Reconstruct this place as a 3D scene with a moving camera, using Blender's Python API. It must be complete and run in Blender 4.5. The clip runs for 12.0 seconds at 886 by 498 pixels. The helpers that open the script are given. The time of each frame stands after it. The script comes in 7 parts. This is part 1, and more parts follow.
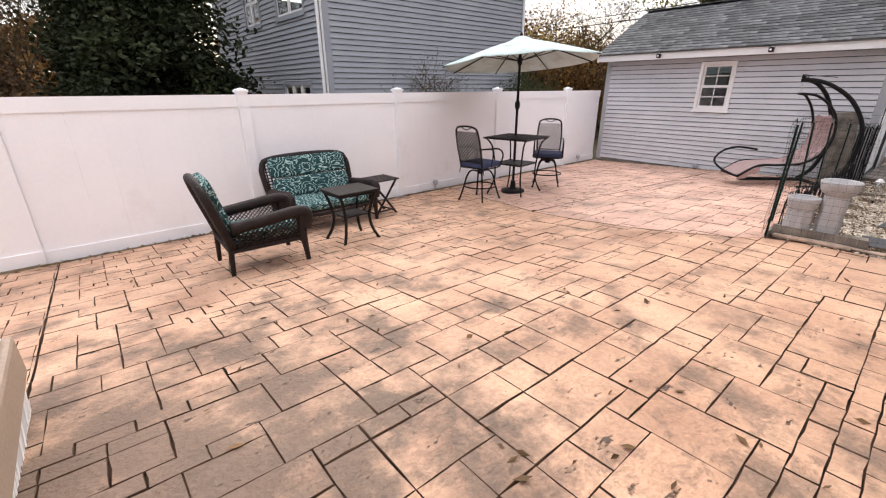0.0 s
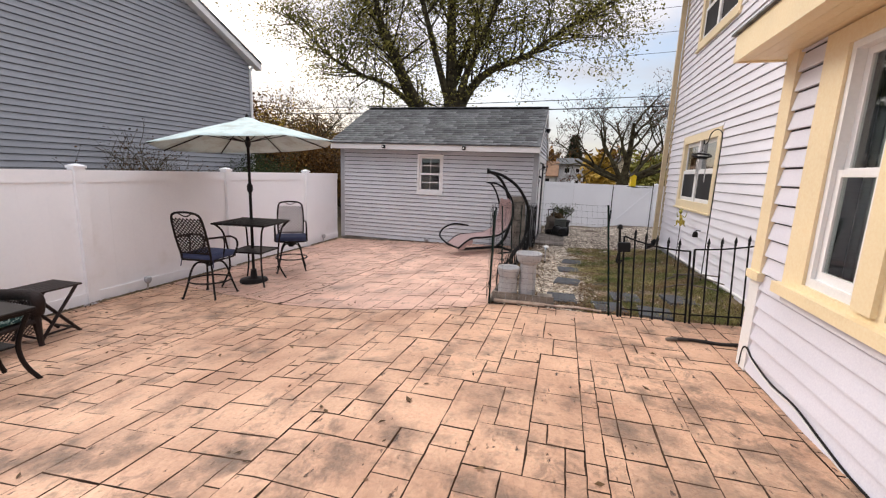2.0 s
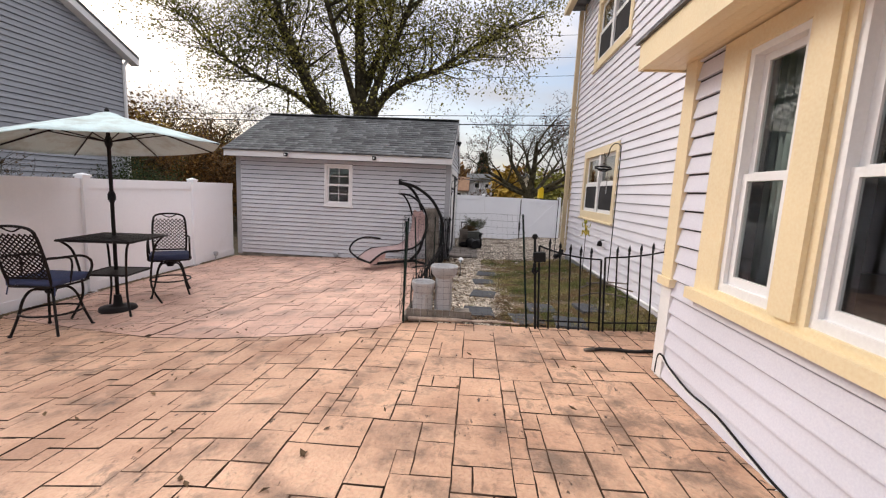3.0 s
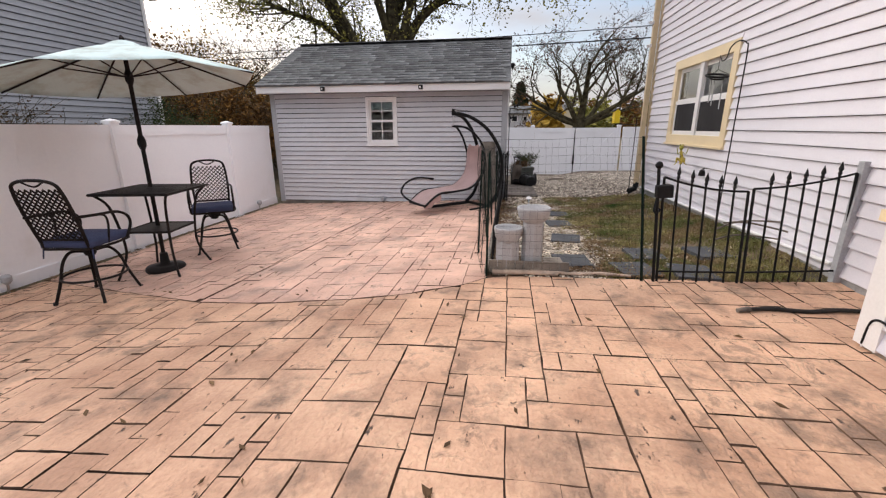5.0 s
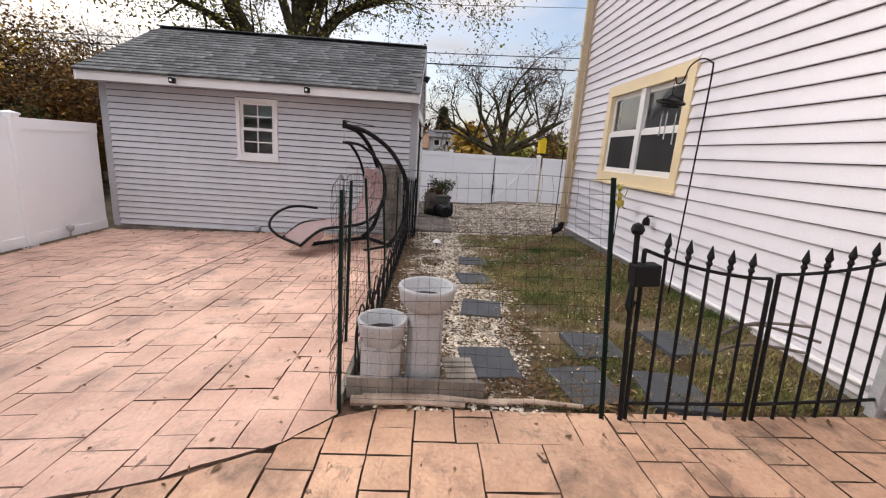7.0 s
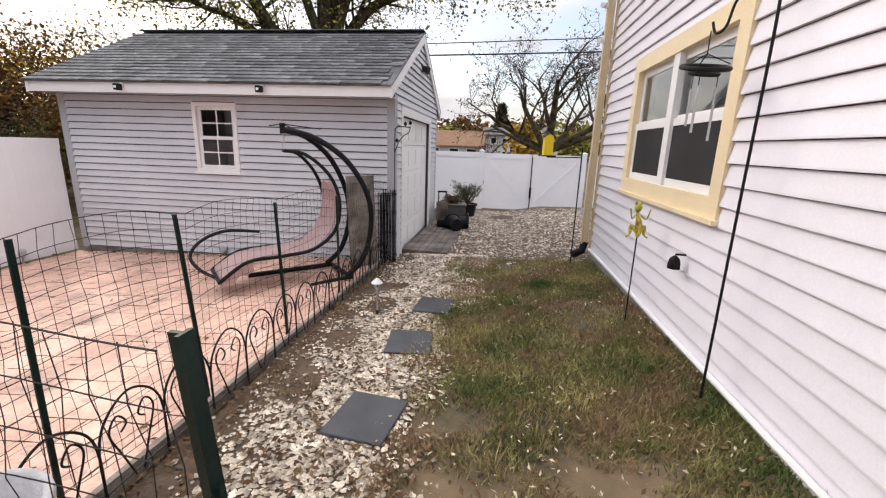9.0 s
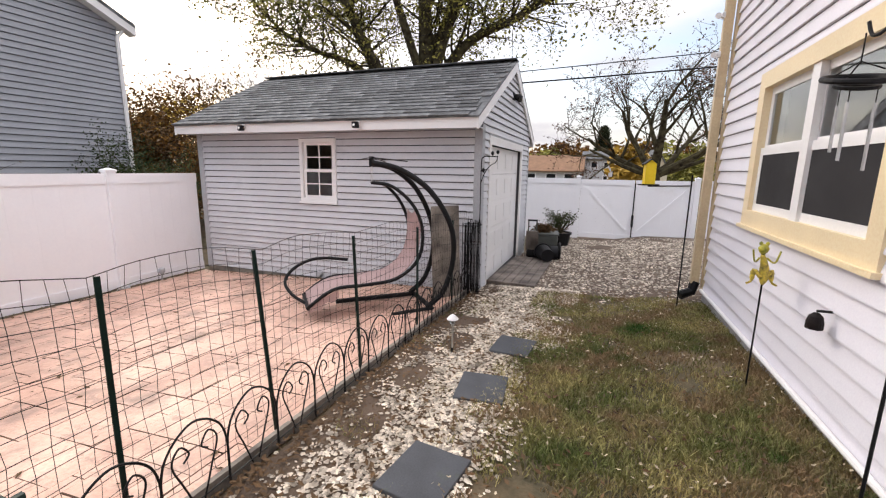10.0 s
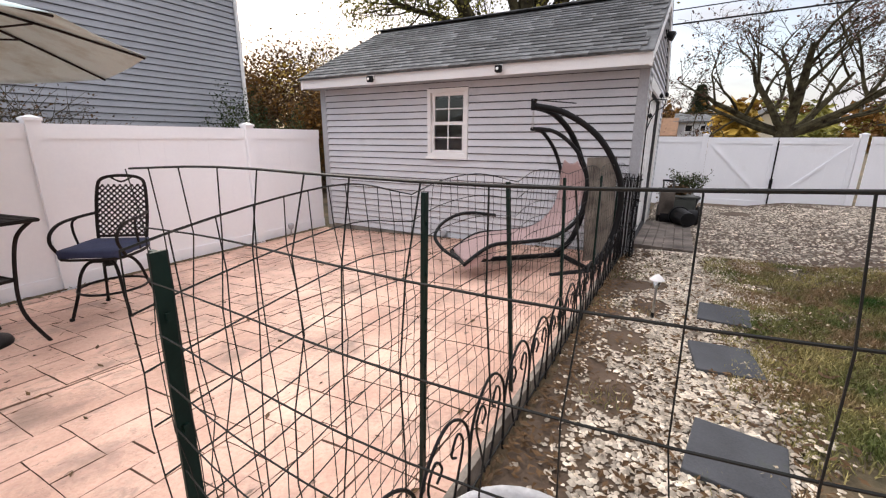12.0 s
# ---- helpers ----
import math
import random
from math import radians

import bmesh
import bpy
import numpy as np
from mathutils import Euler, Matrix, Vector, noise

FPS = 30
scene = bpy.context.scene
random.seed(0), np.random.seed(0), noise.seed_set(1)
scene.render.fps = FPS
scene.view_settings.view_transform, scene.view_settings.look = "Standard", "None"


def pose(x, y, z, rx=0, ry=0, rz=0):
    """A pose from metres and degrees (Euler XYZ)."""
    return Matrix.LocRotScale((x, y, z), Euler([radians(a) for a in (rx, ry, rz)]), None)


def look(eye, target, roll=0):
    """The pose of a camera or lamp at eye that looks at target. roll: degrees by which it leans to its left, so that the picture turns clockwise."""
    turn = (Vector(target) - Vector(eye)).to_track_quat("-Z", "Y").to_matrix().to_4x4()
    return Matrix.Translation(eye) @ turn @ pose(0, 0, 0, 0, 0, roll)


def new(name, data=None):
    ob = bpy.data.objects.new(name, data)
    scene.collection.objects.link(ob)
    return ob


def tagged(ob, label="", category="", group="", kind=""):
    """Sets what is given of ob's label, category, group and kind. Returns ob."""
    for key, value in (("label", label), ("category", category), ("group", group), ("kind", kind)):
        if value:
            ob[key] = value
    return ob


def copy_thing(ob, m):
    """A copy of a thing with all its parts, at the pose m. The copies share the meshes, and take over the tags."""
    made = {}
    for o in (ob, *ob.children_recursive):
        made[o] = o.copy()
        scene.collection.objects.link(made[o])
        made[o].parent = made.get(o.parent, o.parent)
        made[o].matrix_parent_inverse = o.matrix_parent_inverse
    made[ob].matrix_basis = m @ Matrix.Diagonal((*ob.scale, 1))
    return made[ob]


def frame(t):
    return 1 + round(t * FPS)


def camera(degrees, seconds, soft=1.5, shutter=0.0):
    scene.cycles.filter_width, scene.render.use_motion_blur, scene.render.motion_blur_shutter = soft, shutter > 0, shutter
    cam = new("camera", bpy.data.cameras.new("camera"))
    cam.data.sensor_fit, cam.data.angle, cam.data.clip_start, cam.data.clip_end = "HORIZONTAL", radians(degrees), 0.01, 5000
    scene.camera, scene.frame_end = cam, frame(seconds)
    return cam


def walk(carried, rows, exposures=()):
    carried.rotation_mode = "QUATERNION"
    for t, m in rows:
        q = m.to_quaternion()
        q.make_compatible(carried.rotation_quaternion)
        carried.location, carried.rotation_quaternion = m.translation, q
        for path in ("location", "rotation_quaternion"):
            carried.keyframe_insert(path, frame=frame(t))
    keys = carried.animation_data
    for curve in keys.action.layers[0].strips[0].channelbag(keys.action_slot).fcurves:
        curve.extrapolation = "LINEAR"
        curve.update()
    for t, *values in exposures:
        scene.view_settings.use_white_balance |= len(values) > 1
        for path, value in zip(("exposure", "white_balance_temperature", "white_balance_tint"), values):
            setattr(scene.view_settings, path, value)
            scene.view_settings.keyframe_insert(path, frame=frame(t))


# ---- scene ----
cam = camera(93.4, 12.0, soft=1.2)
PATH = [
    (0, (0.458, 0.133, 1.645), (1.669, 1.553, 0.925), -0.2),
    (0.5, (0.6, 0.198, 1.607), (1.927, 1.531, 0.927), 0.7),
    (1, (0.677, 0.263, 1.693), (2.289, 1.311, 1.143), 2.3),
    (1.5, (0.723, 0.294, 1.727), (2.508, 1.071, 1.266), 2.1),
    (2, (0.826, 0.303, 1.727), (2.718, 0.84, 1.363), 2.2),
    (2.5, (1.02, 0.312, 1.724), (2.982, 0.582, 1.445), 2.6),
    (2.7, (1.109, 0.316, 1.686), (3.086, 0.493, 1.44), 2.8),
    (4.3, (1.581, 0.618, 1.602), (3.533, 0.783, 1.199), 2.0),
    (4.5, (1.689, 0.671, 1.578), (3.626, 0.874, 1.123), 1.4),
    (5, (1.958, 0.895, 1.521), (3.856, 1.188, 0.961), -0.3),
    (5.5, (2.3, 1.001, 1.487), (4.187, 1.27, 0.882), -1.3),
    (6, (2.738, 0.965, 1.475), (4.657, 1.077, 0.92), 0.2),
    (6.5, (3.209, 0.837, 1.502), (5.151, 0.828, 1.022), 2.2),
    (7, (3.689, 0.657, 1.511), (5.635, 0.583, 1.055), 3.9),
    (7.5, (4.199, 0.381, 1.458), (6.142, 0.287, 0.993), 4.6),
    (7.7, (4.352, 0.226, 1.455), (6.292, 0.14, 0.978), 5.0),
    (9.3, (5.327, -0.534, 1.672), (7.237, -0.148, 1.223), 1.1),
    (9.5, (5.388, -0.553, 1.678), (7.279, -0.058, 1.254), 0.9),
    (10, (5.409, -0.555, 1.695), (7.251, 0.127, 1.322), 0.8),
    (10.5, (5.383, -0.516, 1.715), (7.193, 0.261, 1.367), 1.0),
    (11, (5.301, -0.3, 1.685), (7.084, 0.536, 1.34), 0.6),
    (11.5, (5.239, 0.051, 1.52), (6.983, 0.932, 1.093), 0.3),
    (12, (5.304, 0.506, 1.448), (6.991, 1.449, 0.933), 0.2),
]
walk(cam, [(t, look(eye, target, roll)) for t, eye, target, roll in PATH], [(0, 0.74), (0.6, 0.72), (1.5, 0.56), (2.5, 0.44), (4.5, 0.38), (5.5, 0.48), (7.5, 0.46), (9.5, 0.8), (10.5, 0.8), (12, 0.76)])

# ---- light ----
CLOUD = (6.6, 6.35, 6.6, 1)
world = bpy.data.worlds.new("sky")
scene.world = world
world.use_nodes = True
wn, wl = world.node_tree.nodes, world.node_tree.links
wn.clear()
sky = wn.new("ShaderNodeTexSky")
sky.sky_type = "NISHITA"
sky.sun_disc = False
sky.sun_elevation, sky.sun_rotation = radians(32), radians(36)
sky.air_density, sky.dust_density = 1.0, 2.5
coord = wn.new("ShaderNodeTexCoord")
stretch = wn.new("ShaderNodeMapping")
stretch.inputs["Scale"].default_value = (1.6, 1.6, 5.0)
clouds = wn.new("ShaderNodeTexNoise")
clouds.inputs["Scale"].default_value = 1.7
clouds.inputs["Detail"].default_value = 7
clouds.inputs["Roughness"].default_value = 0.55
cover = wn.new("ShaderNodeValToRGB")
cover.color_ramp.elements[0].position, cover.color_ramp.elements[1].position = 0.31, 0.60
blend = wn.new("ShaderNodeMix")
blend.data_type = "RGBA"
bright = wn.new("ShaderNodeMix")
bright.data_type = "RGBA"
bright.blend_type = "MULTIPLY"
bright.inputs["Factor"].default_value = 1.0
bright.inputs["B"].default_value = (1.25, 1.2, 1.18, 1)
back = wn.new("ShaderNodeBackground")
back.inputs["Strength"].default_value = 0.12
out = wn.new("ShaderNodeOutputWorld")
wl.new(coord.outputs["Generated"], stretch.inputs["Vector"])
wl.new(stretch.outputs["Vector"], clouds.inputs["Vector"])
wl.new(clouds.outputs["Fac"], cover.inputs["Fac"])
wl.new(sky.outputs["Color"], bright.inputs["A"])
wl.new(cover.outputs["Color"], blend.inputs["Factor"])
wl.new(bright.outputs["Result"], blend.inputs["A"])
# an overcast veil is brighter overhead than near the horizon
split = wn.new("ShaderNodeSeparateXYZ")
height = wn.new("ShaderNodeMapRange")
height.inputs["From Min"].default_value, height.inputs["From Max"].default_value = 0.22, 1.0
height.inputs["To Min"].default_value, height.inputs["To Max"].default_value = 0.63, 2.6
veil = wn.new("ShaderNodeMix")
veil.data_type, veil.blend_type = "RGBA", "MULTIPLY"
veil.inputs["Factor"].default_value = 1.0
veil.inputs["A"].default_value = CLOUD
wl.new(coord.outputs["Generated"], split.inputs["Vector"])
wl.new(split.outputs["Z"], height.inputs["Value"])
wl.new(height.outputs["Result"], veil.inputs["B"])
wl.new(veil.outputs["Result"], blend.inputs["B"])
wl.new(blend.outputs["Result"], back.inputs["Color"])
wl.new(back.outputs["Background"], out.inputs["Surface"])
sun = new("sun", bpy.data.lights.new("sun", "SUN"))
sun.data.energy, sun.data.angle, sun.data.color = 1.15, radians(20), (1.0, 0.93, 0.84)
sun.matrix_world = look((0, 0, 0), (-0.5, -0.69, -0.53))

# ---- materials ----


def material(name, colour, rough=0.6, vary=0.12, scale=3.0, fine=60.0, bump=0.15, metal=0.0, stain=None, stain_scale=1.2, stain_at=(0.5, 0.7), piece=0.0, island=0.0, tint=None, spec=0.5, marks=None, patch=None, smudge=None):
    """A surface with a coarse and a fine variation, optional stains, and an optional change from piece to piece."""
    m = bpy.data.materials.new(name)
    m.use_nodes = True
    n, l = m.node_tree.nodes, m.node_tree.links
    b = n["Principled BSDF"]
    b.inputs["Roughness"].default_value, b.inputs["Metallic"].default_value = rough, metal
    b.inputs["Specular IOR Level"].default_value = spec
    tc = n.new("ShaderNodeTexCoord")
    a = n.new("ShaderNodeTexNoise")
    a.inputs["Scale"].default_value, a.inputs["Detail"].default_value = scale, 5
    f = n.new("ShaderNodeTexNoise")
    f.inputs["Scale"].default_value, f.inputs["Detail"].default_value = fine, 3
    l.new(tc.outputs["Object"], a.inputs["Vector"])
    l.new(tc.outputs["Object"], f.inputs["Vector"])
    r = n.new("ShaderNodeValToRGB")
    lo = [max(0, c * (1 - vary)) for c in colour]
    hi = [min(1, c * (1 + vary)) for c in (tint or colour)]
    r.color_ramp.elements[0].position, r.color_ramp.elements[1].position = 0.3, 0.7
    r.color_ramp.elements[0].color, r.color_ramp.elements[1].color = (*lo, 1), (*hi, 1)
    l.new(a.outputs["Fac"], r.inputs["Fac"])
    last = r.outputs["Color"]
    g = n.new("ShaderNodeMix")
    g.data_type, g.blend_type = "RGBA", "OVERLAY"
    g.inputs["Factor"].default_value = 0.25
    l.new(last, g.inputs["A"])
    l.new(f.outputs["Fac"], g.inputs["B"])
    last = g.outputs["Result"]
    if piece or island:
        src = n.new("ShaderNodeObjectInfo").outputs["Random"] if piece else n.new("ShaderNodeNewGeometry").outputs["Random Per Island"]
        amount = piece or island
        mr = n.new("ShaderNodeMapRange")
        mr.inputs["To Min"].default_value, mr.inputs["To Max"].default_value = 1 - amount, 1 + amount
        l.new(src, mr.inputs["Value"])
        hs = n.new("ShaderNodeHueSaturation")
        l.new(mr.outputs["Result"], hs.inputs["Value"])
        l.new(last, hs.inputs["Color"])
        last = hs.outputs["Color"]
    if stain:
        s = n.new("ShaderNodeTexNoise")
        s.inputs["Scale"].default_value, s.inputs["Detail"].default_value, s.inputs["Roughness"].default_value = stain_scale, 8, 0.65
        l.new(tc.outputs["Object"], s.inputs["Vector"])
        sr = n.new("ShaderNodeValToRGB")
        sr.color_ramp.elements[0].position, sr.color_ramp.elements[1].position = stain_at
        l.new(s.outputs["Fac"], sr.inputs["Fac"])
        k = n.new("ShaderNodeMix")
        k.data_type = "RGBA"
        l.new(sr.outputs["Color"], k.inputs["Factor"])
        l.new(last, k.inputs["A"])
        k.inputs["B"].default_value = (*stain, 1)
        last = k.outputs["Result"]
    for cx, cy, rad, dirt in patch or ():
        # a broad darkened patch with a ragged outline
        off = n.new("ShaderNodeMapping")
        off.inputs["Location"].default_value = (-cx, -cy, 0)
        l.new(tc.outputs["Object"], off.inputs["Vector"])
        dist = n.new("ShaderNodeVectorMath")
        dist.operation = "LENGTH"
        l.new(off.outputs["Vector"], dist.inputs[0])
        rag = n.new("ShaderNodeTexNoise")
        rag.inputs["Scale"].default_value, rag.inputs["Detail"].default_value, rag.inputs["Roughness"].default_value = 2.6, 7, 0.68
        l.new(tc.outputs["Object"], rag.inputs["Vector"])
        near = n.new("ShaderNodeMapRange")
        near.inputs["From Min"].default_value, near.inputs["From Max"].default_value = 0.0, rad
        near.inputs["To Min"].default_value, near.inputs["To Max"].default_value = 0.36, -0.1
        l.new(dist.outputs["Value"], near.inputs["Value"])
        tot = n.new("ShaderNodeMath")
        l.new(near.outputs["Result"], tot.inputs[0])
        l.new(rag.outputs["Fac"], tot.inputs[1])
        pm = n.new("ShaderNodeMapRange")
        pm.inputs["From Min"].default_value, pm.inputs["From Max"].default_value = 0.52, 0.74
        pm.inputs["To Min"].default_value, pm.inputs["To Max"].default_value = 0.0, 0.85
        l.new(tot.outputs["Value"], pm.inputs["Value"])
        pk = n.new("ShaderNodeMix")
        pk.data_type = "RGBA"
        l.new(pm.outputs["Result"], pk.inputs["Factor"])
        l.new(last, pk.inputs["A"])
        pk.inputs["B"].default_value = (*dirt, 1)
        last = pk.outputs["Result"]
    if smudge:
        # ragged grimy smudges, a hand wide, thicker in some places than in others
        warp = n.new("ShaderNodeTexNoise")
        warp.inputs["Scale"].default_value, warp.inputs["Detail"].default_value, warp.inputs["Roughness"].default_value = 7.5, 8, 0.72
        warp.inputs["Distortion"].default_value = 0.6
        l.new(tc.outputs["Object"], warp.inputs["Vector"])
        wide = n.new("ShaderNodeTexNoise")
        wide.inputs["Scale"].default_value, wide.inputs["Detail"].default_value = 0.8, 3
        l.new(tc.outputs["Object"], wide.inputs["Vector"])
        gain = n.new("ShaderNodeMath")
        gain.operation = "MULTIPLY_ADD"
        gain.inputs[1].default_value, gain.inputs[2].default_value = 0.42, -0.21
        l.new(wide.outputs["Fac"], gain.inputs[0])
        grime = n.new("ShaderNodeMath")
        l.new(warp.outputs["Fac"], grime.inputs[0])
        l.new(gain.outputs["Value"], grime.inputs[1])
        sm = n.new("ShaderNodeMapRange")
        sm.inputs["From Min"].default_value, sm.inputs["From Max"].default_value = 0.55, 0.65
        sm.inputs["To Min"].default_value, sm.inputs["To Max"].default_value = 0.0, 0.62
        l.new(grime.outputs["Value"], sm.inputs["Value"])
        smx = n.new("ShaderNodeMix")
        smx.data_type = "RGBA"
        l.new(sm.outputs["Result"], smx.inputs["Factor"])
        l.new(last, smx.inputs["A"])
        smx.inputs["B"].default_value = (*smudge, 1)
        last = smx.outputs["Result"]
    crease = None
    if marks:
        # short dark creases and pits, as a stamped slate face has
        st = n.new("ShaderNodeMapping")
        st.inputs["Scale"].default_value, st.inputs["Rotation"].default_value = (1.0, 2.2, 1.0), (0, 0, 0.6)
        l.new(tc.outputs["Object"], st.inputs["Vector"])
        pit = n.new("ShaderNodeTexNoise")
        pit.inputs["Scale"].default_value, pit.inputs["Detail"].default_value, pit.inputs["Roughness"].default_value = 7.5, 6, 0.66
        l.new(st.outputs["Vector"], pit.inputs["Vector"])
        pr = n.new("ShaderNodeValToRGB")
        pr.color_ramp.elements[0].position, pr.color_ramp.elements[1].position = 0.645, 0.685
        l.new(pit.outputs["Fac"], pr.inputs["Fac"])
        line = n.new("ShaderNodeMath")
        line.operation = "SUBTRACT"
        line.inputs[1].default_value = 0.5
        l.new(pit.outputs["Fac"], line.inputs[0])
        ab = n.new("ShaderNodeMath")
        ab.operation = "ABSOLUTE"
        l.new(line.outputs["Value"], ab.inputs[0])
        lr = n.new("ShaderNodeMapRange")
        lr.inputs["From Min"].default_value, lr.inputs["From Max"].default_value = 0.0, 0.012
        lr.inputs["To Min"].default_value, lr.inputs["To Max"].default_value = 0.2, 0.0
        l.new(ab.outputs["Value"], lr.inputs["Value"])
        both = n.new("ShaderNodeMath")
        both.operation = "MAXIMUM"
        l.new(pr.outputs["Color"], both.inputs[0])
        gate = n.new("ShaderNodeMath")
        gate.operation = "MULTIPLY"
        l.new(lr.outputs["Result"], gate.inputs[0])
        l.new(f.outputs["Fac"], gate.inputs[1])
        l.new(gate.outputs["Value"], both.inputs[1])
        mk = n.new("ShaderNodeMix")
        mk.data_type = "RGBA"
        crease = both.outputs["Value"]
        l.new(crease, mk.inputs["Factor"])
        l.new(last, mk.inputs["A"])
        mk.inputs["B"].default_value = (*marks, 1)
        last = mk.outputs["Result"]
    l.new(last, b.inputs["Base Color"])
    if bump:
        bp = n.new("ShaderNodeBump")
        bp.inputs["Strength"].default_value, bp.inputs["Distance"].default_value = bump, 0.01
        mx = n.new("ShaderNodeMath")
        mx.operation = "ADD"
        l.new(a.outputs["Fac"], mx.inputs[0])
        l.new(f.outputs["Fac"], mx.inputs[1])
        deep = mx.outputs["Value"]
        if crease:
            sub = n.new("ShaderNodeMath")
            sub.operation = "SUBTRACT"
            l.new(deep, sub.inputs[0])
            l.new(crease, sub.inputs[1])
            deep = sub.outputs["Value"]
        l.new(deep, bp.inputs["Height"])
        l.new(bp.outputs["Normal"], b.inputs["Normal"])
    return m


def glass_material(name, tint=(0.8, 0.85, 0.85)):
    m = bpy.data.materials.new(name)
    m.use_nodes = True
    b = m.node_tree.nodes["Principled BSDF"]
    b.inputs["Base Color"].default_value = (*tint, 1)
    b.inputs["Roughness"].default_value = 0.02
    b.inputs["Transmission Weight"].default_value = 1.0
    b.inputs["IOR"].default_value = 1.5
    return m


def tan_concrete(name, **by):
    # first patch: stains plus the shade beside the bench box, put into the colour
    return material(name, (0.55, 0.315, 0.20), 0.62, 0.17, 2.2, 45, 0.9, stain=(0.17, 0.11, 0.078), stain_scale=2.6, stain_at=(0.51, 0.72), tint=(0.63, 0.40, 0.265), marks=(0.10, 0.066, 0.05), smudge=(0.19, 0.125, 0.088), patch=((0.2, 1.5, 2.7, (0.13, 0.09, 0.064)), (2.1, -0.9, 1.9, (0.2, 0.14, 0.1))), **by)


def pink_concrete(name, **by):
    return material(name, (0.60, 0.36, 0.268), 0.6, 0.14, 2.2, 45, 0.7, stain=(0.24, 0.165, 0.13), stain_scale=2.0, stain_at=(0.52, 0.76), tint=(0.69, 0.455, 0.35), marks=(0.18, 0.12, 0.09), smudge=(0.30, 0.2, 0.155), **by)


TILE, TILE_REST = tan_concrete("stamped_concrete", piece=0.07), tan_concrete("stamped_concrete_field", island=0.07)
TILE_FAR, TILE_FAR_REST = pink_concrete("pale_stamped_concrete", piece=0.06), pink_concrete("pale_stamped_concrete_field", island=0.06)
JOINT = material("joint_dirt", (0.022, 0.015, 0.011), 0.95, 0.3, 2.6, 80, 0.4, tint=(0.13, 0.08, 0.055), spec=0.1)
PALE_JOINT = material("pale_joint_dirt", (0.06, 0.04, 0.03), 0.95, 0.3, 2.2, 80, 0.4, tint=(0.24, 0.15, 0.11), spec=0.1)
VINYL = material("white_vinyl", (0.89, 0.895, 0.92), 0.4, 0.025, 1.2, 30, 0.02, stain=(0.72, 0.7, 0.68), stain_scale=0.9, stain_at=(0.6, 0.9))
SHED_SIDING = material("grey_vinyl_siding", (0.57, 0.575, 0.60), 0.5, 0.05, 1.5, 90, 0.05, piece=0.02, stain=(0.36, 0.36, 0.36), stain_scale=1.5, stain_at=(0.62, 0.9))
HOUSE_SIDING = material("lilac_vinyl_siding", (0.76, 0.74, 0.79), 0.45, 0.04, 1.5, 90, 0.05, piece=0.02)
# Same siding as the main wall; its shaded look is put into the colour.
SHADED_BUMP_SIDING = material("shaded_lilac_vinyl_siding", (0.66, 0.65, 0.72), 0.45, 0.04, 1.5, 90, 0.05, piece=0.02)
NEIGHBOR_SIDING = material("blue_grey_siding", (0.30, 0.312, 0.34), 0.55, 0.06, 1.2, 70, 0.05, piece=0.035)
CREAM = material("cream_trim_paint", (0.80, 0.66, 0.42), 0.45, 0.06, 2, 60, 0.05)
# Wall body coloured near-black to draw the shade under each siding course.
SHADE_BACKING = material("siding_shade_backing", (0.05, 0.05, 0.055), 0.9, 0.1, 2, 30, 0.0)
WHITE = material("white_trim_paint", (0.80, 0.79, 0.78), 0.4, 0.03, 2, 60, 0.03)
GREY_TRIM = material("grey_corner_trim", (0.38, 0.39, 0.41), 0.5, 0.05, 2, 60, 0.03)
SHINGLE = material("asphalt_shingle", (0.085, 0.088, 0.09), 0.9, 0.3, 5, 160, 0.5, piece=0.36, tint=(0.15, 0.155, 0.158), spec=0.25)
GLASS = glass_material("window_glass")
# Near-black colour stands for the unlit rooms seen through the panes.
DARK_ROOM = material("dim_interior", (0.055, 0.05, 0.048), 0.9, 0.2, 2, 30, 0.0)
CURTAIN = material("pale_green_curtain", (0.45, 0.52, 0.47), 0.85, 0.12, 3, 90, 0.1)
SOIL = material("bare_soil", (0.10, 0.068, 0.046), 0.95, 0.35, 3, 50, 0.6, stain=(0.12, 0.085, 0.055), stain_scale=1.8)
LAWN = material("lawn_ground", (0.065, 0.055, 0.028), 0.95, 0.35, 3, 60, 0.5, stain=(0.17, 0.12, 0.07), stain_scale=1.3, stain_at=(0.42, 0.62))
BLADE = material("grass_blades", (0.06, 0.14, 0.026), 0.7, 0.35, 1.6, 40, 0, island=0.5, tint=(0.33, 0.27, 0.115), spec=0.2, stain=(0.27, 0.185, 0.10), stain_scale=1.9, stain_at=(0.47, 0.6))
PEBBLE = material("pale_pebbles", (0.38, 0.32, 0.245), 0.75, 0.25, 6, 60, 0.2, island=0.5, tint=(0.63, 0.56, 0.46))
GREY_PEBBLE = material("grey_pebbles", (0.30, 0.25, 0.20), 0.8, 0.3, 6, 60, 0.2, island=0.6, tint=(0.50, 0.44, 0.36))
SLATE = material("grey_stepping_slab", (0.058, 0.062, 0.07), 0.85, 0.2, 5, 90, 0.3, stain=(0.06, 0.08, 0.04), stain_scale=4, stain_at=(0.6, 0.8))
IRON = material("black_iron", (0.011, 0.011, 0.012), 0.5, 0.3, 12, 120, 0.15, spec=0.15)
BRONZE = material("bronze_iron", (0.013, 0.010, 0.0095), 0.5, 0.25, 10, 120, 0.15, spec=0.12)
GREEN_STEEL = material("green_post_paint", (0.004, 0.016, 0.0125), 0.45, 0.25, 8, 80, 0.1, spec=0.2)
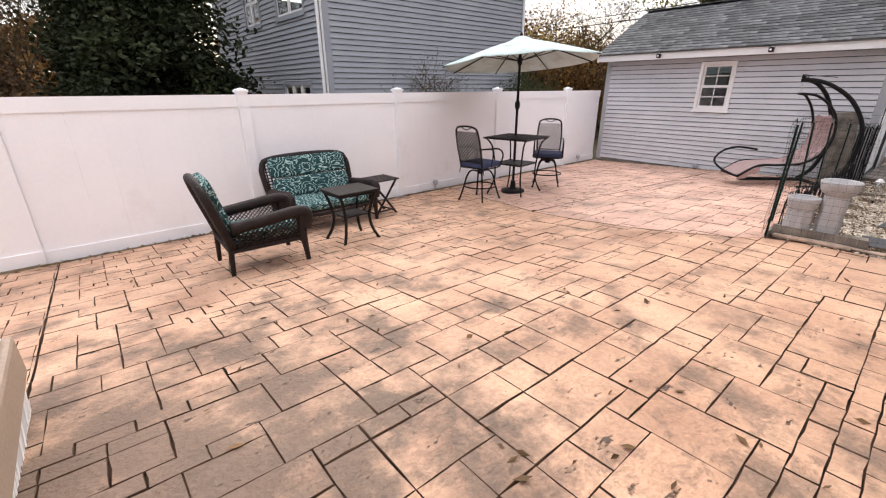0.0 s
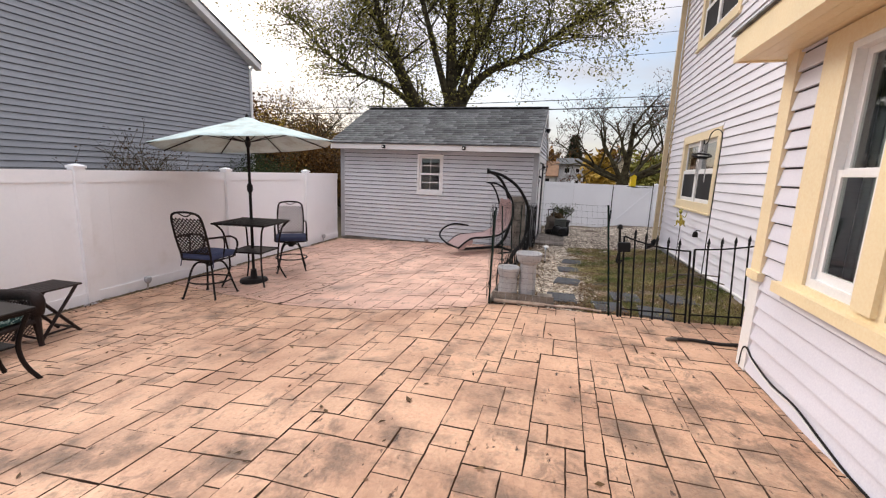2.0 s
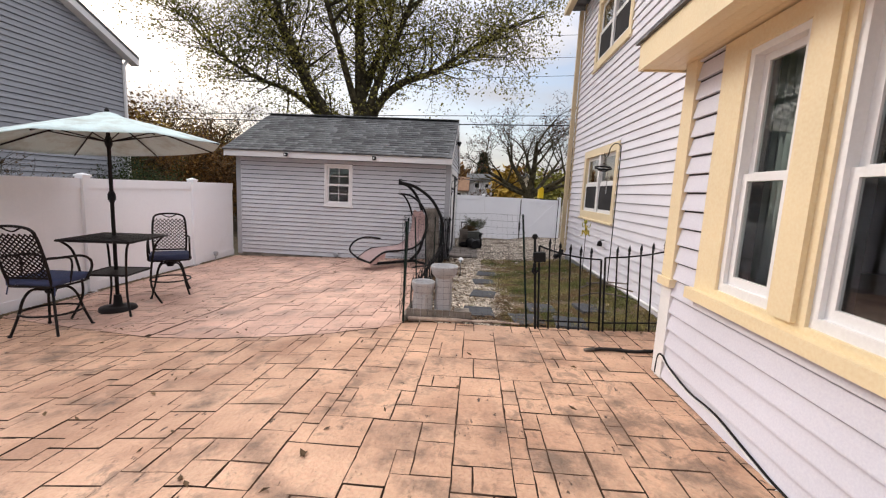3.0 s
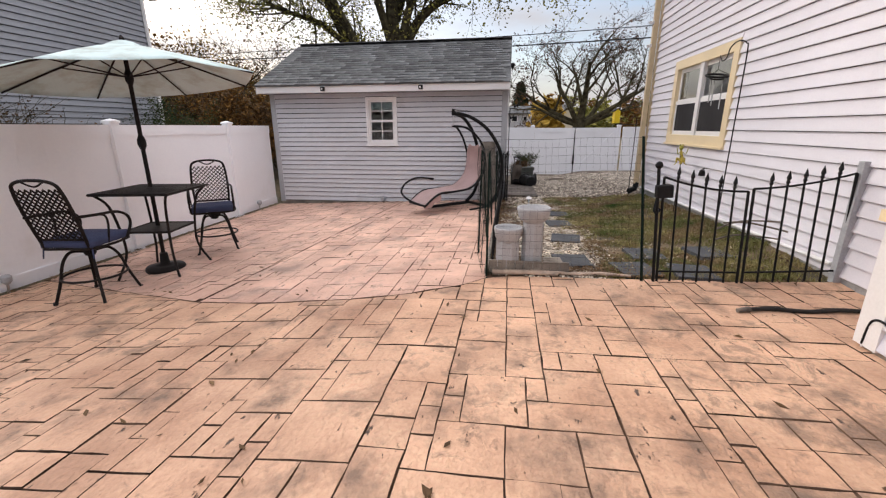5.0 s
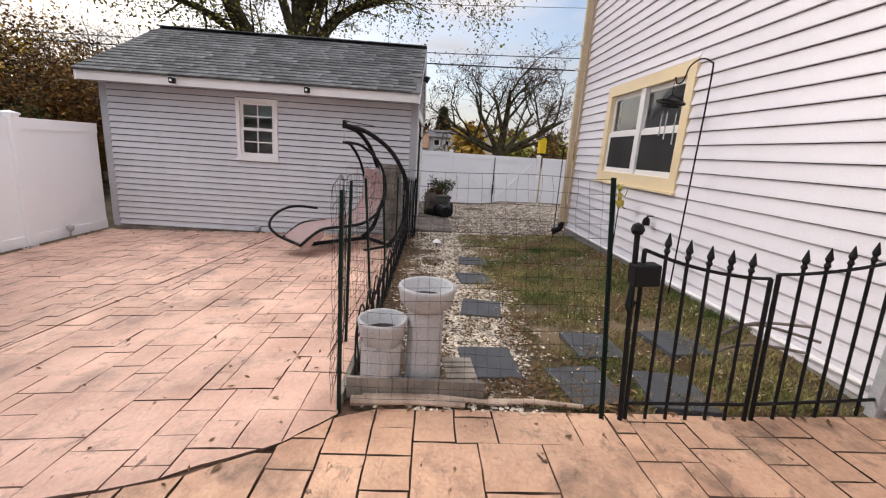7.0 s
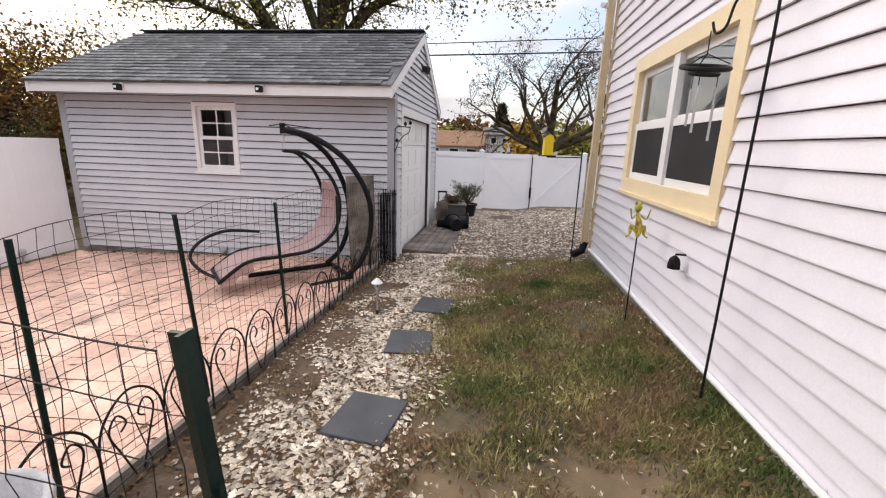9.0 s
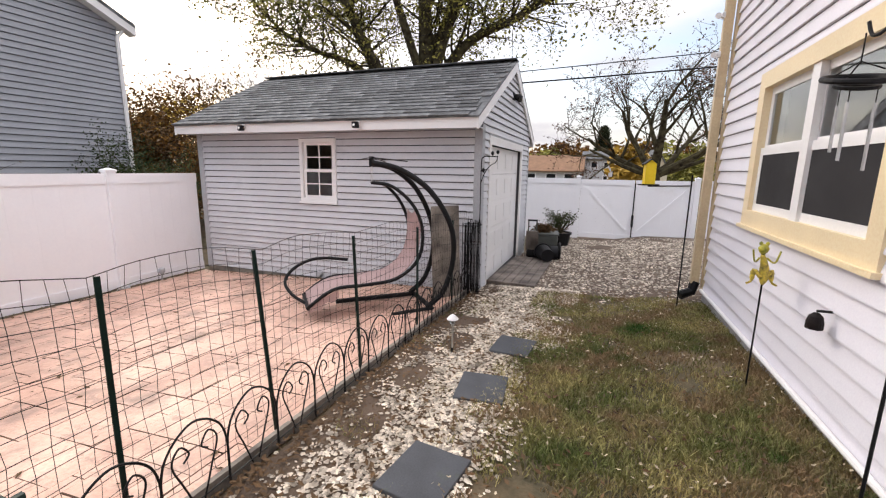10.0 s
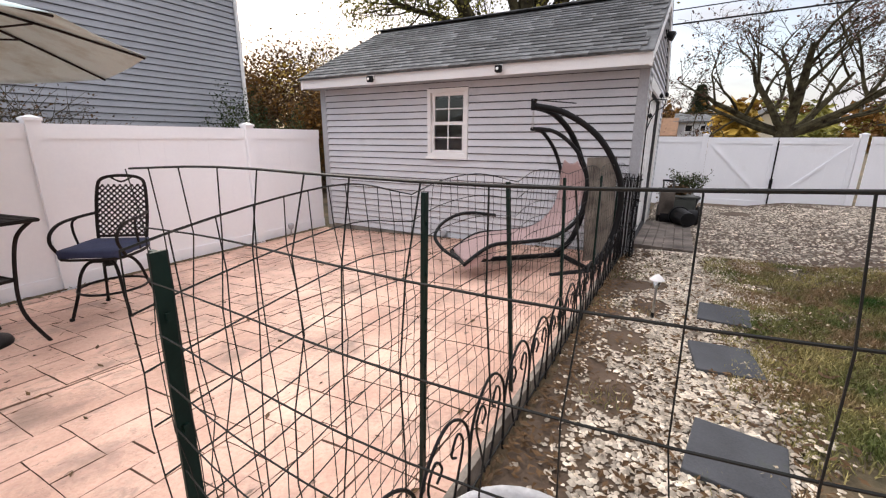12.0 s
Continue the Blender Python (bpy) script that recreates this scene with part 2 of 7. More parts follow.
WIRE = material("dark_wire", (0.015, 0.016, 0.015), 0.55, 0.2, 10, 100, 0.0, spec=0.15)
WICKER = material("brown_wicker", (0.016, 0.009, 0.0075), 0.55, 0.3, 14, 160, 0.6, spec=0.25)
NAVY = material("navy_cushion", (0.035, 0.045, 0.10), 0.9, 0.2, 6, 140, 0.3)
PLAIN_TEAL = material("teal_cushion_back", (0.012, 0.12, 0.11), 0.9, 0.2, 6, 140, 0.3)
# Grey-green blotches put the cloth's mottled translucency into the colour.
CANVAS = material("pale_canvas", (0.57, 0.70, 0.69), 0.9, 0.05, 2, 120, 0.1, stain=(0.30, 0.32, 0.26), stain_scale=2.8, stain_at=(0.47, 0.78))
SLING = material("faded_sling", (0.40, 0.28, 0.265), 0.85, 0.12, 4, 140, 0.2)
CONCRETE = material("grey_concrete", (0.36, 0.36, 0.36), 0.85, 0.15, 5, 70, 0.35, stain=(0.2, 0.2, 0.19), stain_scale=3, stain_at=(0.55, 0.8))
PLANTER = material("pale_cast_concrete", (0.43, 0.43, 0.435), 0.85, 0.12, 5, 70, 0.35, stain=(0.27, 0.265, 0.25), stain_scale=4, stain_at=(0.54, 0.8))
WEATHERED = material("weathered_wood", (0.15, 0.125, 0.105), 0.85, 0.35, 4, 60, 0.5, tint=(0.25, 0.22, 0.185))
BARK = material("dark_bark", (0.03, 0.023, 0.017), 0.95, 0.35, 5, 40, 0.7, tint=(0.08, 0.07, 0.04), spec=0.1)
YELLOW = material("yellow_paint", (0.85, 0.62, 0.02), 0.45, 0.05, 4, 60, 0.05)
FROG_YELLOW = material("worn_yellow_enamel", (0.22, 0.19, 0.07), 0.45, 0.4, 34, 90, 0.1, tint=(0.62, 0.47, 0.06))
FROG_GREEN = material("green_enamel", (0.12, 0.16, 0.03), 0.4, 0.3, 30, 90, 0.1, tint=(0.5, 0.45, 0.05))
BLACK = material("black_plastic", (0.009, 0.009, 0.01), 0.5, 0.2, 8, 80, 0.05, spec=0.18)
RUBBER = material("dark_hose_rubber", (0.012, 0.011, 0.01), 0.8, 0.2, 8, 80, 0.1)
SCREEN = material("dark_insect_screen", (0.035, 0.034, 0.036), 0.85, 0.2, 3, 220, 0.1, spec=0.15)
DRIFTWOOD = material("pale_driftwood", (0.30, 0.215, 0.165), 0.85, 0.35, 6, 60, 0.5, tint=(0.46, 0.36, 0.28))
OLD_PLANK = material("dark_old_planks", (0.085, 0.068, 0.056), 0.9, 0.4, 3, 50, 0.5, tint=(0.16, 0.135, 0.115))
REEL_GREY = material("grey_green_plastic", (0.075, 0.08, 0.07), 0.6, 0.2, 5, 60, 0.1)
TAN_METAL = material("weathered_tan_metal", (0.60, 0.475, 0.29), 0.5, 0.14, 2.5, 50, 0.1, stain=(0.40, 0.31, 0.2), stain_scale=2.5, stain_at=(0.52, 0.75))
POTTING = material("potting_soil", (0.03, 0.024, 0.02), 0.95, 0.3, 9, 80, 0.5)
STEEL = material("bare_steel", (0.5, 0.5, 0.5), 0.3, 0.1, 8, 80, 0.05, metal=1.0)


def leaf_material(name, colour, tint):
    m = material(name, colour, 0.6, 0.3, 0.6, 20, 0, island=0.35, tint=tint, spec=0.12)
    return m


LEAF_OLIVE = leaf_material("olive_leaves", (0.12, 0.135, 0.028), (0.30, 0.265, 0.065))
LEAF_RUST = leaf_material("rust_leaves", (0.10, 0.048, 0.014), (0.20, 0.10, 0.024))
LEAF_GOLD = leaf_material("gold_leaves", (0.28, 0.18, 0.03), (0.40, 0.26, 0.05))
LEAF_DARK = leaf_material("dark_needles", (0.012, 0.017, 0.008), (0.035, 0.042, 0.018))
LEAF_GREEN = leaf_material("shrub_leaves", (0.03, 0.05, 0.015), (0.06, 0.08, 0.03))
LEAF_DRY = leaf_material("dry_leaves", (0.07, 0.04, 0.021), (0.15, 0.09, 0.044))
LEAF_PALE = leaf_material("pale_dry_leaves", (0.38, 0.31, 0.2), (0.55, 0.48, 0.36))
LEAF_PURPLE = leaf_material("purple_brown_leaves", (0.09, 0.045, 0.04), (0.14, 0.08, 0.06))


# ---- geometry helpers ----
def ground_z(x, y):
    """Height of the ground: the yard falls gently towards the white fence and along the house."""
    x = min(max(x, -1.0), 18.5)
    a = 0.44 - 0.037 * x - 0.02 * (min(max(y, -4.0), 1.5) - 0.5)
    if x > 5.4:
        a += 0.13 * min(max((-1.0 - y) / 0.8, 0.0), 1.0) * min((x - 5.4) / 1.2, 1.0)
    if y <= 1.5:
        return a
    return a + (-0.16 - a) * min(1.0, (y - 1.5) / 4.7)


def part(name, bm, mat, parent=None, label=""):
    """Link a bmesh as one mesh object under a thing or a part."""
    me = bpy.data.meshes.new(name)
    if isinstance(bm, bmesh.types.BMesh):
        bmesh.ops.recalc_face_normals(bm, faces=bm.faces)
        bm.to_mesh(me)
        bm.free()
    else:
        me.from_pydata(*bm)
    me.materials.append(mat)
    ob = new(name, me)
    ob.parent = parent
    if label:
        tagged(ob, label)
    return ob


def thing(name, m, label, category, group="", kind=""):
    ob = new(name)
    ob.empty_display_size = 0.1
    ob.matrix_world = m
    return tagged(ob, label, category, group, kind)


def smooth(ob):
    for p in ob.data.polygons:
        p.use_smooth = True
    return ob


def box(bm, a, b, bevel=0.0, m=None):
    r = bmesh.ops.create_cube(bm, size=1.0)
    vs = r["verts"]
    for v in vs:
        v.co = Vector((a[i] + (v.co[i] + 0.5) * (b[i] - a[i]) for i in range(3)))
    if bevel:
        es = list({e for v in vs for e in v.link_edges})
        vs = bmesh.ops.bevel(bm, geom=es, offset=bevel, segments=2, affect="EDGES", profile=0.5)["verts"]
        vs = list({v for v in vs})
    if m is not None:
        for v in {w for f in {f for v in vs for f in v.link_faces} for w in f.verts}:
            v.co = m @ v.co
    return bm


def boxed(a, b, bevel=0.0, m=None):
    return box(bmesh.new(), a, b, bevel, m)


def tube(bm, pts, radius, sides=8, closed=False, cap=True):
    """A round bar along points; radius is one number or one for each point."""
    pts = [Vector(p) for p in pts]
    n = len(pts)
    rad = radius if isinstance(radius, (list, tuple)) else [radius] * n
    rings = []
    up = None
    for i, p in enumerate(pts):
        d = (pts[(i + 1) % n] - pts[i - 1]) if closed else (pts[min(i + 1, n - 1)] - pts[max(i - 1, 0)])
        d.normalize()
        if up is None:
            up = d.orthogonal().normalized()
        up = (up - d * up.dot(d))
        up = up.normalized() if up.length > 1e-6 else d.orthogonal().normalized()
        side = d.cross(up)
        rings.append([bm.verts.new(p + rad[i] * (math.cos(k * math.tau / sides) * up + math.sin(k * math.tau / sides) * side)) for k in range(sides)])
    for i in range(n if closed else n - 1):
        a, b = rings[i], rings[(i + 1) % n]
        for k in range(sides):
            bm.faces.new((a[k], a[(k + 1) % sides], b[(k + 1) % sides], b[k]))
    if cap and not closed:
        bm.faces.new(rings[0][::-1])
        bm.faces.new(rings[-1])
    return bm


def tubed(pts, radius, sides=8, closed=False):
    return tube(bmesh.new(), pts, radius, sides, closed)


def lathe(bm, profile, sides=24, centre=(0, 0), m=None):
    """A turned body from (radius, z) pairs."""
    rings = []
    for r, z in profile:
        rings.append([bm.verts.new((centre[0] + max(r, 1e-4) * math.cos(k * math.tau / sides), centre[1] + max(r, 1e-4) * math.sin(k * math.tau / sides), z)) for k in range(sides)])
    for a, b in zip(rings, rings[1:]):
        for k in range(sides):
            bm.faces.new((a[k], a[(k + 1) % sides], b[(k + 1) % sides], b[k]))
    bm.faces.new(rings[0][::-1])
    bm.faces.new(rings[-1])
    if m is not None:
        bmesh.ops.transform(bm, matrix=m, verts=[v for r in rings for v in r])
    return bm


def curve_points(pts, steps=6, closed=False):
    """A smooth line through the points (Catmull-Rom)."""
    pts = [Vector(p) for p in pts]
    n = len(pts)
    res = []
    for i in range(n if closed else n - 1):
        p0 = pts[i - 1] if (i > 0 or closed) else pts[0]
        p1, p2 = pts[i], pts[(i + 1) % n]
        p3 = pts[(i + 2) % n] if (i + 2 < n or closed) else pts[-1]
        for k in range(steps):
            t = k / steps
            res.append(0.5 * ((2 * p1) + (p2 - p0) * t + (2 * p0 - 5 * p1 + 4 * p2 - p3) * t * t + (3 * p1 - p0 - 3 * p2 + p3) * t ** 3))
    if not closed:
        res.append(pts[-1])
    return res


class Face:
    """A wall's own axes: u along it, n out of it, z up."""

    def __init__(self, origin, u, n):
        self.o, self.u, self.n = Vector(origin), Vector(u), Vector(n)

    def at(self, u, n, z):
        return self.o + self.u * u + self.n * n + Vector((0, 0, z))

    def box(self, bm, u0, u1, n0, n1, z0, z1):
        v = [bm.verts.new(self.at(u, n, z)) for z in (z0, z1) for n in (n0, n1) for u in (u0, u1)]
        for q in ((0, 1, 3, 2), (4, 6, 7, 5), (0, 4, 5, 1), (2, 3, 7, 6), (0, 2, 6, 4), (1, 5, 7, 3)):
            bm.faces.new([v[i] for i in q])
        return bm

    def prism(self, bm, profile, u0, u1, v0=None, v1=None):
        """A bar along u with a profile of (n, z) pairs; v0, v1 shift the ends of the upper points."""
        a = [bm.verts.new(self.at(u0 if v0 is None or i < 2 else v0, n, z)) for i, (n, z) in enumerate(profile)]
        b = [bm.verts.new(self.at(u1 if v1 is None or i < 2 else v1, n, z)) for i, (n, z) in enumerate(profile)]
        k = len(profile)
        bm.faces.new(a[::-1])
        bm.faces.new(b)
        for i in range(k):
            bm.faces.new((a[i], a[(i + 1) % k], b[(i + 1) % k], b[i]))
        return bm


def wall_shell(face, u0, u1, z0, z1, thick, holes):
    """A wall body with real openings."""
    bm = bmesh.new()
    us = sorted({u0, u1, *[h[0] for h in holes], *[h[1] for h in holes]})
    zs = sorted({z0, z1, *[h[2] for h in holes], *[h[3] for h in holes]})
    for a, b in zip(us, us[1:]):
        for c, d in zip(zs, zs[1:]):
            mu, mz = (a + b) / 2, (c + d) / 2
            if not any(h[0] < mu < h[1] and h[2] < mz < h[3] for h in holes):
                face.box(bm, a, b, -thick, 0, c, d)
    return bm


def siding(face, parent, mat, u0, u1, z0, z1, reveal, holes=(), ends=None, proud=0.024, gap=0.006):
    """Lapped boards, each an object of its own, cut round the openings. ends(z) narrows the courses of a gable. gap:
    slit under each board where the dark backing shows as a shade line.
    """
    z = z0
    while z < z1 - 0.01:
        top = min(z + reveal, z1)
        a, b = (u0, u1) if ends is None else ends((z + top) / 2)
        cuts = sorted((h for h in holes if h[2] < top - 0.005 and h[3] > z + 0.005 and h[0] < b and h[1] > a), key=lambda h: h[0])
        runs, at = [], a
        for h in cuts:
            if h[0] > at + 0.01:
                runs.append((at, h[0], z, top))
            if h[2] > z + 0.015:
                runs.append((max(h[0], a), min(h[1], b), z, h[2]))
            if h[3] < top - 0.015:
                runs.append((max(h[0], a), min(h[1], b), h[3], top))
            at = max(at, h[1])
        if at < b - 0.01:
            runs.append((at, b, z, top))
        for c, d, e, f in runs:
            bm = face.prism(bmesh.new(), [(0.0, e + gap), (proud, e + gap), (proud, e + gap + 0.01), (0.004, f), (0.0, f)], c, d)
            part("siding_board", bm, mat, parent)
        z = top


# ---- ground ----
def sheet(name, xs, ys, mat, lift, kind, label, category, height=ground_z):
    verts = [(x, y, height(x, y) + lift) for y in ys for x in xs]
    k = len(xs)
    faces = [(j * k + i, j * k + i + 1, (j + 1) * k + i + 1, (j + 1) * k + i) for j in range(len(ys) - 1) for i in range(k - 1)]
    return tagged(part(name, (verts, [], faces), mat), label, category, "", kind)


def steps(*spans):
    vals = []
    for a, b, d in spans:
        n = max(1, round((b - a) / d))
        vals += [round(a + (b - a) * i / n, 4) for i in range(n)]
    return vals + [spans[-1][1]]


sheet("ground", steps((-2000, -60, 600), (-60, -4, 8), (-4, 5.4, 0.47), (5.4, 6.6, 0.2), (6.6, 18.5, 0.5), (18.5, 60, 6), (60, 2000, 600)), steps((-2000, -60, 600), (-60, -4, 8), (-4, -1.8, 0.55), (-1.8, -1.0, 0.2), (-1, 1.5, 0.25), (1.5, 6.2, 0.47), (6.2, 60, 8), (60, 2000, 600)), LAWN, -0.05, "structure", "dull grassy ground of the yard and beyond", "ground")
sheet("lawn", steps((5.56, 6.6, 0.13), (6.6, 11.2, 0.4)), steps((-1.8, -1.0, 0.1), (-1.0, 1.0, 0.2)), LAWN, -0.012, "structure", "worn autumn lawn with brown patches beside the house", "lawn")
sheet("gravel_bed", steps((5.56, 11.0, 0.34)), steps((-0.05, 0.98, 0.2)), SOIL, -0.004, "structure", "dark soil bed under pale pebbles along the fence", "gravel bed")
sheet("gravel_yard", steps((11.0, 18.3, 0.5)), steps((-6.0, -1.8, 0.6), (-1.8, -1.0, 0.2), (-1.0, 0.97, 0.25)), SOIL, -0.004, "structure", "soil under thin gravel before the rear gate", "gravel yard")

# ---- white fence along the patio ----
FENCE_Y = 6.2
fence = thing("white_fence", pose(0, 0, 0), "white vinyl privacy fence with capped posts along the patio", "fence", kind="structure")
side = Face((0, FENCE_Y, 0), (1, 0, 0), (0, -1, 0))


def capped_post(parent, face, u, z0, z1, half=0.064):
    post = part("post", face.box(bmesh.new(), u - half, u + half, -half, half, z0, z1), VINYL, parent)
    bm = face.box(bmesh.new(), u - half - 0.012, u + half + 0.012, -half - 0.012, half + 0.012, z1, z1 + 0.03)
    top = [bm.verts.new(face.at(u + a * (half + 0.008), b * (half + 0.008), z1 + 0.03)) for a, b in ((-1, -1), (1, -1), (1, 1), (-1, 1))]
    tip = bm.verts.new(face.at(u, 0, z1 + 0.058))
    for i in range(4):
        bm.faces.new((top[i], top[(i + 1) % 4], tip))
    part("cap", bm, VINYL, post)
    return post


def fence_bay(parent, face, u0, u1, z0, z1, boards=8):
    part("top_rail", face.box(bmesh.new(), u0, u1, -0.026, 0.026, z1 - 0.15, z1), VINYL, parent)
    part("bottom_rail", face.box(bmesh.new(), u0, u1, -0.026, 0.026, z0, z0 + 0.14), VINYL, parent)
    w = (u1 - u0) / boards
    for i in range(boards):
        part("panel_board", face.box(bmesh.new(), u0 + i * w + 0.0003, u0 + (i + 1) * w - 0.0003, -0.011, 0.011, z0 + 0.14, z1 - 0.15), VINYL, parent)


POSTS = [-2.65, -0.23, 2.21, 4.65, 7.08, 9.51]
for u in POSTS[2:]:
    capped_post(fence, side, u, -0.2, 1.6)
for a, b in zip(POSTS[1:], POSTS[2:] + [10.92]):
    fence_bay(fence, side, a + 0.065, b - (0.065 if b < 10 else 0.0), -0.15, 1.575)
gate_face = Face((0, FENCE_Y - 0.03, 0), (1, 0, 0), (0, -1, 0))
fence_gate = thing("fence_gate", pose(0, 0, 0), "closed white vinyl gate at the end of the fence", "gate", kind="structure")
fence_bay(fence_gate, gate_face, -1.6, -0.1, -0.13, 1.56, 5)
fence_bay(fence, side, -4.0, -1.62, -0.15, 1.575)
part("latch", gate_face.box(bmesh.new(), -0.42, -0.36, 0.026, 0.06, 0.85, 0.9), BLACK, fence_gate, "small black latch")
closing = thing("boundary_fence", pose(0, 0, 0), "plain white fence that closes the patio's end", "fence", kind="structure")
fence_bay(closing, Face((-4.0, 0, 0), (0, 1, 0), (1, 0, 0)), -1.1, 6.2, -0.1, 1.575, 20)

# ---- rear fence and gate ----
REAR_X = 18.3
rear = thing("rear_fence", pose(0, 0, 0), "white vinyl fence across the end of the side yard", "fence", kind="structure")
far_face = Face((REAR_X, 0, 0), (0, -1, 0), (-1, 0, 0))
for a, b in ((-10.0, -7.6), (-7.55, -5.1), (-5.05, -2.6), (-2.5, -0.1), (3.05, 5.5), (5.6, 8.0)):
    fence_bay(rear, far_face, a + 0.07, b - 0.0, -0.28, 1.5)
for u in (-7.6, -5.1, -2.55, -0.04, 2.98, 5.55):
    capped_post(rear, far_face, u, -0.32, 1.53)
rear_gate = thing("rear_gate", pose(0, 0, 0), "closed white vinyl double gate with diagonal braces", "gate", kind="structure")
for a, b, s in ((0.03, 1.46, 1), (1.48, 2.91, -1)):
    fence_bay(rear_gate, far_face, a, b, -0.2, 1.48, 6)
    for u in (a, b - 0.09):
        part("stile", far_face.box(bmesh.new(), u, u + 0.09, 0.012, 0.034, -0.2, 1.48), VINYL, rear_gate)
    p, q = ((a + 0.09, 1.3), (b - 0.09, 0.0)) if s > 0 else ((a + 0.09, 0.0), (b - 0.09, 1.3))
    bm = bmesh.new()
    v = [bm.verts.new(far_face.at(u, n, z + dz)) for (u, z) in (p, q) for n in (0.012, 0.03) for dz in (-0.04, 0.04)]
    for f in ((0, 1, 3, 2), (4, 6, 7, 5), (0, 4, 5, 1), (2, 3, 7, 6), (0, 2, 6, 4), (1, 5, 7, 3)):
        bm.faces.new([v[i] for i in f])
    part("brace", bm, VINYL, rear_gate)
part("latch", far_face.box(bmesh.new(), 1.44, 1.5, 0.034, 0.07, 0.18, 0.5), BLACK, rear_gate, "black drop latch")
part("hinge_rod", far_face.box(bmesh.new(), 1.455, 1.485, 0.03, 0.05, -0.2, 1.4), BLACK, rear_gate)


# ---- windows ----
def sash_window(parent, face, u0, u1, z0, z1, trim, trim_mat, lights=1, grid=None, drop=0.02, sill=True, bars=WHITE):
    """A trimmed window in an opening: trim, sashes, panes. lights: how many sashes stand side by side; grid: panes (across, down) in each half."""
    bm = bmesh.new()
    for a, b, c, d in ((u0, u1, z1 - trim, z1), (u0, u1, z0, z0 + trim), (u0, u0 + trim, z0 + trim, z1 - trim), (u1 - trim, u1, z0 + trim, z1 - trim)):
        face.box(bm, a, b, -0.03, 0.034, c, d)
    win = part("window", bm, trim_mat, parent)
    if sill:
        part("sill", face.box(bmesh.new(), u0 - 0.02, u1 + 0.02, -0.02, 0.06, z0 - 0.03, z0 + 0.0), trim_mat, win)
    a0, a1, c0, c1 = u0 + trim, u1 - trim, z0 + trim, z1 - trim
    w = (a1 - a0) / lights
    for i in range(lights):
        b0, b1 = a0 + i * w, a0 + (i + 1) * w
        mid = (c0 + c1) / 2
        for lo, hi, back in ((c0, mid + 0.02, 0.0), (mid - 0.02, c1, -0.022)):
            bm = bmesh.new()
            s = 0.045 if lights == 1 else 0.06
            for p, q, r, t in ((b0, b1, hi - s, hi), (b0, b1, lo, lo + s), (b0, b0 + s, lo + s, hi - s), (b1 - s, b1, lo + s, hi - s)):
                face.box(bm, p, q, back - 0.02, back, r, t)
            part("sash", bm, bars, win)
            pane = part("pane", face.box(bmesh.new(), b0 + s, b1 - s, back - 0.013, back - 0.009, lo + s, hi - s), GLASS, win)
            pane.visible_shadow = False
            if lights > 1 and back == 0.0 and trim_mat is CREAM:
                part("screen", face.box(bmesh.new(), b0 + s, b1 - s, back - 0.006, back - 0.004, lo + s, hi - s), SCREEN, win, "dark insect screen")
            if grid:
                bm = bmesh.new()
                for k in range(1, grid[0]):
                    u = b0 + s + (b1 - b0 - 2 * s) * k / grid[0]
                    face.box(bm, u - 0.009, u + 0.009, back - 0.008, back - 0.001, lo + s, hi - s)
                for k in range(1, grid[1]):
                    z = lo + s + (hi - lo - 2 * s) * k / grid[1]
                    face.box(bm, b0 + s, b1 - s, back - 0.008, back - 0.0015, z - 0.009, z + 0.009)
                part("muntin", bm, bars, win)
    for i in range(1, lights):
        part("mullion", face.box(bmesh.new(), a0 + i * w - 0.055, a0 + i * w + 0.055, -0.02, 0.022, c0, c1), bars, win)
    return win


def hole(u0, u1, z0, z1, inset=0.03):
    return (u0 + inset, u1 - inset, z0 + inset, z1 - inset)


# ---- house ----
HOUSE_Y, BUMP_Y, BUMP_X = -1.8, -1.14, 4.44
house = thing("house", pose(0, 0, 0), "two-storey house with pale lilac siding and cream window trim", "house", kind="structure")
main = Face((0, HOUSE_Y, 0), (1, 0, 0), (0, 1, 0))
LOW, UPPER = (7.84, 9.86, 1.26, 2.52), (7.86, 9.84, 4.03, 5.32)
part("wall", wall_shell(main, BUMP_X - 0.2, 11.0, 0.1, 5.75, 0.18, [hole(*LOW), hole(*UPPER)]), SHADE_BACKING, house)
part("wall", Face((11.0, 0, 0), (0, 1, 0), (1, 0, 0)).box(bmesh.new(), -9.0, HOUSE_Y - 0.18, -0.18, 0, 0.0, 5.75), HOUSE_SIDING, house)
part("upper_wall", wall_shell(main, -4.0, BUMP_X - 0.2, 2.7, 5.75, 0.18, []), HOUSE_SIDING, house)
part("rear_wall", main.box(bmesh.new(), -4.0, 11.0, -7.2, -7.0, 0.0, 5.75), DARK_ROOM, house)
part("end_wall", main.box(bmesh.new(), -4.18, -4.0, -7.2, 0.66, 0.0, 5.75), HOUSE_SIDING, house)
part("foundation", main.box(bmesh.new(), BUMP_X, 11.0, -0.18, 0.006, -0.1, 0.34), CONCRETE, house, "grey block foundation")
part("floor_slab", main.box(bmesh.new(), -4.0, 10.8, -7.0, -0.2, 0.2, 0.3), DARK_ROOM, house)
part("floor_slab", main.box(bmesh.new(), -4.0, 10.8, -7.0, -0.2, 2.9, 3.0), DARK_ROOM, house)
roof_bm = bmesh.new()
main.prism(roof_bm, [(0.4, 5.72), (0.4, 5.8), (-3.6, 7.6), (-7.6, 5.8), (-7.6, 5.72)], -4.4, 11.3)
part("roof", roof_bm, SHINGLE, house)
bump = Face((0, BUMP_Y, 0), (1, 0, 0), (0, 1, 0))
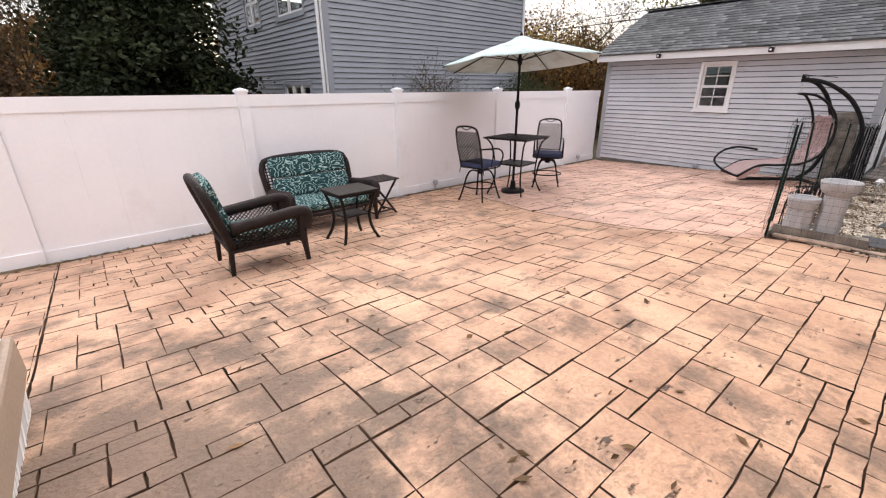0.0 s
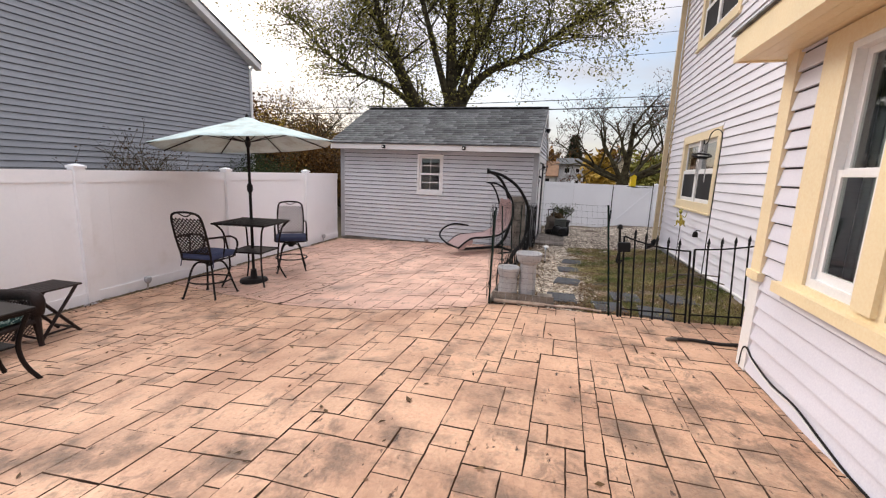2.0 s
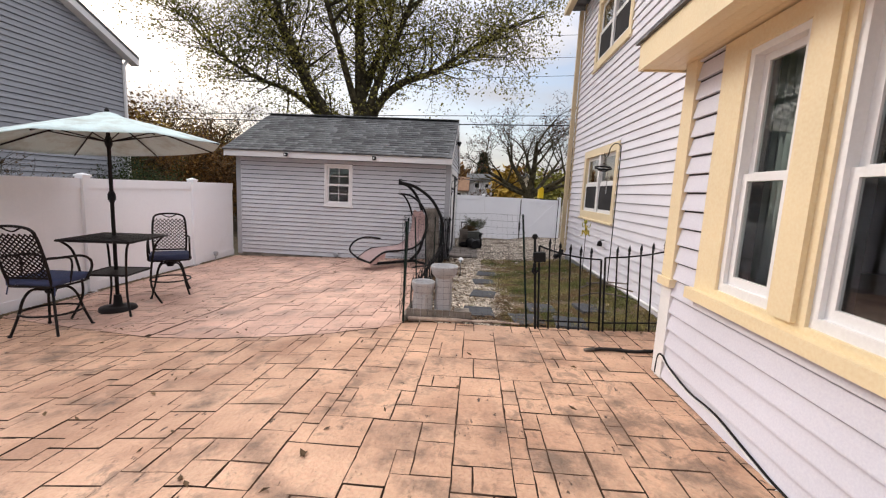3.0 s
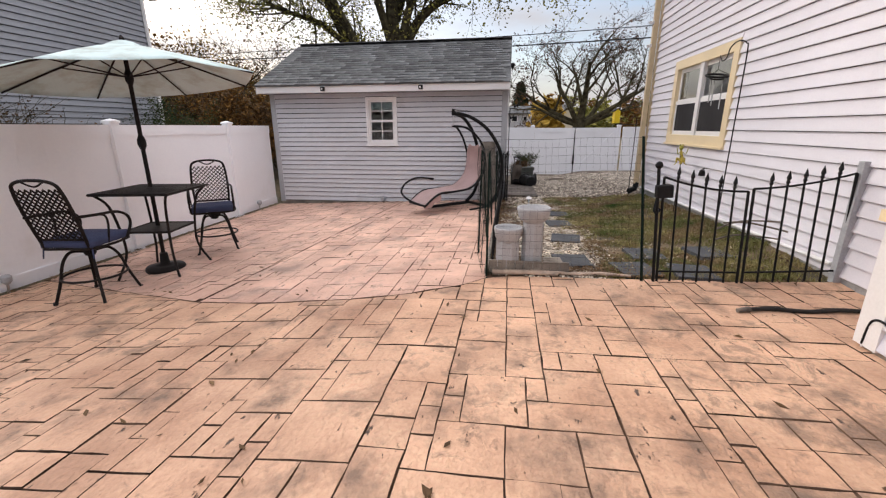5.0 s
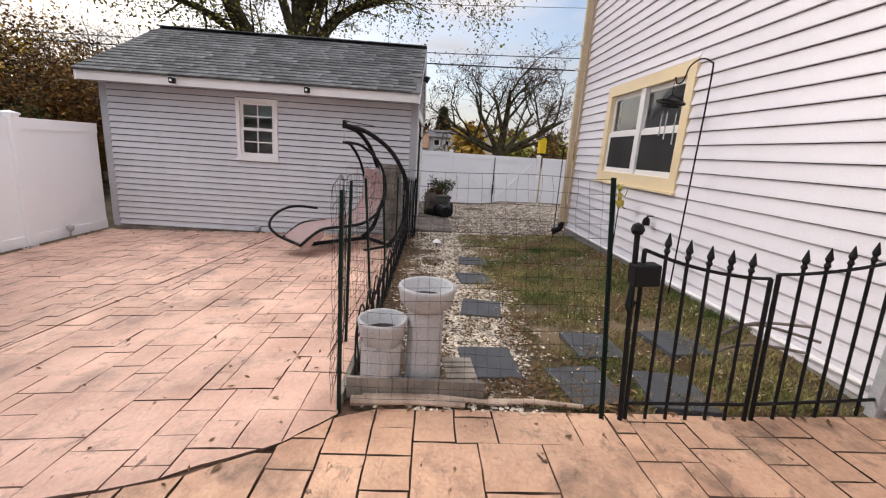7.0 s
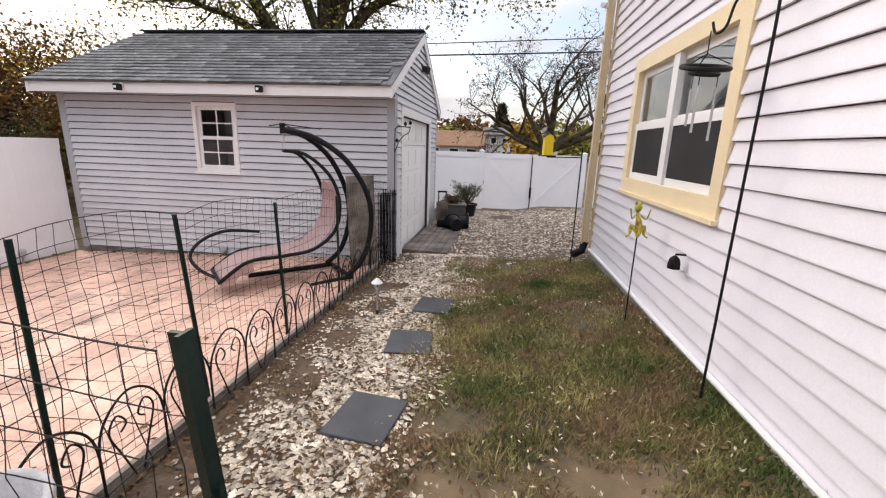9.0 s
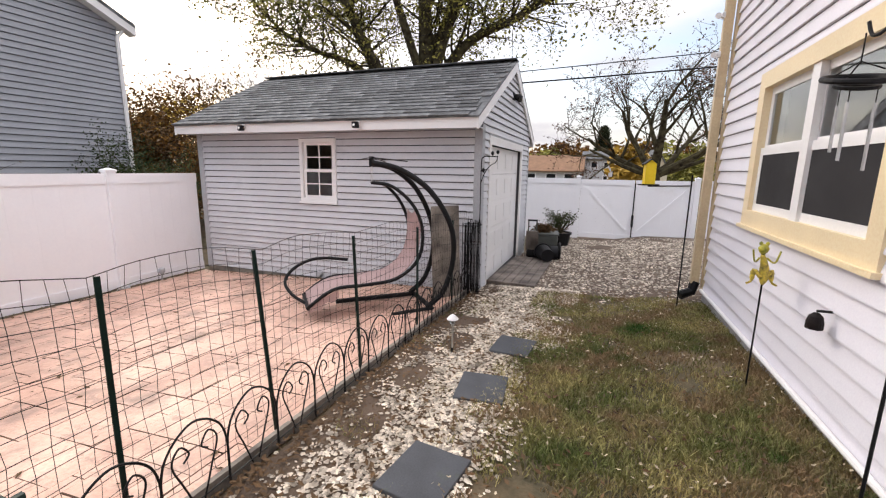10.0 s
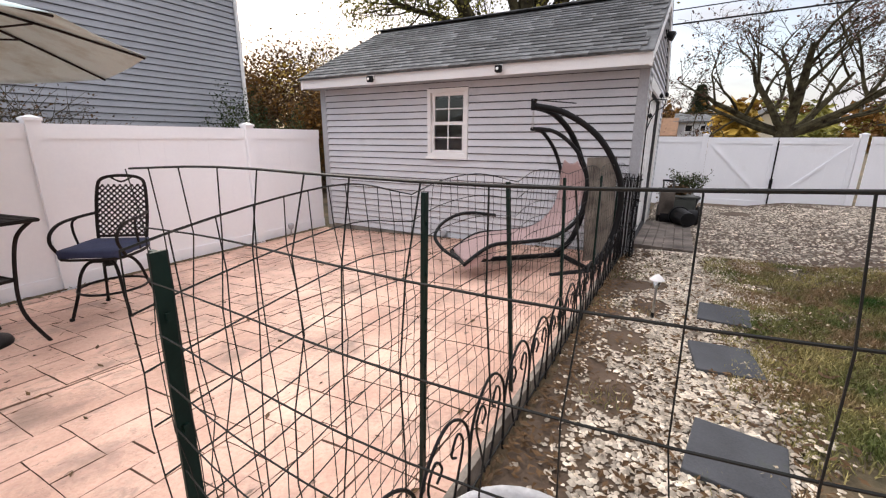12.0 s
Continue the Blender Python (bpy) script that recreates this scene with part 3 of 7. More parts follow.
part("wall", wall_shell(bump, -4.0, BUMP_X, 0.2, 2.66, 0.16, [(0.0, 1.2, 1.14, 2.5), (1.72, 3.08, 1.14, 2.5), (3.32, 3.77, 1.14, 2.5)]), SHADE_BACKING, house)
part("end_wall", main.box(bmesh.new(), BUMP_X - 0.16, BUMP_X, 0.0, 0.5, 0.2, 2.66), HOUSE_SIDING, house)
part("corner_board", main.box(bmesh.new(), BUMP_X - 0.13, BUMP_X + 0.022, 0.595, 0.688, 0.33, 1.06), WHITE, house)
part("corner_casing", main.box(bmesh.new(), BUMP_X - 0.13, BUMP_X + 0.026, 0.6, 0.696, 1.06, 2.62), CREAM, house, "cream corner board")
part("corner_casing_foot", main.box(bmesh.new(), BUMP_X - 0.15, BUMP_X + 0.045, 0.59, 0.715, 1.03, 1.09), CREAM, house)


def bay_window(u0, u1, z0, z1):
    """One double-hung unit of the porch windows, with its white sashes."""
    mid = (z0 + z1) / 2 - 0.02
    bm = bmesh.new()
    for a, b, c, d in ((u0, u1, z1 - 0.04, z1), (u0, u1, z0, z0 + 0.05), (u0, u0 + 0.04, z0 + 0.05, z1 - 0.04), (u1 - 0.04, u1, z0 + 0.05, z1 - 0.04)):
        bump.box(bm, a, b, -0.07, 0.012, c, d)
    win = part("porch_window", bm, WHITE, house)
    for lo, hi, back in ((z0 + 0.05, mid + 0.02, -0.012), (mid - 0.02, z1 - 0.04, -0.04)):
        bm = bmesh.new()
        for p, q, r, t in ((u0 + 0.04, u1 - 0.04, hi - 0.04, hi), (u0 + 0.04, u1 - 0.04, lo, lo + 0.05), (u0 + 0.04, u0 + 0.085, lo + 0.05, hi - 0.04), (u1 - 0.085, u1 - 0.04, lo + 0.05, hi - 0.04)):
            bump.box(bm, p, q, back - 0.025, back, r, t)
        part("sash", bm, WHITE, win)
        pane = part("pane", bump.box(bmesh.new(), u0 + 0.085, u1 - 0.085, back - 0.016, back - 0.012, lo + 0.05, hi - 0.04), GLASS, win)
        pane.visible_shadow = False
    return win


for a, b in ((0.0, 1.2), (1.72, 3.08), (3.32, 3.77)):
    bay_window(a, b, 1.14, 2.5)
bm = bmesh.new()
for a, b, c, d in ((-0.4, 4.0, 2.5, 2.6), (-0.4, 4.0, 1.06, 1.14), (3.77, 4.0, 1.14, 2.5), (3.08, 3.32, 1.14, 2.5), (1.2, 1.72, 1.14, 2.5), (-0.4, 0.0, 1.14, 2.5)):
    bump.box(bm, a, b, -0.02, 0.03, c, d)
part("window_trim", bm, CREAM, house, "cream painted window casing")
part("mullion", bump.box(bmesh.new(), 3.13, 3.27, 0.03, 0.055, 1.14, 2.6), CREAM, house)
part("window_sill", bump.box(bmesh.new(), -0.45, 4.03, 0.03, 0.075, 1.03, 1.1), CREAM, house)
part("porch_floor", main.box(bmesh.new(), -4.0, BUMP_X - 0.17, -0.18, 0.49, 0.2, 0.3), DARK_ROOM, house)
bm = bmesh.new()
for i in range(60):
    u = 3.2 + 0.7 * i / 59
    for z in (1.0, 2.6):
        bm.verts.new(bump.at(u, -0.26 + 0.02 * math.sin(i * 1.1) + 0.008 * math.sin(i * 2.7), z))
bm.verts.ensure_lookup_table()
for i in range(59):
    bm.faces.new([bm.verts[k] for k in (2 * i, 2 * i + 2, 2 * i + 3, 2 * i + 1)])
curtain = smooth(part("curtain", bm, CURTAIN, house, "pale green curtain behind the glass"))
curtain.modifiers.new("thickness", "SOLIDIFY").thickness = 0.004
# eave of the low roof
part("fascia", bump.box(bmesh.new(), -4.2, 4.60, 0.30, 0.325, 2.6, 2.79), CREAM, house)
part("fascia", bump.box(bmesh.new(), 4.58, 4.60, -0.66, 0.30, 2.6, 2.79), CREAM, house)
for i in range(4):
    part("soffit_board", bump.box(bmesh.new(), -4.2, 4.58, 0.0 + i * 0.075 + 0.001, 0.075 + i * 0.075 - 0.001, 2.612, 2.625), CREAM, house)
bm = bump.prism(bmesh.new(), [(0.35, 2.795), (0.35, 2.81), (-0.66, 3.18), (-0.66, 2.795)], -4.25, 4.64)
part("porch_roof", bm, SHINGLE, house)
sash_window(house, main, *LOW, 0.13, CREAM, lights=2)
sash_window(house, main, *UPPER, 0.13, CREAM, lights=2)
part("corner_post", main.box(bmesh.new(), 10.93, 11.03, 0.0, 0.03, 0.3, 5.75), TAN_METAL, house)
pipe = tubed([(11.02, HOUSE_Y + 0.09, 5.6), (11.02, HOUSE_Y + 0.10, 0.40)], 0.06, 4)
part("downspout", pipe, TAN_METAL, house, "weathered tan downspout at the house corner")
for z in (2.96, 3.35):
    box_at = thing("corner_camera", pose(10.98, HOUSE_Y + 0.17, z), "small white camera on the house corner", "camera", "corner cameras")
    part("mount", boxed((-0.03, -0.03, -0.03), (0.03, 0.0, 0.03), 0.006), WHITE, box_at)
    part("body", tubed([(0.0, 0.02, 0.0), (-0.09, 0.05, -0.02)], 0.028, 12), WHITE, box_at)
part("downspout_boot", tubed([(11.02, HOUSE_Y + 0.09, 0.42), (11.0, HOUSE_Y + 0.12, 0.3), (10.95, HOUSE_Y + 0.25, 0.25)], 0.055, 8), BLACK, house, "black downspout boot")
part("gutter", main.box(bmesh.new(), -4.4, 11.3, 0.3, 0.42, 5.62, 5.74), CREAM, house)

# ---- shed ----
SHED_X, SHED_Y0, SHED_Y1, SHED_X1 = 10.95, 0.97, 6.06, 14.75
RIDGE_X, RIDGE_Z, EAVE_Z = 12.87, 3.5, 2.36
shed = thing("shed", pose(0, 0, 0), "grey vinyl-sided garden shed with a shingled gable roof", "shed", kind="structure")
front = Face((SHED_X, 0, 0), (0, 1, 0), (-1, 0, 0))
gable = Face((0, SHED_Y0, 0), (1, 0, 0), (0, -1, 0))
SHED_WIN = (3.25, 3.92, 1.17, 2.14)
DOOR = (11.42, 13.84, -0.04, 2.06)
part("wall", wall_shell(front, SHED_Y0, SHED_Y1, -0.16, 2.34, 0.12, [hole(*SHED_WIN)]), SHADE_BACKING, shed)
part("wall", wall_shell(gable, SHED_X + 0.12, SHED_X1, -0.3, 2.34, 0.12, [DOOR]), SHADE_BACKING, shed)
part("rear_wall", front.box(bmesh.new(), SHED_Y0 + 0.12, SHED_Y1, -3.8, -3.68, -0.3, 2.34), SHED_SIDING, shed)
part("end_wall", gable.box(bmesh.new(), SHED_X + 0.12, SHED_X1 - 0.12, -5.09, -4.97, -0.3, 2.34), SHED_SIDING, shed)
part("floor", front.box(bmesh.new(), SHED_Y0 + 0.12, SHED_Y1 - 0.12, -3.68, -0.12, -0.16, -0.1), DARK_ROOM, shed)
SLOPE = (RIDGE_Z - EAVE_Z) / (RIDGE_X - 10.62)


def gable_ends(z):
    k = (RIDGE_Z - 0.1 - z) / SLOPE
    return max(SHED_X, RIDGE_X - k), min(SHED_X1, RIDGE_X + k)


for y0, y1 in ((SHED_Y0, SHED_Y0 + 0.12), (SHED_Y1 - 0.12, SHED_Y1)):
    bm = bmesh.new()
    tri = ((SHED_X, 2.34), (SHED_X1, 2.34), (SHED_X1, 2.4), (RIDGE_X, RIDGE_Z - 0.08), (SHED_X, 2.4))
    a = [bm.verts.new((x, y0, z)) for x, z in tri]
    b = [bm.verts.new((x, y1, z)) for x, z in tri]
    bm.faces.new(a)
    bm.faces.new(b[::-1])
    for i in range(5):
        bm.faces.new((a[i], b[i], b[(i + 1) % 5], a[(i + 1) % 5]))
    part("gable_wall", bm, SHADE_BACKING, shed)
for y in (SHED_Y0 - 0.022, SHED_Y1 - 0.09):
    part("corner_trim", front.box(bmesh.new(), y, y + 0.11, -0.02, 0.024, -0.1, 2.3), GREY_TRIM, shed)
part("corner_trim", gable.box(bmesh.new(), SHED_X + 0.02, SHED_X + 0.1, 0.0, 0.024, -0.1, 2.3), GREY_TRIM, shed)
part("corner_trim", gable.box(bmesh.new(), SHED_X1 - 0.1, SHED_X1, 0.0, 0.024, -0.25, 2.3), GREY_TRIM, shed)
part("base_board", front.box(bmesh.new(), SHED_Y0, SHED_Y1, 0.0, 0.012, -0.2, -0.08), WEATHERED, shed, "dark weathered base board")
sash_window(shed, front, *SHED_WIN, 0.055, WHITE, grid=(2, 2), sill=True)
# white door case and panelled roller door
bm = bmesh.new()
for a, b, c, d in ((DOOR[0] - 0.11, DOOR[0], -0.06, 2.18), (DOOR[1], DOOR[1] + 0.11, -0.2, 2.18), (DOOR[0], DOOR[1], 2.06, 2.18)):
    gable.box(bm, a, b, 0.0, 0.03, c, d)
part("door_trim", bm, WHITE, shed)
for i in range(5):
    z = -0.02 + i * 0.415
    panel = part("door_panel", gable.box(bmesh.new(), DOOR[0], DOOR[1], -0.09, -0.05, z, z + 0.41), WHITE, shed)
    for k in range(4):
        u = DOOR[0] + 0.1 + k * 0.59
        part("raised_panel", gable.box(bmesh.new(), u, u + 0.45, -0.05, -0.042, z + 0.08, z + 0.33), WHITE, panel)
# roof
part("fascia", front.box(bmesh.new(), SHED_Y0 - 0.045, SHED_Y1 + 0.12, 0.305, 0.33, 2.22, 2.365), WHITE, shed)
part("fascia", front.box(bmesh.new(), SHED_Y0 - 0.045, SHED_Y1 + 0.12, -4.125, -4.1, 2.22, 2.365), WHITE, shed)
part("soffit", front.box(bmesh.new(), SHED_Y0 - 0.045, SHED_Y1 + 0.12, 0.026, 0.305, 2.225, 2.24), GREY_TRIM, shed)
for y0, y1 in ((SHED_Y0 - 0.055, SHED_Y0 - 0.03), (SHED_Y1 + 0.105, SHED_Y1 + 0.13)):
    for s in (-1, 1):
        bm = bmesh.new()
        e = 2.26
        prof = ((RIDGE_X + s * e, RIDGE_Z - SLOPE * e - 0.15), (RIDGE_X + s * e, RIDGE_Z - SLOPE * e), (RIDGE_X, RIDGE_Z), (RIDGE_X, RIDGE_Z - 0.16))
        a = [bm.verts.new((x, y0, z)) for x, z in prof]
        b = [bm.verts.new((x, y1, z)) for x, z in prof]
        bm.faces.new(a)
        bm.faces.new(b[::-1])
        for i in range(4):
            bm.faces.new((a[i], b[i], b[(i + 1) % 4], a[(i + 1) % 4]))
        part("rake_board", bm, WHITE, shed)
for s in (-1, 1):
    bm = bmesh.new()
    e = 2.28
    prof = ((RIDGE_X + s * e, RIDGE_Z - SLOPE * e), (RIDGE_X + s * e, RIDGE_Z - SLOPE * e + 0.02), (RIDGE_X, RIDGE_Z + 0.02), (RIDGE_X, RIDGE_Z))
    a = [bm.verts.new((x, SHED_Y0 - 0.06, z)) for x, z in prof]
    b = [bm.verts.new((x, SHED_Y1 + 0.14, z)) for x, z in prof]
    bm.faces.new(a)
    bm.faces.new(b[::-1])
    for i in range(4):
        bm.faces.new((a[i], b[i], b[(i + 1) % 4], a[(i + 1) % 4]))
    part("roof_deck", bm, SHINGLE, shed)

# ---- neighbouring house ----
NB_Y, NB_X0, NB_X1 = 10.2, 5.45, 12.5
neighbor = thing("neighbor_house", pose(0, 0, 0), "two-storey neighbouring house with blue-grey siding", "house", kind="structure")
nb = Face((0, NB_Y, 0), (1, 0, 0), (0, -1, 0))
nbw = Face((NB_X0, 0, 0), (0, 1, 0), (-1, 0, 0))
NB_EAVE, NB_RIDGE, NB_MID = 4.95, 6.5, (NB_X0 + NB_X1) / 2
NB_UP, NB_UP2, NB_LOW = (11.15, 13.0, 3.36, 4.75), (14.2, 15.6, 3.36, 4.75), (11.2, 13.1, 0.7, 1.82)
bm = bmesh.new()
prof = ((NB_X0, -0.4), (NB_X1, -0.4), (NB_X1, NB_EAVE), (NB_MID, NB_RIDGE), (NB_X0, NB_EAVE))
a = [bm.verts.new((x, NB_Y, z)) for x, z in prof]
b = [bm.verts.new((x, NB_Y + 0.18, z)) for x, z in prof]
bm.faces.new(a)
bm.faces.new(b[::-1])
for i in range(5):
    bm.faces.new((a[i], b[i], b[(i + 1) % 5], a[(i + 1) % 5]))
part("gable_wall", bm, SHADE_BACKING, neighbor)
part("wall", wall_shell(nbw, NB_Y + 0.18, 19.0, -0.4, NB_EAVE, 0.18, [hole(*NB_UP), hole(*NB_UP2), hole(*NB_LOW)]), SHADE_BACKING, neighbor)
part("rear_wall", nbw.box(bmesh.new(), NB_Y + 0.18, 19.0, -(NB_X1 - NB_X0), -(NB_X1 - NB_X0) + 0.18, -0.4, NB_EAVE), NEIGHBOR_SIDING, neighbor)
part("end_wall", nb.box(bmesh.new(), NB_X0, NB_X1, -9.0, -8.8, -0.4, NB_EAVE), NEIGHBOR_SIDING, neighbor)
for w in (NB_UP, NB_UP2):
    sash_window(neighbor, nbw, *w, 0.09, NEIGHBOR_SIDING, lights=2)
sash_window(neighbor, nbw, *NB_LOW, 0.09, NEIGHBOR_SIDING, lights=3)
part("corner_trim", nb.box(bmesh.new(), NB_X0 - 0.03, NB_X0 + 0.12, 0.0, 0.026, -0.3, NB_EAVE + 0.04), NEIGHBOR_SIDING, neighbor)
part("corner_trim", nbw.box(bmesh.new(), NB_Y, NB_Y + 0.12, 0.0, 0.026, -0.3, NB_EAVE), WHITE, neighbor)
part("downspout", tubed([(NB_X0 - 0.07, NB_Y + 0.16, NB_EAVE - 0.1), (NB_X0 - 0.07, NB_Y + 0.16, -0.2)], 0.04, 6), WHITE, neighbor)
part("downspout", tubed([(NB_X1 + 0.25, NB_Y - 0.02, NB_EAVE - 0.05), (NB_X1 - 0.02, NB_Y - 0.06, NB_EAVE - 0.35), (NB_X1 - 0.02, NB_Y - 0.06, -0.2)], 0.045, 6), WHITE, neighbor, "white downspout at the corner")
part("gutter", nb.box(bmesh.new(), NB_X1 + 0.16, NB_X1 + 0.3, -9.0, 0.2, NB_EAVE - 0.1, NB_EAVE + 0.04), WHITE, neighbor)
NS = (NB_RIDGE - NB_EAVE) / (NB_MID - NB_X0)
for s in (-1, 1):
    e = NB_MID - NB_X0 + 0.3
    bm = bmesh.new()
    prof = ((NB_MID + s * e, NB_RIDGE - NS * e + 0.03), (NB_MID + s * e, NB_RIDGE - NS * e + 0.11), (NB_MID, NB_RIDGE + 0.11), (NB_MID, NB_RIDGE + 0.03))
    a = [bm.verts.new((x, NB_Y - 0.25, z)) for x, z in prof]
    b = [bm.verts.new((x, NB_Y + 9.0, z)) for x, z in prof]
    bm.faces.new(a)
    bm.faces.new(b[::-1])
    for i in range(4):
        bm.faces.new((a[i], b[i], b[(i + 1) % 4], a[(i + 1) % 4]))
    part("roof", bm, SHINGLE, neighbor)
    bm = bmesh.new()
    prof = ((NB_MID + s * e, NB_RIDGE - NS * e - 0.14), (NB_MID + s * e, NB_RIDGE - NS * e + 0.03), (NB_MID, NB_RIDGE + 0.03), (NB_MID, NB_RIDGE - 0.14))
    a = [bm.verts.new((x, NB_Y - 0.24, z)) for x, z in prof]
    b = [bm.verts.new((x, NB_Y - 0.0, z)) for x, z in prof]
    bm.faces.new(a)
    bm.faces.new(b[::-1])
    for i in range(4):
        bm.faces.new((a[i], b[i], b[(i + 1) % 4], a[(i + 1) % 4]))
    part("rake_board", bm, WHITE, neighbor)


# ---- patterned cushion cloth ----
def scroll_cloth():
    """Teal cloth with pale scrolls: warped rings with soft edges."""
    m = bpy.data.materials.new("teal_scroll_cloth")
    m.use_nodes = True
    n, l = m.node_tree.nodes, m.node_tree.links
    b = n["Principled BSDF"]
    b.inputs["Roughness"].default_value = 0.9
    tc = n.new("ShaderNodeTexCoord")
    cells = n.new("ShaderNodeTexVoronoi")
    cells.inputs["Scale"].default_value = 5.6
    warp = n.new("ShaderNodeTexNoise")
    warp.inputs["Scale"].default_value = 6.0
    mixv = n.new("ShaderNodeMix")
    mixv.data_type = "RGBA"
    mixv.inputs["Factor"].default_value = 0.12
    l.new(tc.outputs["Object"], mixv.inputs["A"])
    l.new(warp.outputs["Color"], mixv.inputs["B"])
    l.new(mixv.outputs["Result"], cells.inputs["Vector"])
    wave = n.new("ShaderNodeMath")
    wave.operation = "MULTIPLY"
    wave.inputs[1].default_value = 34.0
    l.new(cells.outputs["Distance"], wave.inputs[0])
    sine = n.new("ShaderNodeMath")
    sine.operation = "SINE"
    l.new(wave.outputs["Value"], sine.inputs[0])
    ramp = n.new("ShaderNodeValToRGB")
    e = ramp.color_ramp.elements
    e[0].position, e[0].color = 0.0, (0.008, 0.04, 0.045, 1)
    e[1].position, e[1].color = 0.97, (0.42, 0.56, 0.53, 1)
    k = e.new(0.66)
    k.color = (0.009, 0.095, 0.093, 1)
    l.new(sine.outputs["Value"], ramp.inputs["Fac"])
    l.new(ramp.outputs["Color"], b.inputs["Base Color"])
    return m


SCROLL = scroll_cloth()


def cushion(name, a, b, mat, parent, m=None, puff=0.02, label=""):
    """A stuffed pad: a rounded block with a swollen middle."""
    bm = bmesh.new()
    bmesh.ops.create_cube(bm, size=1.0)
    bmesh.ops.subdivide_edges(bm, edges=bm.edges[:], cuts=5, use_grid_fill=True)
    size = [b[i] - a[i] for i in range(3)]
    for v in bm.verts:
        c = [v.co[i] * 2 for i in range(3)]
        swell = 1 + puff * 4 * (1 - c[0] ** 2) * (1 - c[1] ** 2)
        edge = [1 - 0.06 * (max(abs(c[(i + 1) % 3]), abs(c[(i + 2) % 3])) ** 6) for i in range(3)]
        q = [v.co[i] * size[i] * edge[i] for i in range(3)]
        q[2] *= swell
        q[2] += 0.004 * noise.noise(Vector(q) * 9)
        p = Vector([a[i] + size[i] / 2 + q[i] for i in range(3)])
        v.co = m @ p if m is not None else p
    return smooth(part(name, bm, mat, parent, label))


def lattice(name, p, u, v, w, h, step, bar, mat, parent, fade=0.0):
    """An open diagonal weave of thin strips in the plane of u and v."""
    p, u, v = Vector(p), Vector(u), Vector(v)
    n = u.cross(v).normalized() * bar * 0.35
    bm = bmesh.new()
    for s in (1, -1):
        k = -h
        while k < w + h:
            pts = []
            for t in (0.0, 1.0):
                pts.append((k + t * h if s > 0 else k + (1 - t) * h, t * h))
            (x0, y0), (x1, y1) = pts
            d = x1 - x0
            lo, hi = 0.0, 1.0
            ts = sorted(((0 - x0) / d, (w - x0) / d))
            lo, hi = max(lo, ts[0]), min(hi, ts[1])
            if hi - lo > 0.02:
                a = p + u * (x0 + d * lo) + v * (y0 + (y1 - y0) * lo) + n * s
                b = p + u * (x0 + d * hi) + v * (y0 + (y1 - y0) * hi) + n * s
                tube(bm, [a, b], bar * 0.5, 4, cap=False)
            k += step
    return part(name, bm, mat, parent)


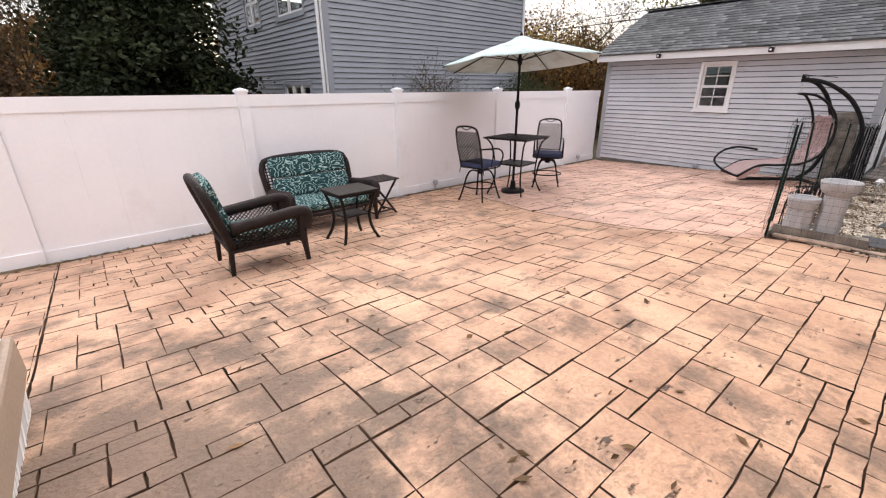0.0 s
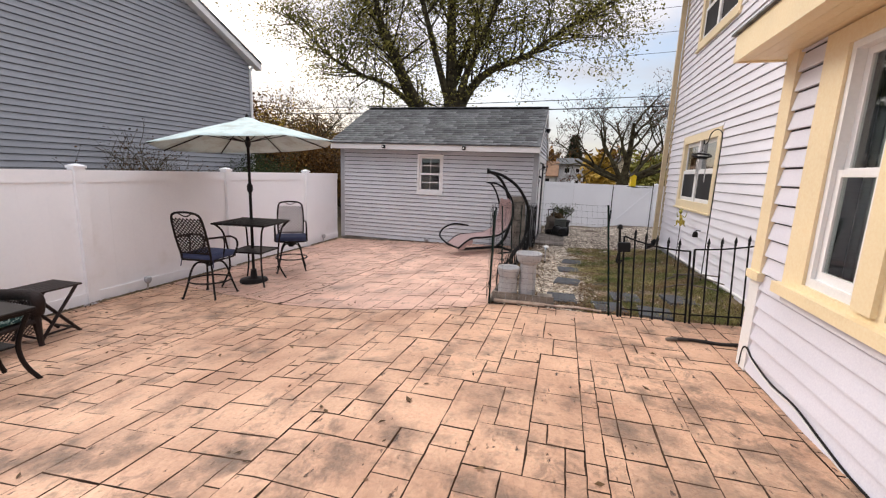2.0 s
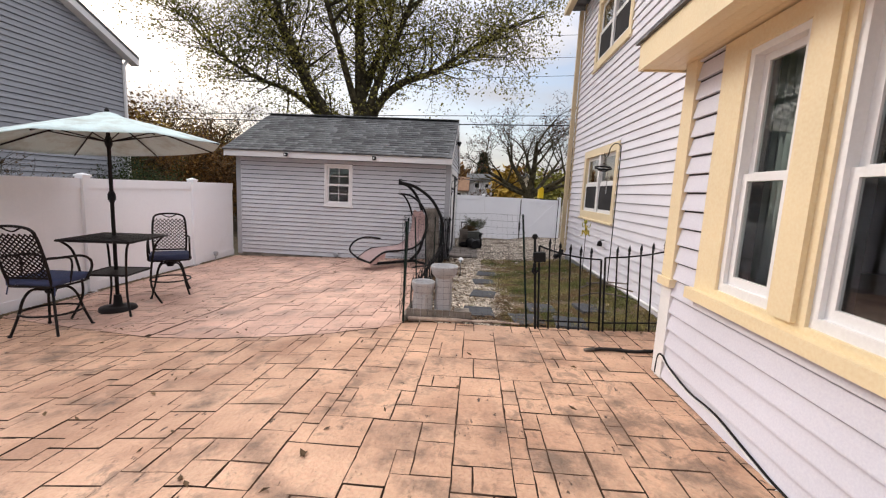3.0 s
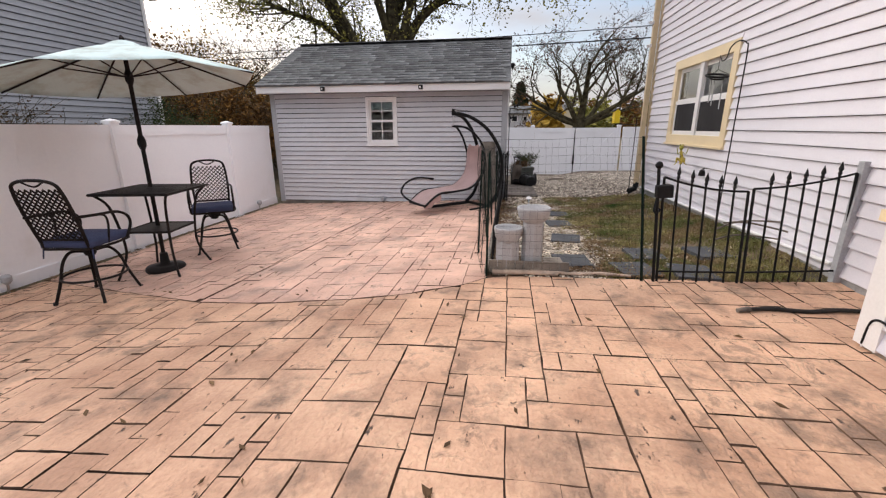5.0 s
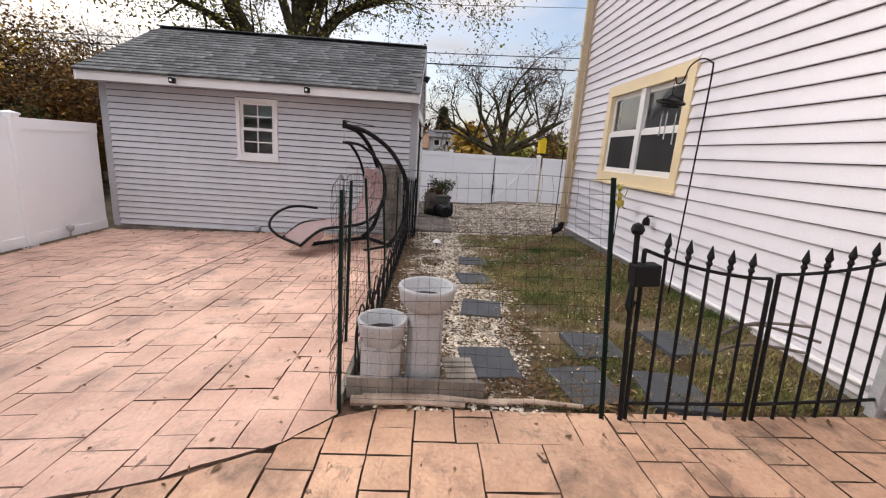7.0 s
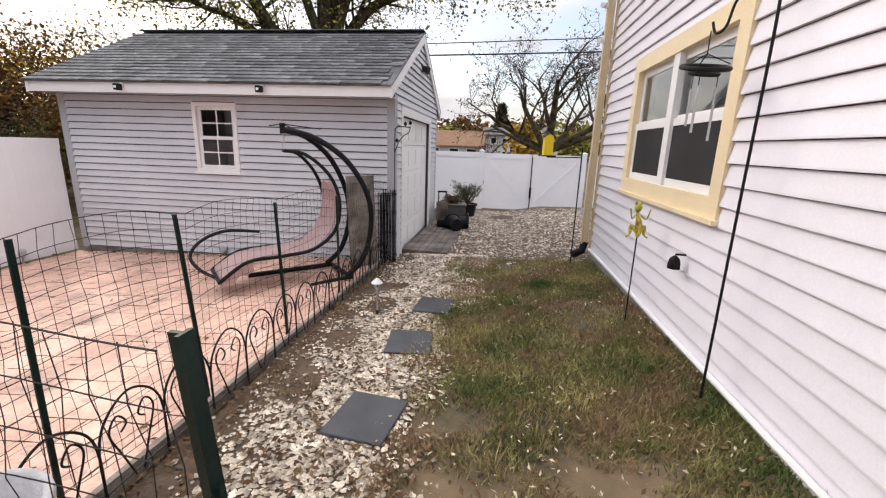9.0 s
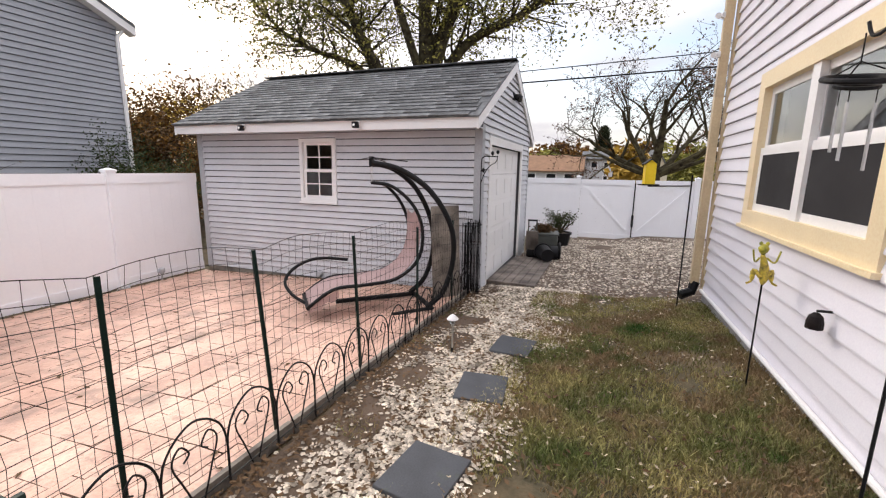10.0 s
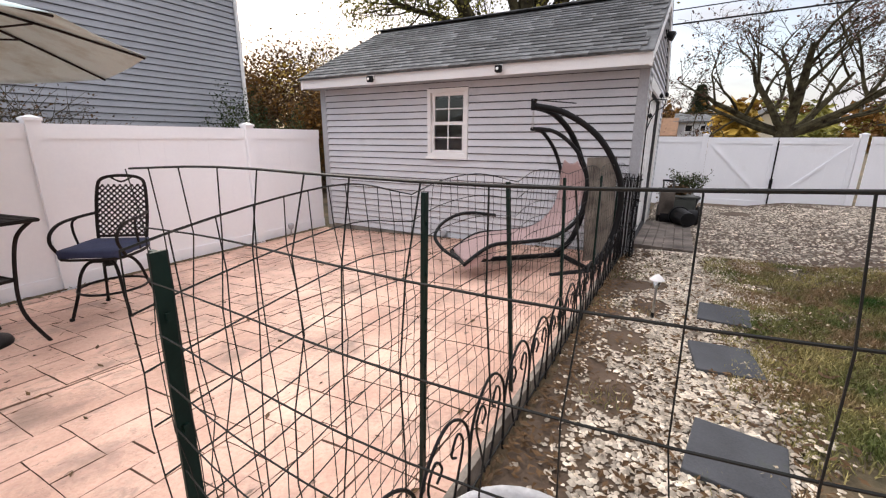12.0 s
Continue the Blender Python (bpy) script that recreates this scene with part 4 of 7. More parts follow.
# ---- wicker armchair ----
def wicker_seat(name, width, m, label, category, seat_cushions):
    """Wicker seat; local x across, y towards the front (-y is the front), origin on the ground at its middle."""
    t = thing(name, m, label, category)
    hw, d0, d1 = width / 2, -0.36, 0.34
    for sx in (-1, 1):
        x = sx * (hw - 0.04)
        part("front_leg", tubed([(x, d0, 0.0), (x, d0 + 0.015, 0.16), (x, d0 + 0.03, 0.32), (x, d0 + 0.02, 0.5)], [0.022, 0.027, 0.04, 0.045], 8), WICKER, t)
        part("back_leg", tubed([(x * 0.96, d1 - 0.02, 0.0), (x * 0.96, d1 - 0.04, 0.34)], [0.02, 0.026], 8), WICKER, t)
        arm = curve_points([(x, d0 - 0.0, 0.36), (x, d0 - 0.03, 0.47), (x, d0 + 0.04, 0.525), (x, d0 + 0.3, 0.50), (x * 0.98, d1 - 0.06, 0.46)], 5)
        smooth(part("arm", tubed(arm, 0.052, 10), WICKER, t))
        lattice("arm_weave", (x, d0 + 0.05, 0.27), (0, 1, 0), (0, 0, 1), 0.56, 0.2, 0.04, 0.012, WICKER, t)
        part("side_rail", tubed([(x, d0 + 0.02, 0.26), (x * 0.98, d1 - 0.03, 0.26)], 0.018, 6), WICKER, t)
    part("front_rail", tubed(curve_points([(-hw + 0.05, d0 + 0.02, 0.28), (0, d0 + 0.01, 0.24), (hw - 0.05, d0 + 0.02, 0.28)], 6), 0.022, 8), WICKER, t)
    lattice("front_weave", (-hw + 0.06, d0 + 0.03, 0.16 if width > 0.9 else 0.2), (1, 0, 0), (0, 0, 1), width - 0.12, 0.11, 0.035, 0.010, WICKER, t)
    part("back_rail", tubed([(-hw + 0.05, d1 - 0.03, 0.27), (hw - 0.05, d1 - 0.03, 0.27)], 0.022, 8), WICKER, t)
    part("seat_deck", boxed((-hw + 0.05, d0 + 0.04, 0.27), (hw - 0.05, d1 - 0.03, 0.29)), WICKER, t)
    lean = lambda z: d1 - 0.05 + (z - 0.3) * (0.29 if width < 0.9 else 0.36)
    frame_pts = [(-hw + 0.05, lean(0.3), 0.3), (-hw + 0.02, lean(0.6), 0.6), (-hw + 0.03, lean(0.76), 0.76), (-hw + 0.14, lean(0.85), 0.85), (0, lean(0.875), 0.875), (hw - 0.14, lean(0.85), 0.85), (hw - 0.03, lean(0.76), 0.76), (hw - 0.02, lean(0.6), 0.6), (hw - 0.05, lean(0.3), 0.3)]
    smooth(part("back_frame", tubed(curve_points(frame_pts, 5), 0.036, 10), WICKER, t))
    bm = bmesh.new()
    for i in range(24):
        x = -hw + 0.07 + (width - 0.14) * i / 23
        top = 0.85 if abs(x) < hw - 0.15 else 0.78
        tube(bm, [(x, lean(0.3), 0.3), (x, lean(top), top)], 0.009, 4, cap=False)
    for i in range(15):
        z = 0.32 + 0.038 * i
        tube(bm, [(-hw + 0.05, lean(z) + 0.006, z), (hw - 0.05, lean(z) + 0.006, z)], 0.008, 4, cap=False)
    part("back_weave", bm, WICKER, t)
    n = seat_cushions
    w = (width - 0.2) / n
    for i in range(n):
        x0 = -hw + 0.1 + i * w
        cushion("seat_cushion", (x0, d0 + 0.02, 0.295), (x0 + w - 0.005, d1 - 0.06, 0.39), SCROLL, t, label="teal scroll-patterned seat cushion")
    tilt_back = Matrix.Translation((0, lean(0.36) - 0.05, 0.38)) @ Matrix.Rotation(math.atan(0.29 if width < 0.9 else 0.36) * -1, 4, "X") @ Matrix.Rotation(radians(90), 4, "X")
    cushion("back_cushion", (-hw + 0.09, 0.0, -0.045), (hw - 0.09, 0.25, 0.045), SCROLL, t, tilt_back, label="lower half of the teal scroll-patterned back cushion")
    cushion("back_cushion", (-hw + 0.09, 0.26, -0.045), (hw - 0.09, 0.52, 0.045), SCROLL, t, tilt_back, label="upper half of the teal scroll-patterned back cushion")
    if n == 1:
        part("cushion_tie", tubed(curve_points([(-hw + 0.08, d1 - 0.04, 0.27), (-hw + 0.06, d1 - 0.01, 0.12), (-hw + 0.09, d1 + 0.0, 0.1), (-hw + 0.1, d1 - 0.03, 0.26)], 4), 0.004, 4), PLAIN_TEAL, t)
    return t


wicker_seat("wicker_armchair", 0.66, pose(1.56, 4.15, ground_z(1.56, 4.15), 0, -1, 88), "dark brown wicker armchair with teal scroll cushions", "armchair", 1)
wicker_seat("wicker_loveseat", 1.24, pose(2.77, 5.28, ground_z(2.77, 5.28), 0, 0, 0), "dark brown wicker loveseat with teal scroll cushions by the fence", "loveseat", 2)


def slat_table(m):
    t = thing("side_table", m, "low bronze metal side table with curved legs and a lower shelf", "side table")
    part("tabletop", boxed((-0.25, -0.215, 0.555), (0.25, 0.215, 0.58), 0.01), BRONZE, t)
    part("apron", boxed((-0.23, -0.19, 0.53), (0.23, 0.19, 0.555)), BRONZE, t)
    part("shelf", boxed((-0.15, -0.13, 0.29), (0.15, 0.13, 0.305), 0.005), BRONZE, t)
    for sx in (-1, 1):
        for sy in (-1, 1):
            pts = curve_points([(sx * 0.21, sy * 0.18, 0.54), (sx * 0.17, sy * 0.145, 0.4), (sx * 0.15, sy * 0.13, 0.27), (sx * 0.17, sy * 0.15, 0.13), (sx * 0.225, sy * 0.2, 0.0)], 5)
            part("leg", tubed(pts, 0.017, 8), BRONZE, t)
    return t


slat_table(pose(2.60, 4.22, ground_z(2.60, 4.22), 0, 0, 2))


def folding_table(m):
    t = thing("folding_table", m, "small dark wooden folding table with crossed legs", "side table")
    for i in range(6):
        y = -0.19 + i * 0.065
        part("slat", boxed((-0.24, y, 0.5), (0.24, y + 0.058, 0.518), 0.004), WICKER, t)
    for sy in (-1, 1):
        y = sy * 0.17
        part("leg", tubed([(-0.2, y, 0.0), (0.19, y, 0.5)], 0.016, 6), WICKER, t)
        part("leg", tubed([(0.2, y * 0.88, 0.0), (-0.19, y * 0.88, 0.5)], 0.016, 6), WICKER, t)
    for x in (-0.2, 0.2):
        part("stretcher", tubed([(x * 0.8, -0.17, 0.05), (x * 0.8, 0.17, 0.05)], 0.012, 6), WICKER, t)
    part("stretcher", tubed([(-0.14, -0.17, 0.08), (0.14, -0.17, 0.08)], 0.012, 6), WICKER, t)
    return t


folding_table(pose(3.58, 5.22, ground_z(3.58, 5.22), 0, 0, 4))


# ---- bar table, umbrella, swivel stools ----
def bar_table(m):
    t = thing("bar_table", m, "square bronze metal bar table with a lower shelf", "table")
    bm = boxed((-0.39, -0.39, 0.925), (0.39, 0.39, 0.942), 0.006)
    part("tabletop", bm, BRONZE, t)
    bm = bmesh.new()
    for i in range(12):
        x = -0.36 + i * 0.0655
        box(bm, (x - 0.012, -0.36, 0.943), (x + 0.012, 0.36, 0.946))
    part("top_weave", bm, BRONZE, t)
    part("rim", tubed([(-0.39, -0.39, 0.93), (0.39, -0.39, 0.93), (0.39, 0.39, 0.93), (-0.39, 0.39, 0.93)], 0.014, 8, True), BRONZE, t)
    part("shelf", boxed((-0.25, -0.25, 0.5), (0.25, 0.25, 0.512)), BRONZE, t)
    part("shelf_rim", tubed([(-0.25, -0.25, 0.51), (0.25, -0.25, 0.51), (0.25, 0.25, 0.51), (-0.25, 0.25, 0.51)], 0.012, 6, True), BRONZE, t)
    for sx in (-1, 1):
        for sy in (-1, 1):
            pts = curve_points([(sx * 0.36, sy * 0.36, 0.92), (sx * 0.29, sy * 0.29, 0.8), (sx * 0.25, sy * 0.25, 0.5), (sx * 0.25, sy * 0.25, 0.25), (sx * 0.33, sy * 0.33, 0.0)], 5)
            part("leg", tubed(pts, 0.013, 8), BRONZE, t)
    return t


TABLE = (5.98, 4.72)
bar_table(pose(*TABLE, ground_z(*TABLE), 0, 0, 10))


def umbrella(m):
    """Leaning umbrella: the pole tips towards the patio and the canopy hangs almost level on it."""
    t = thing("patio_umbrella", m, "open pale aqua patio umbrella leaning in the bar table", "umbrella")
    hub = Vector((0.120, 0.101, 2.430))
    R, ribs, rows, drop = 1.274, 8, 8, 0.37

    def on(r, a, z):
        """A point of the canopy: distance from the hub, angle, height above the rim."""
        x, y = r * math.cos(a), r * math.sin(a)
        return Vector((hub.x + x, hub.y + y, hub.z - drop + z + -0.008 * x + -0.091 * y))

    base = lathe(bmesh.new(), [(0.2, 0.0), (0.205, 0.02), (0.195, 0.045), (0.12, 0.06), (0.05, 0.075), (0.04, 0.2), (0.03, 0.2)], 28)
    smooth(part("base", base, BRONZE, t, "round dark weighted base"))
    foot = Vector((0, 0, 0.05))
    part("pole", tubed([foot, hub], 0.021, 12), BRONZE, t)
    for name, f, r in (("crank_box", 0.58, 0.042), ("runner", 0.86, 0.04)):
        a, b = foot.lerp(hub, f - 0.03), foot.lerp(hub, f + 0.03)
        part(name, tubed([a, a.lerp(b, 0.3), a.lerp(b, 0.7), b], [0.024, r, r, 0.024], 12), BLACK, t)
    part("finial", tubed([hub, hub + Vector((0, 0, 0.05)), hub + Vector((0, 0, 0.08))], [0.02, 0.026, 0.005], 10), BRONZE, t)
    start = 2.627
    bm = bmesh.new()
    grid = []
    for r in range(rows + 1):
        f = max(r / rows, 0.015)
        ring = []
        for k in range(ribs * 6):
            u = (k % 6) / 6
            sag = math.sin(u * math.pi)
            straight = math.cos(math.pi / ribs) / math.cos((u - 0.5) * math.tau / ribs)
            rad = R * f * (1 + (straight - 1) * f)
            ring.append(bm.verts.new(on(rad, start + k * math.tau / (ribs * 6), drop * (1 - f ** 1.15) - 0.012 * sag * f)))
        grid.append(ring)
    for a, b in zip(grid, grid[1:]):
        for k in range(ribs * 6):
            bm.faces.new((a[k], a[(k + 1) % (ribs * 6)], b[(k + 1) % (ribs * 6)], b[k]))
    canopy = smooth(part("canopy", bm, CANVAS, t, "faded pale aqua canvas canopy"))
    canopy.modifiers.new("thickness", "SOLIDIFY").thickness = 0.003
    vent = bmesh.new()
    cap = [[vent.verts.new(on(r, k * math.tau / 24, z)) for k in range(24)] for r, z in ((0.2, drop * 0.88), (0.1, drop + 0.005), (0.015, drop + 0.03))]
    for a, b in zip(cap, cap[1:]):
        for k in range(24):
            vent.faces.new((a[k], a[(k + 1) % 24], b[(k + 1) % 24], b[k]))
    smooth(part("vent", vent, CANVAS, canopy))
    for k in range(ribs):
        a = start + k * math.tau / ribs
        rib = part("rib", tubed([on(f * R, a, drop * (1 - f ** 1.15) - 0.018) for f in (0.02, 0.3, 0.6, 0.99)], 0.009, 6), BRONZE, t)
        part("strut", tubed([foot.lerp(hub, 0.86), on(0.5 * R, a, drop * (1 - 0.5 ** 1.15) - 0.025)], 0.007, 6), BRONZE, rib)
    return t


UMB = (6.04, 4.80)
umbrella(pose(*UMB, ground_z(*UMB)))


def swivel_stool(m):
    """Faces local +x."""
    t = thing("swivel_stool", m, "dark bronze iron swivel bar stool with a navy seat cushion", "bar stool", "stools at the bar table")
    part("pivot", lathe(bmesh.new(), [(0.04, 0.42), (0.05, 0.44), (0.05, 0.5), (0.07, 0.52)], 12), BLACK, t)
    for k in range(4):
        a = math.tau * k / 4 + math.pi / 4
        c, s = math.cos(a), math.sin(a)
        pts = curve_points([(0.04 * c, 0.04 * s, 0.46), (0.14 * c, 0.14 * s, 0.47), (0.21 * c, 0.21 * s, 0.38), (0.26 * c, 0.26 * s, 0.2), (0.33 * c, 0.33 * s, 0.0)], 5)
        leg = part("leg", tubed(pts, 0.013, 8), BRONZE, t)
        part("foot", lathe(bmesh.new(), [(0.017, 0.0), (0.02, 0.008), (0.016, 0.025)], 8, (0.33 * c, 0.33 * s)), BLACK, leg)
    part("foot_ring", tubed([(0.255 * math.cos(k * math.tau / 28), 0.255 * math.sin(k * math.tau / 28), 0.23) for k in range(28)], 0.011, 8, True), BRONZE, t)
    part("seat_frame", tubed(curve_points([(-0.2, -0.23, 0.54), (0.2, -0.24, 0.54), (0.26, 0, 0.54), (0.2, 0.24, 0.54), (-0.2, 0.23, 0.54), (-0.23, 0, 0.54)], 4, True), 0.012, 8, True), BRONZE, t)
    cushion("seat_cushion", (-0.24, -0.245, 0.545), (0.25, 0.245, 0.615), NAVY, t, label="faded navy seat cushion")
    for sy in (-1, 1):
        part("tie", tubed([(-0.21, sy * 0.22, 0.56), (-0.23, sy * 0.23, 0.45)], 0.006, 4), NAVY, t)
    lean = lambda z: -0.22 - (z - 0.55) * 0.26
    back = [(lean(0.55), -0.2, 0.55), (lean(0.8), -0.215, 0.8), (lean(1.05), -0.205, 1.05), (lean(1.14), -0.16, 1.14), (lean(1.165), 0, 1.165), (lean(1.14), 0.16, 1.14), (lean(1.05), 0.205, 1.05), (lean(0.8), 0.215, 0.8), (lean(0.55), 0.2, 0.55)]
    part("back_frame", tubed(curve_points(back, 5), 0.014, 8), BRONZE, t)
    part("grip_bar", tubed(curve_points([(lean(1.15), -0.09, 1.15), (lean(1.11), 0, 1.11), (lean(1.15), 0.09, 1.15)], 4), 0.008, 6), BRONZE, t)
    lattice("back_weave", (lean(0.63), -0.2, 0.63), (0, 1, 0), Vector((-0.26, 0, 1)).normalized(), 0.4, 0.47, 0.05, 0.014, BRONZE, t)
    part("lower_rail", tubed([(lean(0.63), -0.205, 0.63), (lean(0.63), 0.205, 0.63)], 0.012, 6), BRONZE, t)
    for sy in (-1, 1):
        y = sy * 0.25
        arm = curve_points([(lean(0.84) - 0.02, sy * 0.21, 0.84), (-0.12, y, 0.83), (0.1, y, 0.815), (0.22, y, 0.76), (0.25, y, 0.68), (0.2, y, 0.59), (0.16, sy * 0.24, 0.54)], 5)
        part("arm", tubed(arm, 0.013, 8), BRONZE, t)
        part("arm_brace", tubed(curve_points([(-0.12, y, 0.83), (-0.03, y, 0.8), (-0.02, y, 0.7), (-0.05, sy * 0.24, 0.55)], 4), 0.010, 6), BRONZE, t)
    return t


stool = swivel_stool(pose(5.20, 4.78, ground_z(5.20, 4.78), 0, 0, 8))
copy_thing(stool, pose(6.94, 4.77, ground_z(6.94, 4.77), 0, 0, 216))


# ---- hanging lounger ----
def hanging_lounger():
    t = thing("hanging_lounger", pose(0, 0, 0), "faded hanging chaise lounger on a curved black stand", "lounge chair")
    o, d, n = Vector((9.63, 1.88, 0)), Vector((0.68, -0.733, 0)), Vector((0.733, 0.68, 0))

    def at(s, w, z):
        return o + d * s + n * w + Vector((0, 0, z))

    g0 = ground_z(9.9, 1.7)
    for w in (-0.33, 0.33):
        k = abs(w) / w
        arc = curve_points([at(0.0, w * 0.06, 1.76), at(0.3, w * 0.35, 1.69), at(0.62, w * 0.75, 1.45), at(0.84, w, 1.06), at(0.88, w, 0.66), at(0.76, w, 0.28), at(0.55, w, 0.05 + g0)], 6)
        smooth(part("stand_arc", tubed(arc, 0.032, 10), BLACK, t))
        part("stand_foot", tubed([at(0.62, w, 0.03 + g0), at(-0.4 if w > 0 else 0.12, w * 1.1, 0.03 + g0 - 0.01)], 0.03, 8), BLACK, t)
        side_pts = curve_points([at(0.0, w * 0.05, 1.54), at(0.2, w * 0.45, 1.5), at(0.42, w * 0.75, 1.28), at(0.52, w * 0.8, 0.98), at(0.46, w * 0.8, 0.66), at(0.2, w * 0.8, 0.46), at(-0.15, w * 0.8, 0.42), at(-0.5, w * 0.8, 0.40), at(-0.78, w * 0.8, 0.22)], 5)
        smooth(part("seat_tube", tubed(side_pts, 0.02, 8), BLACK, t))
    part("arm_loop", tubed(curve_points([at(-0.25, 0.3, 0.60), at(-0.6, 0.3, 0.64), at(-0.85, 0.28, 0.56), at(-0.98, 0.2, 0.42), at(-0.92, 0.05, 0.30), at(-0.78, -0.1, 0.22)], 5), 0.018, 8), BLACK, t)
    part("foot_end", tubed([at(-0.78, -0.27, 0.22), at(-0.78, 0.27, 0.22)], 0.02, 8), BLACK, t)
    part("cross_bar", tubed([at(0.62, -0.33, 0.03 + g0), at(0.62, 0.33, 0.03 + g0)], 0.028, 8), BLACK, t)
    part("hook", tubed([at(0, 0, 1.83), at(0, 0, 1.72)], 0.03, 8), BLACK, t)
    for i in range(5):
        a = i * 0.034
        part("chain_link", tubed([at(0.012 * math.cos(k * math.tau / 8), 0.0 if i % 2 else 0.012 * math.cos(k * math.tau / 8), 1.70 - a + 0.02 * math.sin(k * math.tau / 8)) for k in range(8)], 0.004, 5, True), STEEL, t)
    for w, s in ((-0.5, -0.25), (0.45, 0.28), (-0.2, 0.36)):
        part("canopy_rod", tubed([at(0, 0, 1.82), at(s, w, 1.78)], 0.006, 5), BLACK, t)
    sling_pts = curve_points([at(0.47, 0, 1.22), at(0.5, 0, 0.98), at(0.43, 0, 0.68), at(0.2, 0, 0.475), at(-0.15, 0, 0.43), at(-0.5, 0, 0.4), at(-0.76, 0, 0.25)], 6)
    bm = bmesh.new()
    rows = []
    for i, p in enumerate(sling_pts):
        f = i / (len(sling_pts) - 1)
        half = 0.25 if f > 0.12 else 0.13 + f
        rows.append([bm.verts.new(p + n * (half * (k / 4 - 1)) + Vector((0, 0, -0.035 * (1 - (k / 4 - 1) ** 2)))) for k in range(9)])
    for a, b in zip(rows, rows[1:]):
        for k in range(8):
            bm.faces.new((a[k], a[k + 1], b[k + 1], b[k]))
    sl = smooth(part("sling", bm, SLING, t, "faded mauve sling cloth"))
    sl.modifiers.new("thickness", "SOLIDIFY").thickness = 0.006
    flap = bmesh.new()
    rows = []
    for i in range(6):
        f = i / 5
        p = at(-0.45 - 0.33 * f, -0.26, 0.395 - 0.16 * f)
        rows.append([flap.verts.new(p + Vector((0, 0, -z)) - n * (0.02 * z)) for z in (0.0, 0.05 + 0.02 * math.sin(i * 2), 0.09 + 0.03 * math.sin(i * 2.4))])
    for a, b in zip(rows, rows[1:]):
        for k in range(2):
            flap.faces.new((a[k], a[k + 1], b[k + 1], b[k]))
    fl = part("sling_flap", flap, SLING, t)
    fl.modifiers.new("thickness", "SOLIDIFY").thickness = 0.004
    return t


hanging_lounger()


# ---- garden enclosure ----
def gz(x, y):
    return Vector((x, y, ground_z(x, y)))


def steel_post(x, y, height, lean=(0, 0)):
    t = thing("fence_post", pose(x, y, ground_z(x, y)), "dark green steel garden fence post", "fence post", "posts of the wire fence")
    bm = bmesh.new()
    v = []
    for z in (-0.05, height):
        k = z / height
        v.append([bm.verts.new((px + lean[0] * k, py + lean[1] * k, z)) for px, py in ((-0.011, -0.008), (0.011, -0.008), (0.011, -0.003), (0.003, -0.003), (0.003, 0.011), (-0.003, 0.011), (-0.003, -0.003), (-0.011, -0.003))])
    bm.faces.new(v[0][::-1])
    bm.faces.new(v[1])
    for i in range(8):
        bm.faces.new((v[0][i], v[0][(i + 1) % 8], v[1][(i + 1) % 8], v[1][i]))
    body = part("post_bar", bm, GREEN_STEEL, t)
    for i in range(6):
        z = 0.2 + i * 0.16
        if z < height:
            k = z / height
            part("stud", boxed((-0.004 + lean[0] * k, -0.012 + lean[1] * k, z), (0.004 + lean[0] * k, -0.007 + lean[1] * k, z + 0.012)), GREEN_STEEL, t)
    return t


POST_AT = [(5.54, 1.05, 1.09, (0.02, 0.0)), (6.36, 1.18, 1.1, (0, -0.02)), (7.16, 1.13, 1.09, (-0.02, 0.06)), (8.05, 1.1, 1.07, (0.02, 0.05)), (9.1, 1.08, 1.05, (0.0, 0.0)), (10.1, 1.06, 1.05, (0, 0)), (5.53, -0.27, 1.195, (0.02, 0.12))]
for x, y, h, lean in POST_AT:
    steel_post(x, y, h, lean)


def wire_panel(pts, height, label, droop=0.05, seed=1, rise=0.04, row=0.08, pitch=0.068, shear=0.0, thick=1.0):
    """Welded wire along a line of ground points: bent uprights and sagging strands, each a part."""
    t = thing("wire_fence", pose(0, 0, 0), label, "wire fence", "wire panels")
    rng = random.Random(seed)
    line = [Vector((x, y, 0)) for x, y in pts]
    lens = [(b - a).length for a, b in zip(line, line[1:])]
    total = sum(lens)

    def at(s, f):
        k, rest = 0, s
        while k < len(lens) - 1 and rest > lens[k]:
            rest -= lens[k]
            k += 1
        u = min(rest / lens[k], 1.0)
        p = line[k].lerp(line[k + 1], u)
        side = (line[k + 1] - line[k]).normalized().cross(Vector((0, 0, 1)))
        bulge = 0.035 * math.sin(u * math.pi) * math.sin(3.0 * f + k * 1.7) + 0.012 * noise.noise(Vector((s * 2.2, f * 3, seed)))
        z = ground_z(p.x, p.y) + rise + height * f - droop * f * math.sin(u * math.pi) + 0.012 * noise.noise(Vector((s * 3, f * 2, seed + 5)))
        return Vector((p.x, p.y + shear * f * s / total, z)) + side * bulge

    n = max(2, round(total / pitch))
    rows = round(height / row)
    fs = [i / rows for i in range(rows + 1)]
    for f in fs:
        part("strand", tubed([at(total * i / (n), f) for i in range(n + 1)], (0.0016 if f < 1 else 0.002) * thick, 5), WIRE, t)
    for i in range(n + 1):
        s = total * i / n
        part("upright", tubed([at(s, f) + Vector((rng.uniform(-0.006, 0.006), rng.uniform(-0.006, 0.006), 0)) for f in fs], 0.0011 * thick, 4), WIRE, t)
    return t


wire_panel([(5.54, 1.09), (6.36, 1.2), (7.16, 1.16), (8.05, 1.13), (9.1, 1.1), (10.1, 1.08), (10.85, 1.06)], 1.06, "welded dark wire fence along the patio edge", -0.05, 2, 0.03)
